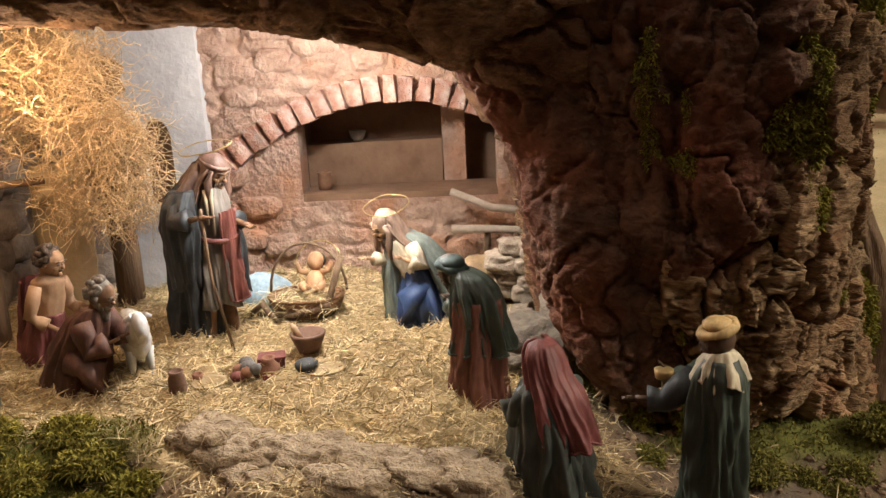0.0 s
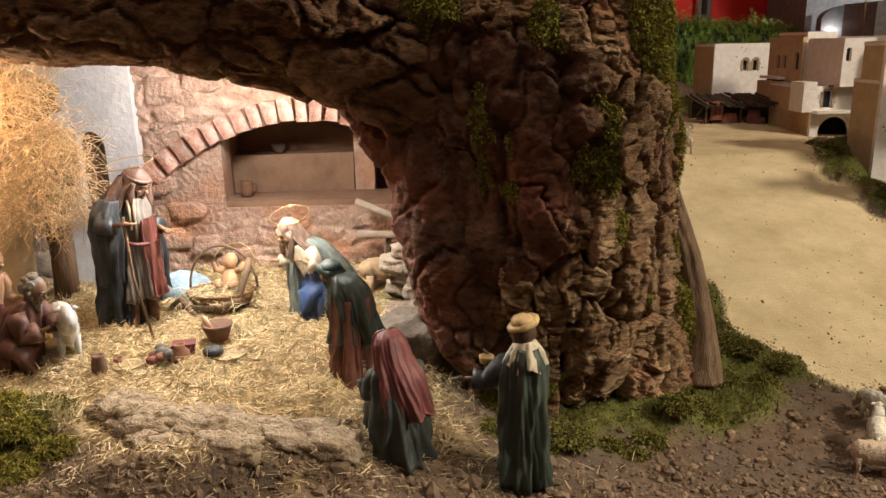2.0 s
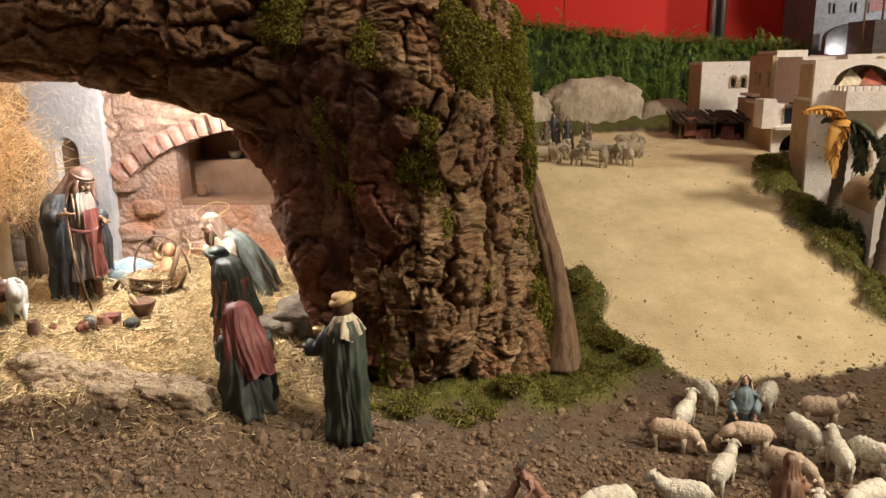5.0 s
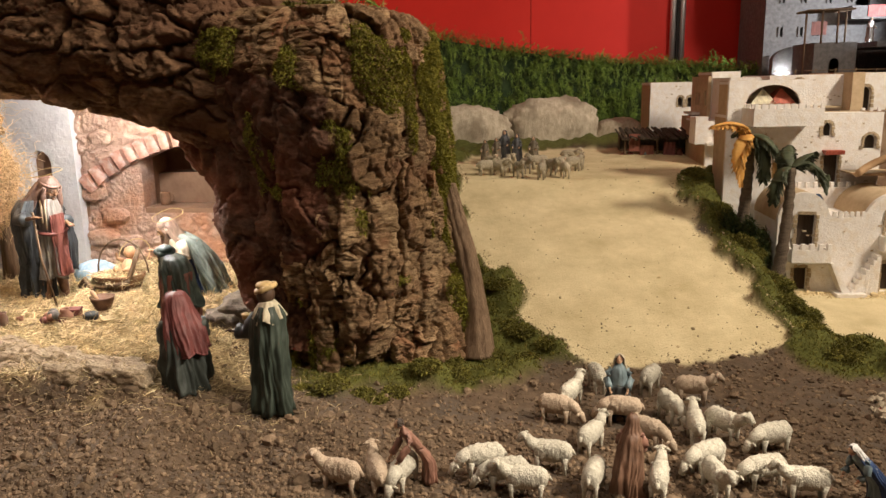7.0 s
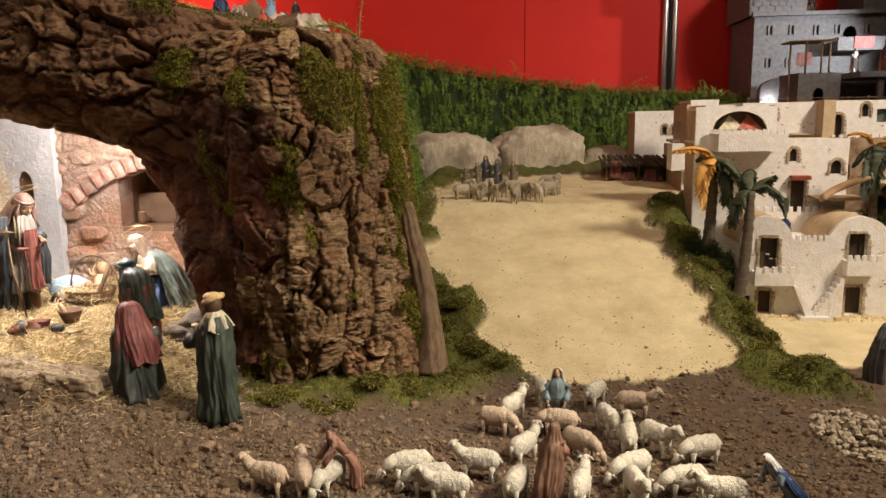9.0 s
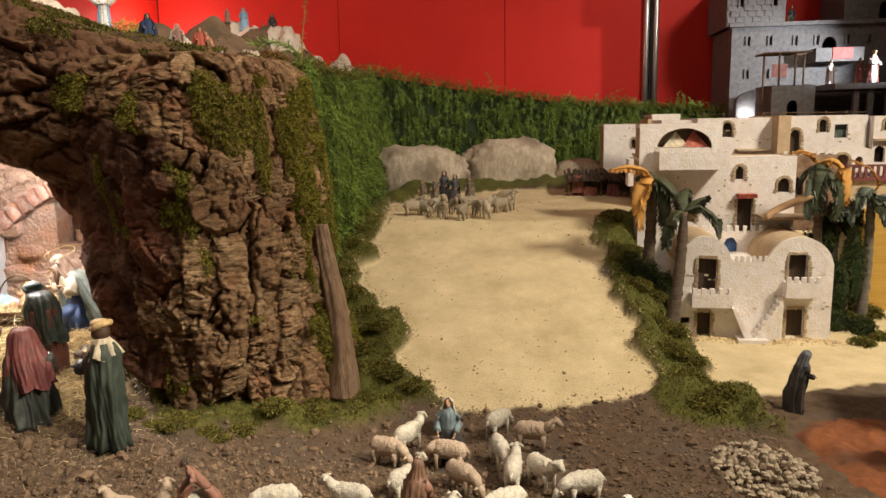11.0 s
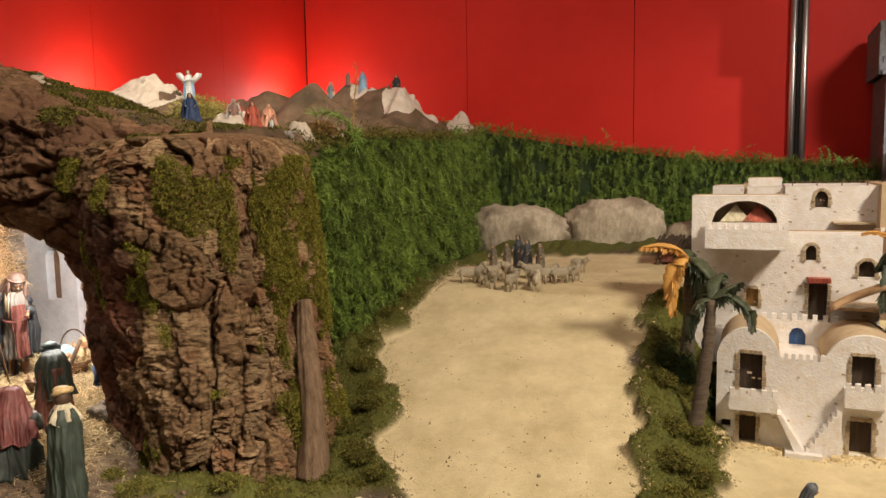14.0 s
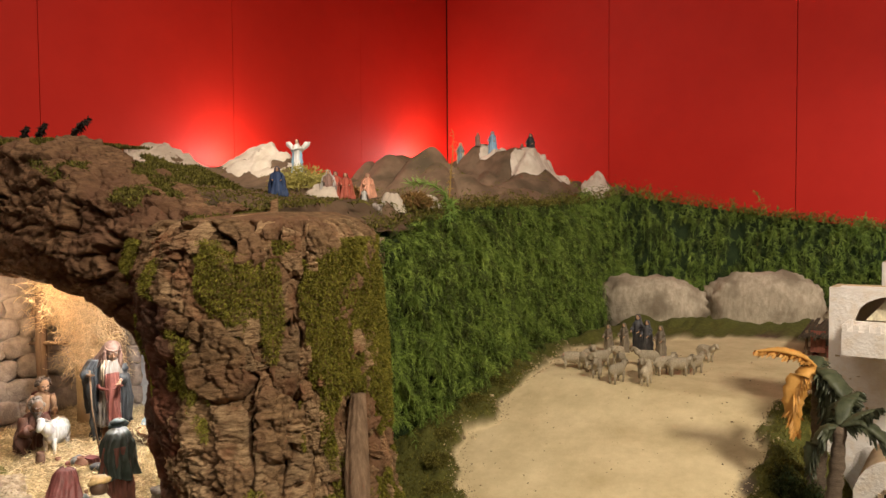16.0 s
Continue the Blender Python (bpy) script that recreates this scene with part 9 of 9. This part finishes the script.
    for i, (x, y, z, rx, rz) in enumerate(((1.74, 2.13, 1.02, 0.055, 0.13), (1.80, 2.12, 1.0, 0.055, 0.12), (1.72, 2.28, 1.03, 0.05, 0.10), (1.86, 2.14, 0.96, 0.04, 0.12), (2.47, 2.22, 0.98, 0.055, 0.15), (2.53, 2.25, 1.05, 0.05, 0.18), (2.46, 2.20, 0.86, 0.06, 0.09), (2.54, 2.17, 0.84, 0.06, 0.07),
                                           (2.45, 2.30, 1.16, 0.05, 0.10), (2.53, 2.30, 1.22, 0.045, 0.09), (2.40, 2.32, 1.08, 0.045, 0.12))):
        rng = np.random.RandomState(300 + i)
        q = rng.normal(size=(700, 3))
        q /= np.linalg.norm(q, axis=1, keepdims=True)
        q[:, 2] = np.where(q[:, 2] < -0.4, -q[:, 2], q[:, 2])
        rad = np.array([rx, rx, rz]) * (0.6 + 0.6 * fbm(q * 2.4 + i, 3, i))[:, None]
        g = Geo()
        k = np.repeat(np.arange(700), 3)
        g.blades(np.array([x, y, z]) + q[k] * rad[k] * rng.uniform(0.6, 0.95, (2100, 1)), q[k] + rng.normal(0, 0.7, (2100, 3)), rng.uniform(0.006, 0.015, 2100), 0.0026, 0.25)
        # near-black core: the shrub's inner shade is put into its colour
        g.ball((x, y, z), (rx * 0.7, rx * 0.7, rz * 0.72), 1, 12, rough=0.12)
        tagged(part("shrub", g, [shade, FERN_INNER_SHADE], None, "dark green mossy shrub beside the houses"), category="shrub", group="house shrubs")
    # crumbled sand along the house fronts
    rng = np.random.RandomState(66)
    x = rng.uniform(1.89, 2.50, 2200)
    y = 2.085 - np.abs(rng.normal(0, 0.026, 2200)) - 0.012 * np.sin(x * 21)
    g = Geo()
    np.random.seed(8)
    lumps(g, np.stack([x, y, ground_z(x, y) - 0.001], -1), rng.gamma(1.1, 0.0013, 2200) + 0.0008)
    tagged(part("sand_crumbs", g, surface("sand_crumb", (0.46, 0.35, 0.19), (0.72, 0.58, 0.34), 60, 0.95, 0.3, island=0.25), None, "crumbled yellow sand along the house foot", smooth=False), category="sand", kind="stuff")


def build_castle():
    h = thing("castle", "grey stone castle with square tower, slit windows and terrace", "castle")
    y = 4.82
    slits = [(2.765 + 0.001, 2.782, 2.075, 2.125), (2.905, 2.922, 2.075, 2.125), (3.065, 3.082, 2.07, 2.12), (3.20, 3.217, 2.07, 2.12), (3.39, 3.407, 2.07, 2.12), (3.52, 3.537, 2.07, 2.12), (2.765, 2.782, 1.86, 1.91), (2.895, 2.912, 1.86, 1.91), (3.0, 3.017, 1.86, 1.91),
             (3.24, 3.33, 1.99, arched(3.285, 0.045, 2.06, 0.055))]
    block(h, 2.665, 3.9, y, 5.4, 1.55, 2.195, slits, CASTLE)
    block(h, 2.62, 2.99, y - 0.03, 5.38, 2.195, 2.50, [(2.70, 2.725, 2.32, 2.37), (2.91, 2.935, 2.32, 2.37)], CASTLE, name="tower_wall")
    block(h, 3.40, 3.9, y + 0.1, 5.38, 2.195, 2.62, [(3.62, 3.68, 2.23, arched(3.65, 0.03, 2.31, 0.03))], CASTLE, name="tower_wall")
    for a, b, c, d in slits[:9] + [(2.70, 2.725, 2.32, 2.37), (2.91, 2.935, 2.32, 2.37)]:
        g = Geo()
        g.box(a - 0.012, a, y - (0.042 if c > 2.2 else 0.010), y - (0.03 if c > 2.2 else 0.0), c - 0.006, d + 0.008)
        g.box(b, b + 0.012, y - (0.042 if c > 2.2 else 0.010), y - (0.03 if c > 2.2 else 0.0), c - 0.006, d + 0.008)
        part("window_frame", g, CASTLE, h, smooth=False)
    g = Geo()
    g.box(2.64, 3.9, y - 0.05, y, 2.19, 2.215)
    part("cornice", g, CASTLE, h, smooth=False)
    rnd = random.Random(8)
    for r in range(8):
        for q in range(7):
            g = Geo()
            x = 2.625 + 0.053 * q + (0.02 if r % 2 else 0)
            if x + 0.05 > 2.99:
                continue
            if 2.66 < x < 2.73 and 2.29 < 2.22 + 0.036 * r < 2.38 or 2.87 < x < 2.94 and 2.29 < 2.22 + 0.036 * r < 2.38:
                continue
            g.box(0, 0.049, -rnd.uniform(0.004, 0.009), 0.004, 0, 0.032, 0, 0.0015)
            part("stone", g, CASTLE, h, smooth=False, at=Matrix.Translation((x, y - 0.03, 2.222 + 0.036 * r)))
    g = Geo()
    g.box(3.15, 3.44, y - 0.16, y, 1.945, 1.955)
    g.box(3.15, 3.44, y - 0.17, y - 0.16, 1.945, 2.03)
    g.box(3.15, 3.165, y - 0.16, y, 1.955, 2.03)
    b = part("balcony", g, CASTLE, h, "grey stone balcony", smooth=False)
    g = Geo()
    g.box(3.25, 3.37, y - 0.176, y - 0.171, 1.96, 2.03)
    part("banner", g, paint("banner_red", (0.48, 0.06, 0.04)), b, "red banner on the balcony", smooth=False)
    # the guard house with its pergola
    k = thing("guard_house", "dark grey guard house with arched door and pergola roof", "house")
    block(k, 2.765, 3.01, 4.20, 4.55, 1.5, 1.785, [(2.855, 2.915, 1.6, arched(2.885, 0.03, 1.665, 0.03))], CASTLE)
    for x, yy in ((2.725, 4.25), (2.80, 4.20), (2.89, 4.20), (2.955, 4.25)):
        g = Geo()
        g.tube([(x, yy, 1.78 if x > 2.76 else 1.6), (x, yy, 1.965)], 0.006, 6)
        part("post", g, WOOD, k)
    for i in range(7):
        g = Geo()
        g.tube([(2.70, 4.17 + 0.03 * i, 1.968), (2.97, 4.17 + 0.03 * i, 1.972)], 0.006, 5)
        part("pole", g, WOOD, k)
    g = Geo()
    g.box(2.815, 2.905, 4.40, 4.405, 1.84, 1.92)
    tagged(part("red_cloth", g, RUST, None, "dark red cloth hung under the pergola", smooth=False), category="cloth")
    # ramp, terrace and columns
    t = thing("castle_terrace", "grey stone terrace with square pillars and ramp", "terrace")
    g = Geo()
    g.box(3.10, 3.9, 4.15, 4.75, 1.752, 1.785)
    part("slab", g, CASTLE, t, smooth=False)
    for x in (3.22, 3.30, 3.40, 3.52, 3.64, 3.76):
        g = Geo()
        g.box(x, x + 0.03, 4.18, 4.21, 1.5, 1.752)
        part("pillar", g, CASTLE, t, smooth=False)
    g = Geo()
    g.wall(np.linspace(2.66, 2.9, 20).tolist(), arched(2.9, 0.24, 1.70, 0.09), 1.5, [], 4.6, 4.66)
    part("ramp", g, CASTLE, t, smooth=False)
    for i, (x, yy, m, c, z) in enumerate(((3.13, 4.32, WHITE, ROSE, 1.785), (3.33, 4.22, WHITE, RUST, 1.785), (3.27, 4.26, RUST, RUST, 1.785), (3.09, 5.0, SLATE, GILT, 2.195))):
        place("courtier_figurine", "small painted courtier figurine on the castle terrace", "figurine", dict(h=0.15 if i != 1 else 0.19, robe=m, cape=c, hat=GILT if i == 1 else None), x, yy, z, 20, "courtiers")
    # ground under the castle
    g = Geo()
    g.box(2.5, 3.95, 3.35, 5.45, 1.25, 1.52)
    tagged(part("castle_ground", g, HILL, None, "brown raised ground below the castle", smooth=False), category="ground", kind="structure")


def build_rocks():
    for x0, x1, y, z0, z1, seed in ((0.33, 0.95, 4.05, 1.10, 1.46, 1), (0.90, 1.50, 4.20, 1.10, 1.49, 2), (1.48, 1.80, 4.3, 1.12, 1.36, 3)):
        cx, hw = (x0 + x1) / 2, (x1 - x0) / 2
        rings = []
        for a in np.linspace(0.04, math.pi - 0.04, 40):
            row = []
            for t in np.linspace(0, 2 * math.pi, 48, endpoint=False):
                q = np.array([math.cos(a), math.sin(a) * math.cos(t), math.sin(a) * math.sin(t)])
                q = np.sign(q) * np.abs(q) ** np.array([0.75, 0.8, 0.75])
                k = 0.80 + 0.26 * float(fbm(q * np.array([2.2, 2, 2]) + seed * 7, 3, seed)) + 0.36 * abs(float(fbm(q * np.array([12, 3, 3]), 3, seed + 5)) - 0.5) + 0.04 * float(fbm(q * 14, 3, seed + 8))
                row.append((cx - hw * k * q[0], y + 0.14 * k * q[1], z0 + (z1 - z0) * 0.5 + (z1 - z0) * 0.5 * k * q[2]))
            rings.append(row)
        g = Geo()
        g.loft(rings)
        tagged(part("boulder", g, ROCK, None, "long rounded grey-beige boulder before the hedge"), category="rock", group="boulders")


def build_corner():
    """The box, bricks and lamp at the table's edge."""
    box = thing("display_box", "lilac-grey box with a cream top on the table", "box", at=(2.553, 1.39, 0.79))
    lilac = surface("lilac_card", (0.34, 0.24, 0.27), (0.42, 0.31, 0.33), 8, 0.7, 0.1)
    g = Geo()
    g.box(-0.145, 0.24, -0.12, 0.12, 0.0, 0.362)
    part("body", g, lilac, box, smooth=False)
    g = Geo()
    g.box(-0.148, 0.243, -0.123, 0.123, 0.362, 0.370)
    part("lid", g, CREAM, box, "cream top board", smooth=False)
    lampthing = thing("spot_lamp", "black cylindrical spot lamp lying on bricks", "lamp", at=(2.273, 1.13, 1.008))
    black = surface("black_metal", (0.012, 0.010, 0.010), (0.034, 0.029, 0.027), 30, 0.75, 0.3)
    g = Geo()
    rings = []
    for d, r in ((0.0, 0.026), (0.004, 0.034), (0.055, 0.037), (0.115, 0.038), (0.125, 0.028)):
        rings.append([(d * 0.9, r * math.cos(t) + 0.3 * d, r * math.sin(t)) for t in (2 * math.pi * j / 20 for j in range(20))])
    g.loft(rings)
    part("housing", g, black, lampthing)
    g = Geo()
    g.loft([[(-0.001 - d, r * math.cos(t), r * math.sin(t)) for t in (2 * math.pi * j / 20 for j in range(20))] for d, r in ((0.0, 0.024), (0.002, 0.016), (0.0, 0.003))])
    part("lens", g, DARK, lampthing)
    glow = bpy.data.materials.new("blue_led")
    glow.use_nodes = True
    b = glow.node_tree.nodes["Principled BSDF"]
    b.inputs["Base Color"].default_value = (0.05, 0.1, 0.6, 1)
    b.inputs["Emission Color"].default_value = (0.10, 0.18, 1.0, 1)
    b.inputs["Emission Strength"].default_value = 2.0
    for x, y, z in ((2.221, 1.105, 0.893), (2.277, 1.10, 0.955)):
        g = Geo()
        g.ball((0, 0, 0), (0.009, 0.006, 0.005), 0, 8, rough=0.25)
        tagged(part("blue_light", g, glow, None, "small glowing blue light among the bricks", at=Matrix.Translation((x, y, z))), category="light", group="blue lights")
    rnd = random.Random(12)
    brick = surface("pink_brick", (0.30, 0.16, 0.13), (0.44, 0.26, 0.21), 40, 0.85, 0.5, each=0.2)
    for r in range(4):
        for q in range(3):
            g = Geo()
            g.box(-0.033, 0.033, -0.022, 0.022, 0, 0.034, 0, 0.002)
            tagged(part("loose_brick", g, brick, None, "small pinkish brick in a stepped pile", smooth=False, at=pose(2.318 + 0.022 * r + 0.07 * q, 1.135 + 0.012 * (r % 2), 0.880 + 0.036 * r, 0, 0, rnd.uniform(-10, 10))), category="brick", group="stepped brick pile")
    g = Geo()
    g.box(2.236, 2.54, 1.105, 1.17, 0.77, 0.878, 0, 0.010)
    tagged(part("dark_block", g, surface("umber_block", (0.05, 0.03, 0.025), (0.12, 0.075, 0.06), 30, 0.9, 0.6), None, "dark block carrying the brick pile", smooth=False), category="block")
    r, t = np.meshgrid(np.linspace(1, 0.02, 34), np.linspace(0, 2 * np.pi, 96, endpoint=False), indexing="ij")
    x, y = 2.21 + 0.19 * r * np.cos(t) * (1 + 0.16 * np.sin(3 * t + 1)), 1.24 + 0.27 * r * np.sin(t) * (1 + 0.12 * np.sin(2 * t))
    z = ground_z(x, y) - 0.012 + 0.030 * np.minimum(1.0, 2.0 * (1 - r)) + 0.020 * (fbm(np.stack([x, y, 0 * x], -1) * 26, 4, 4) - 0.5)
    rows = np.stack([x, y, z], -1).tolist()
    g = Geo()
    g.loft(rows)
    tagged(part("red_earth", g, surface("red_earth", (0.16, 0.058, 0.024), (0.29, 0.105, 0.040), 30, 0.95, 0.6, tint=(0.14, 0.065, 0.035), tint_scale=9), None, "low spread of orange-red earth"), category="earth")


build_front_house()
build_middle_house()
build_upper_row()
build_far_houses()
build_palms()
build_castle()
build_rocks()
build_corner()
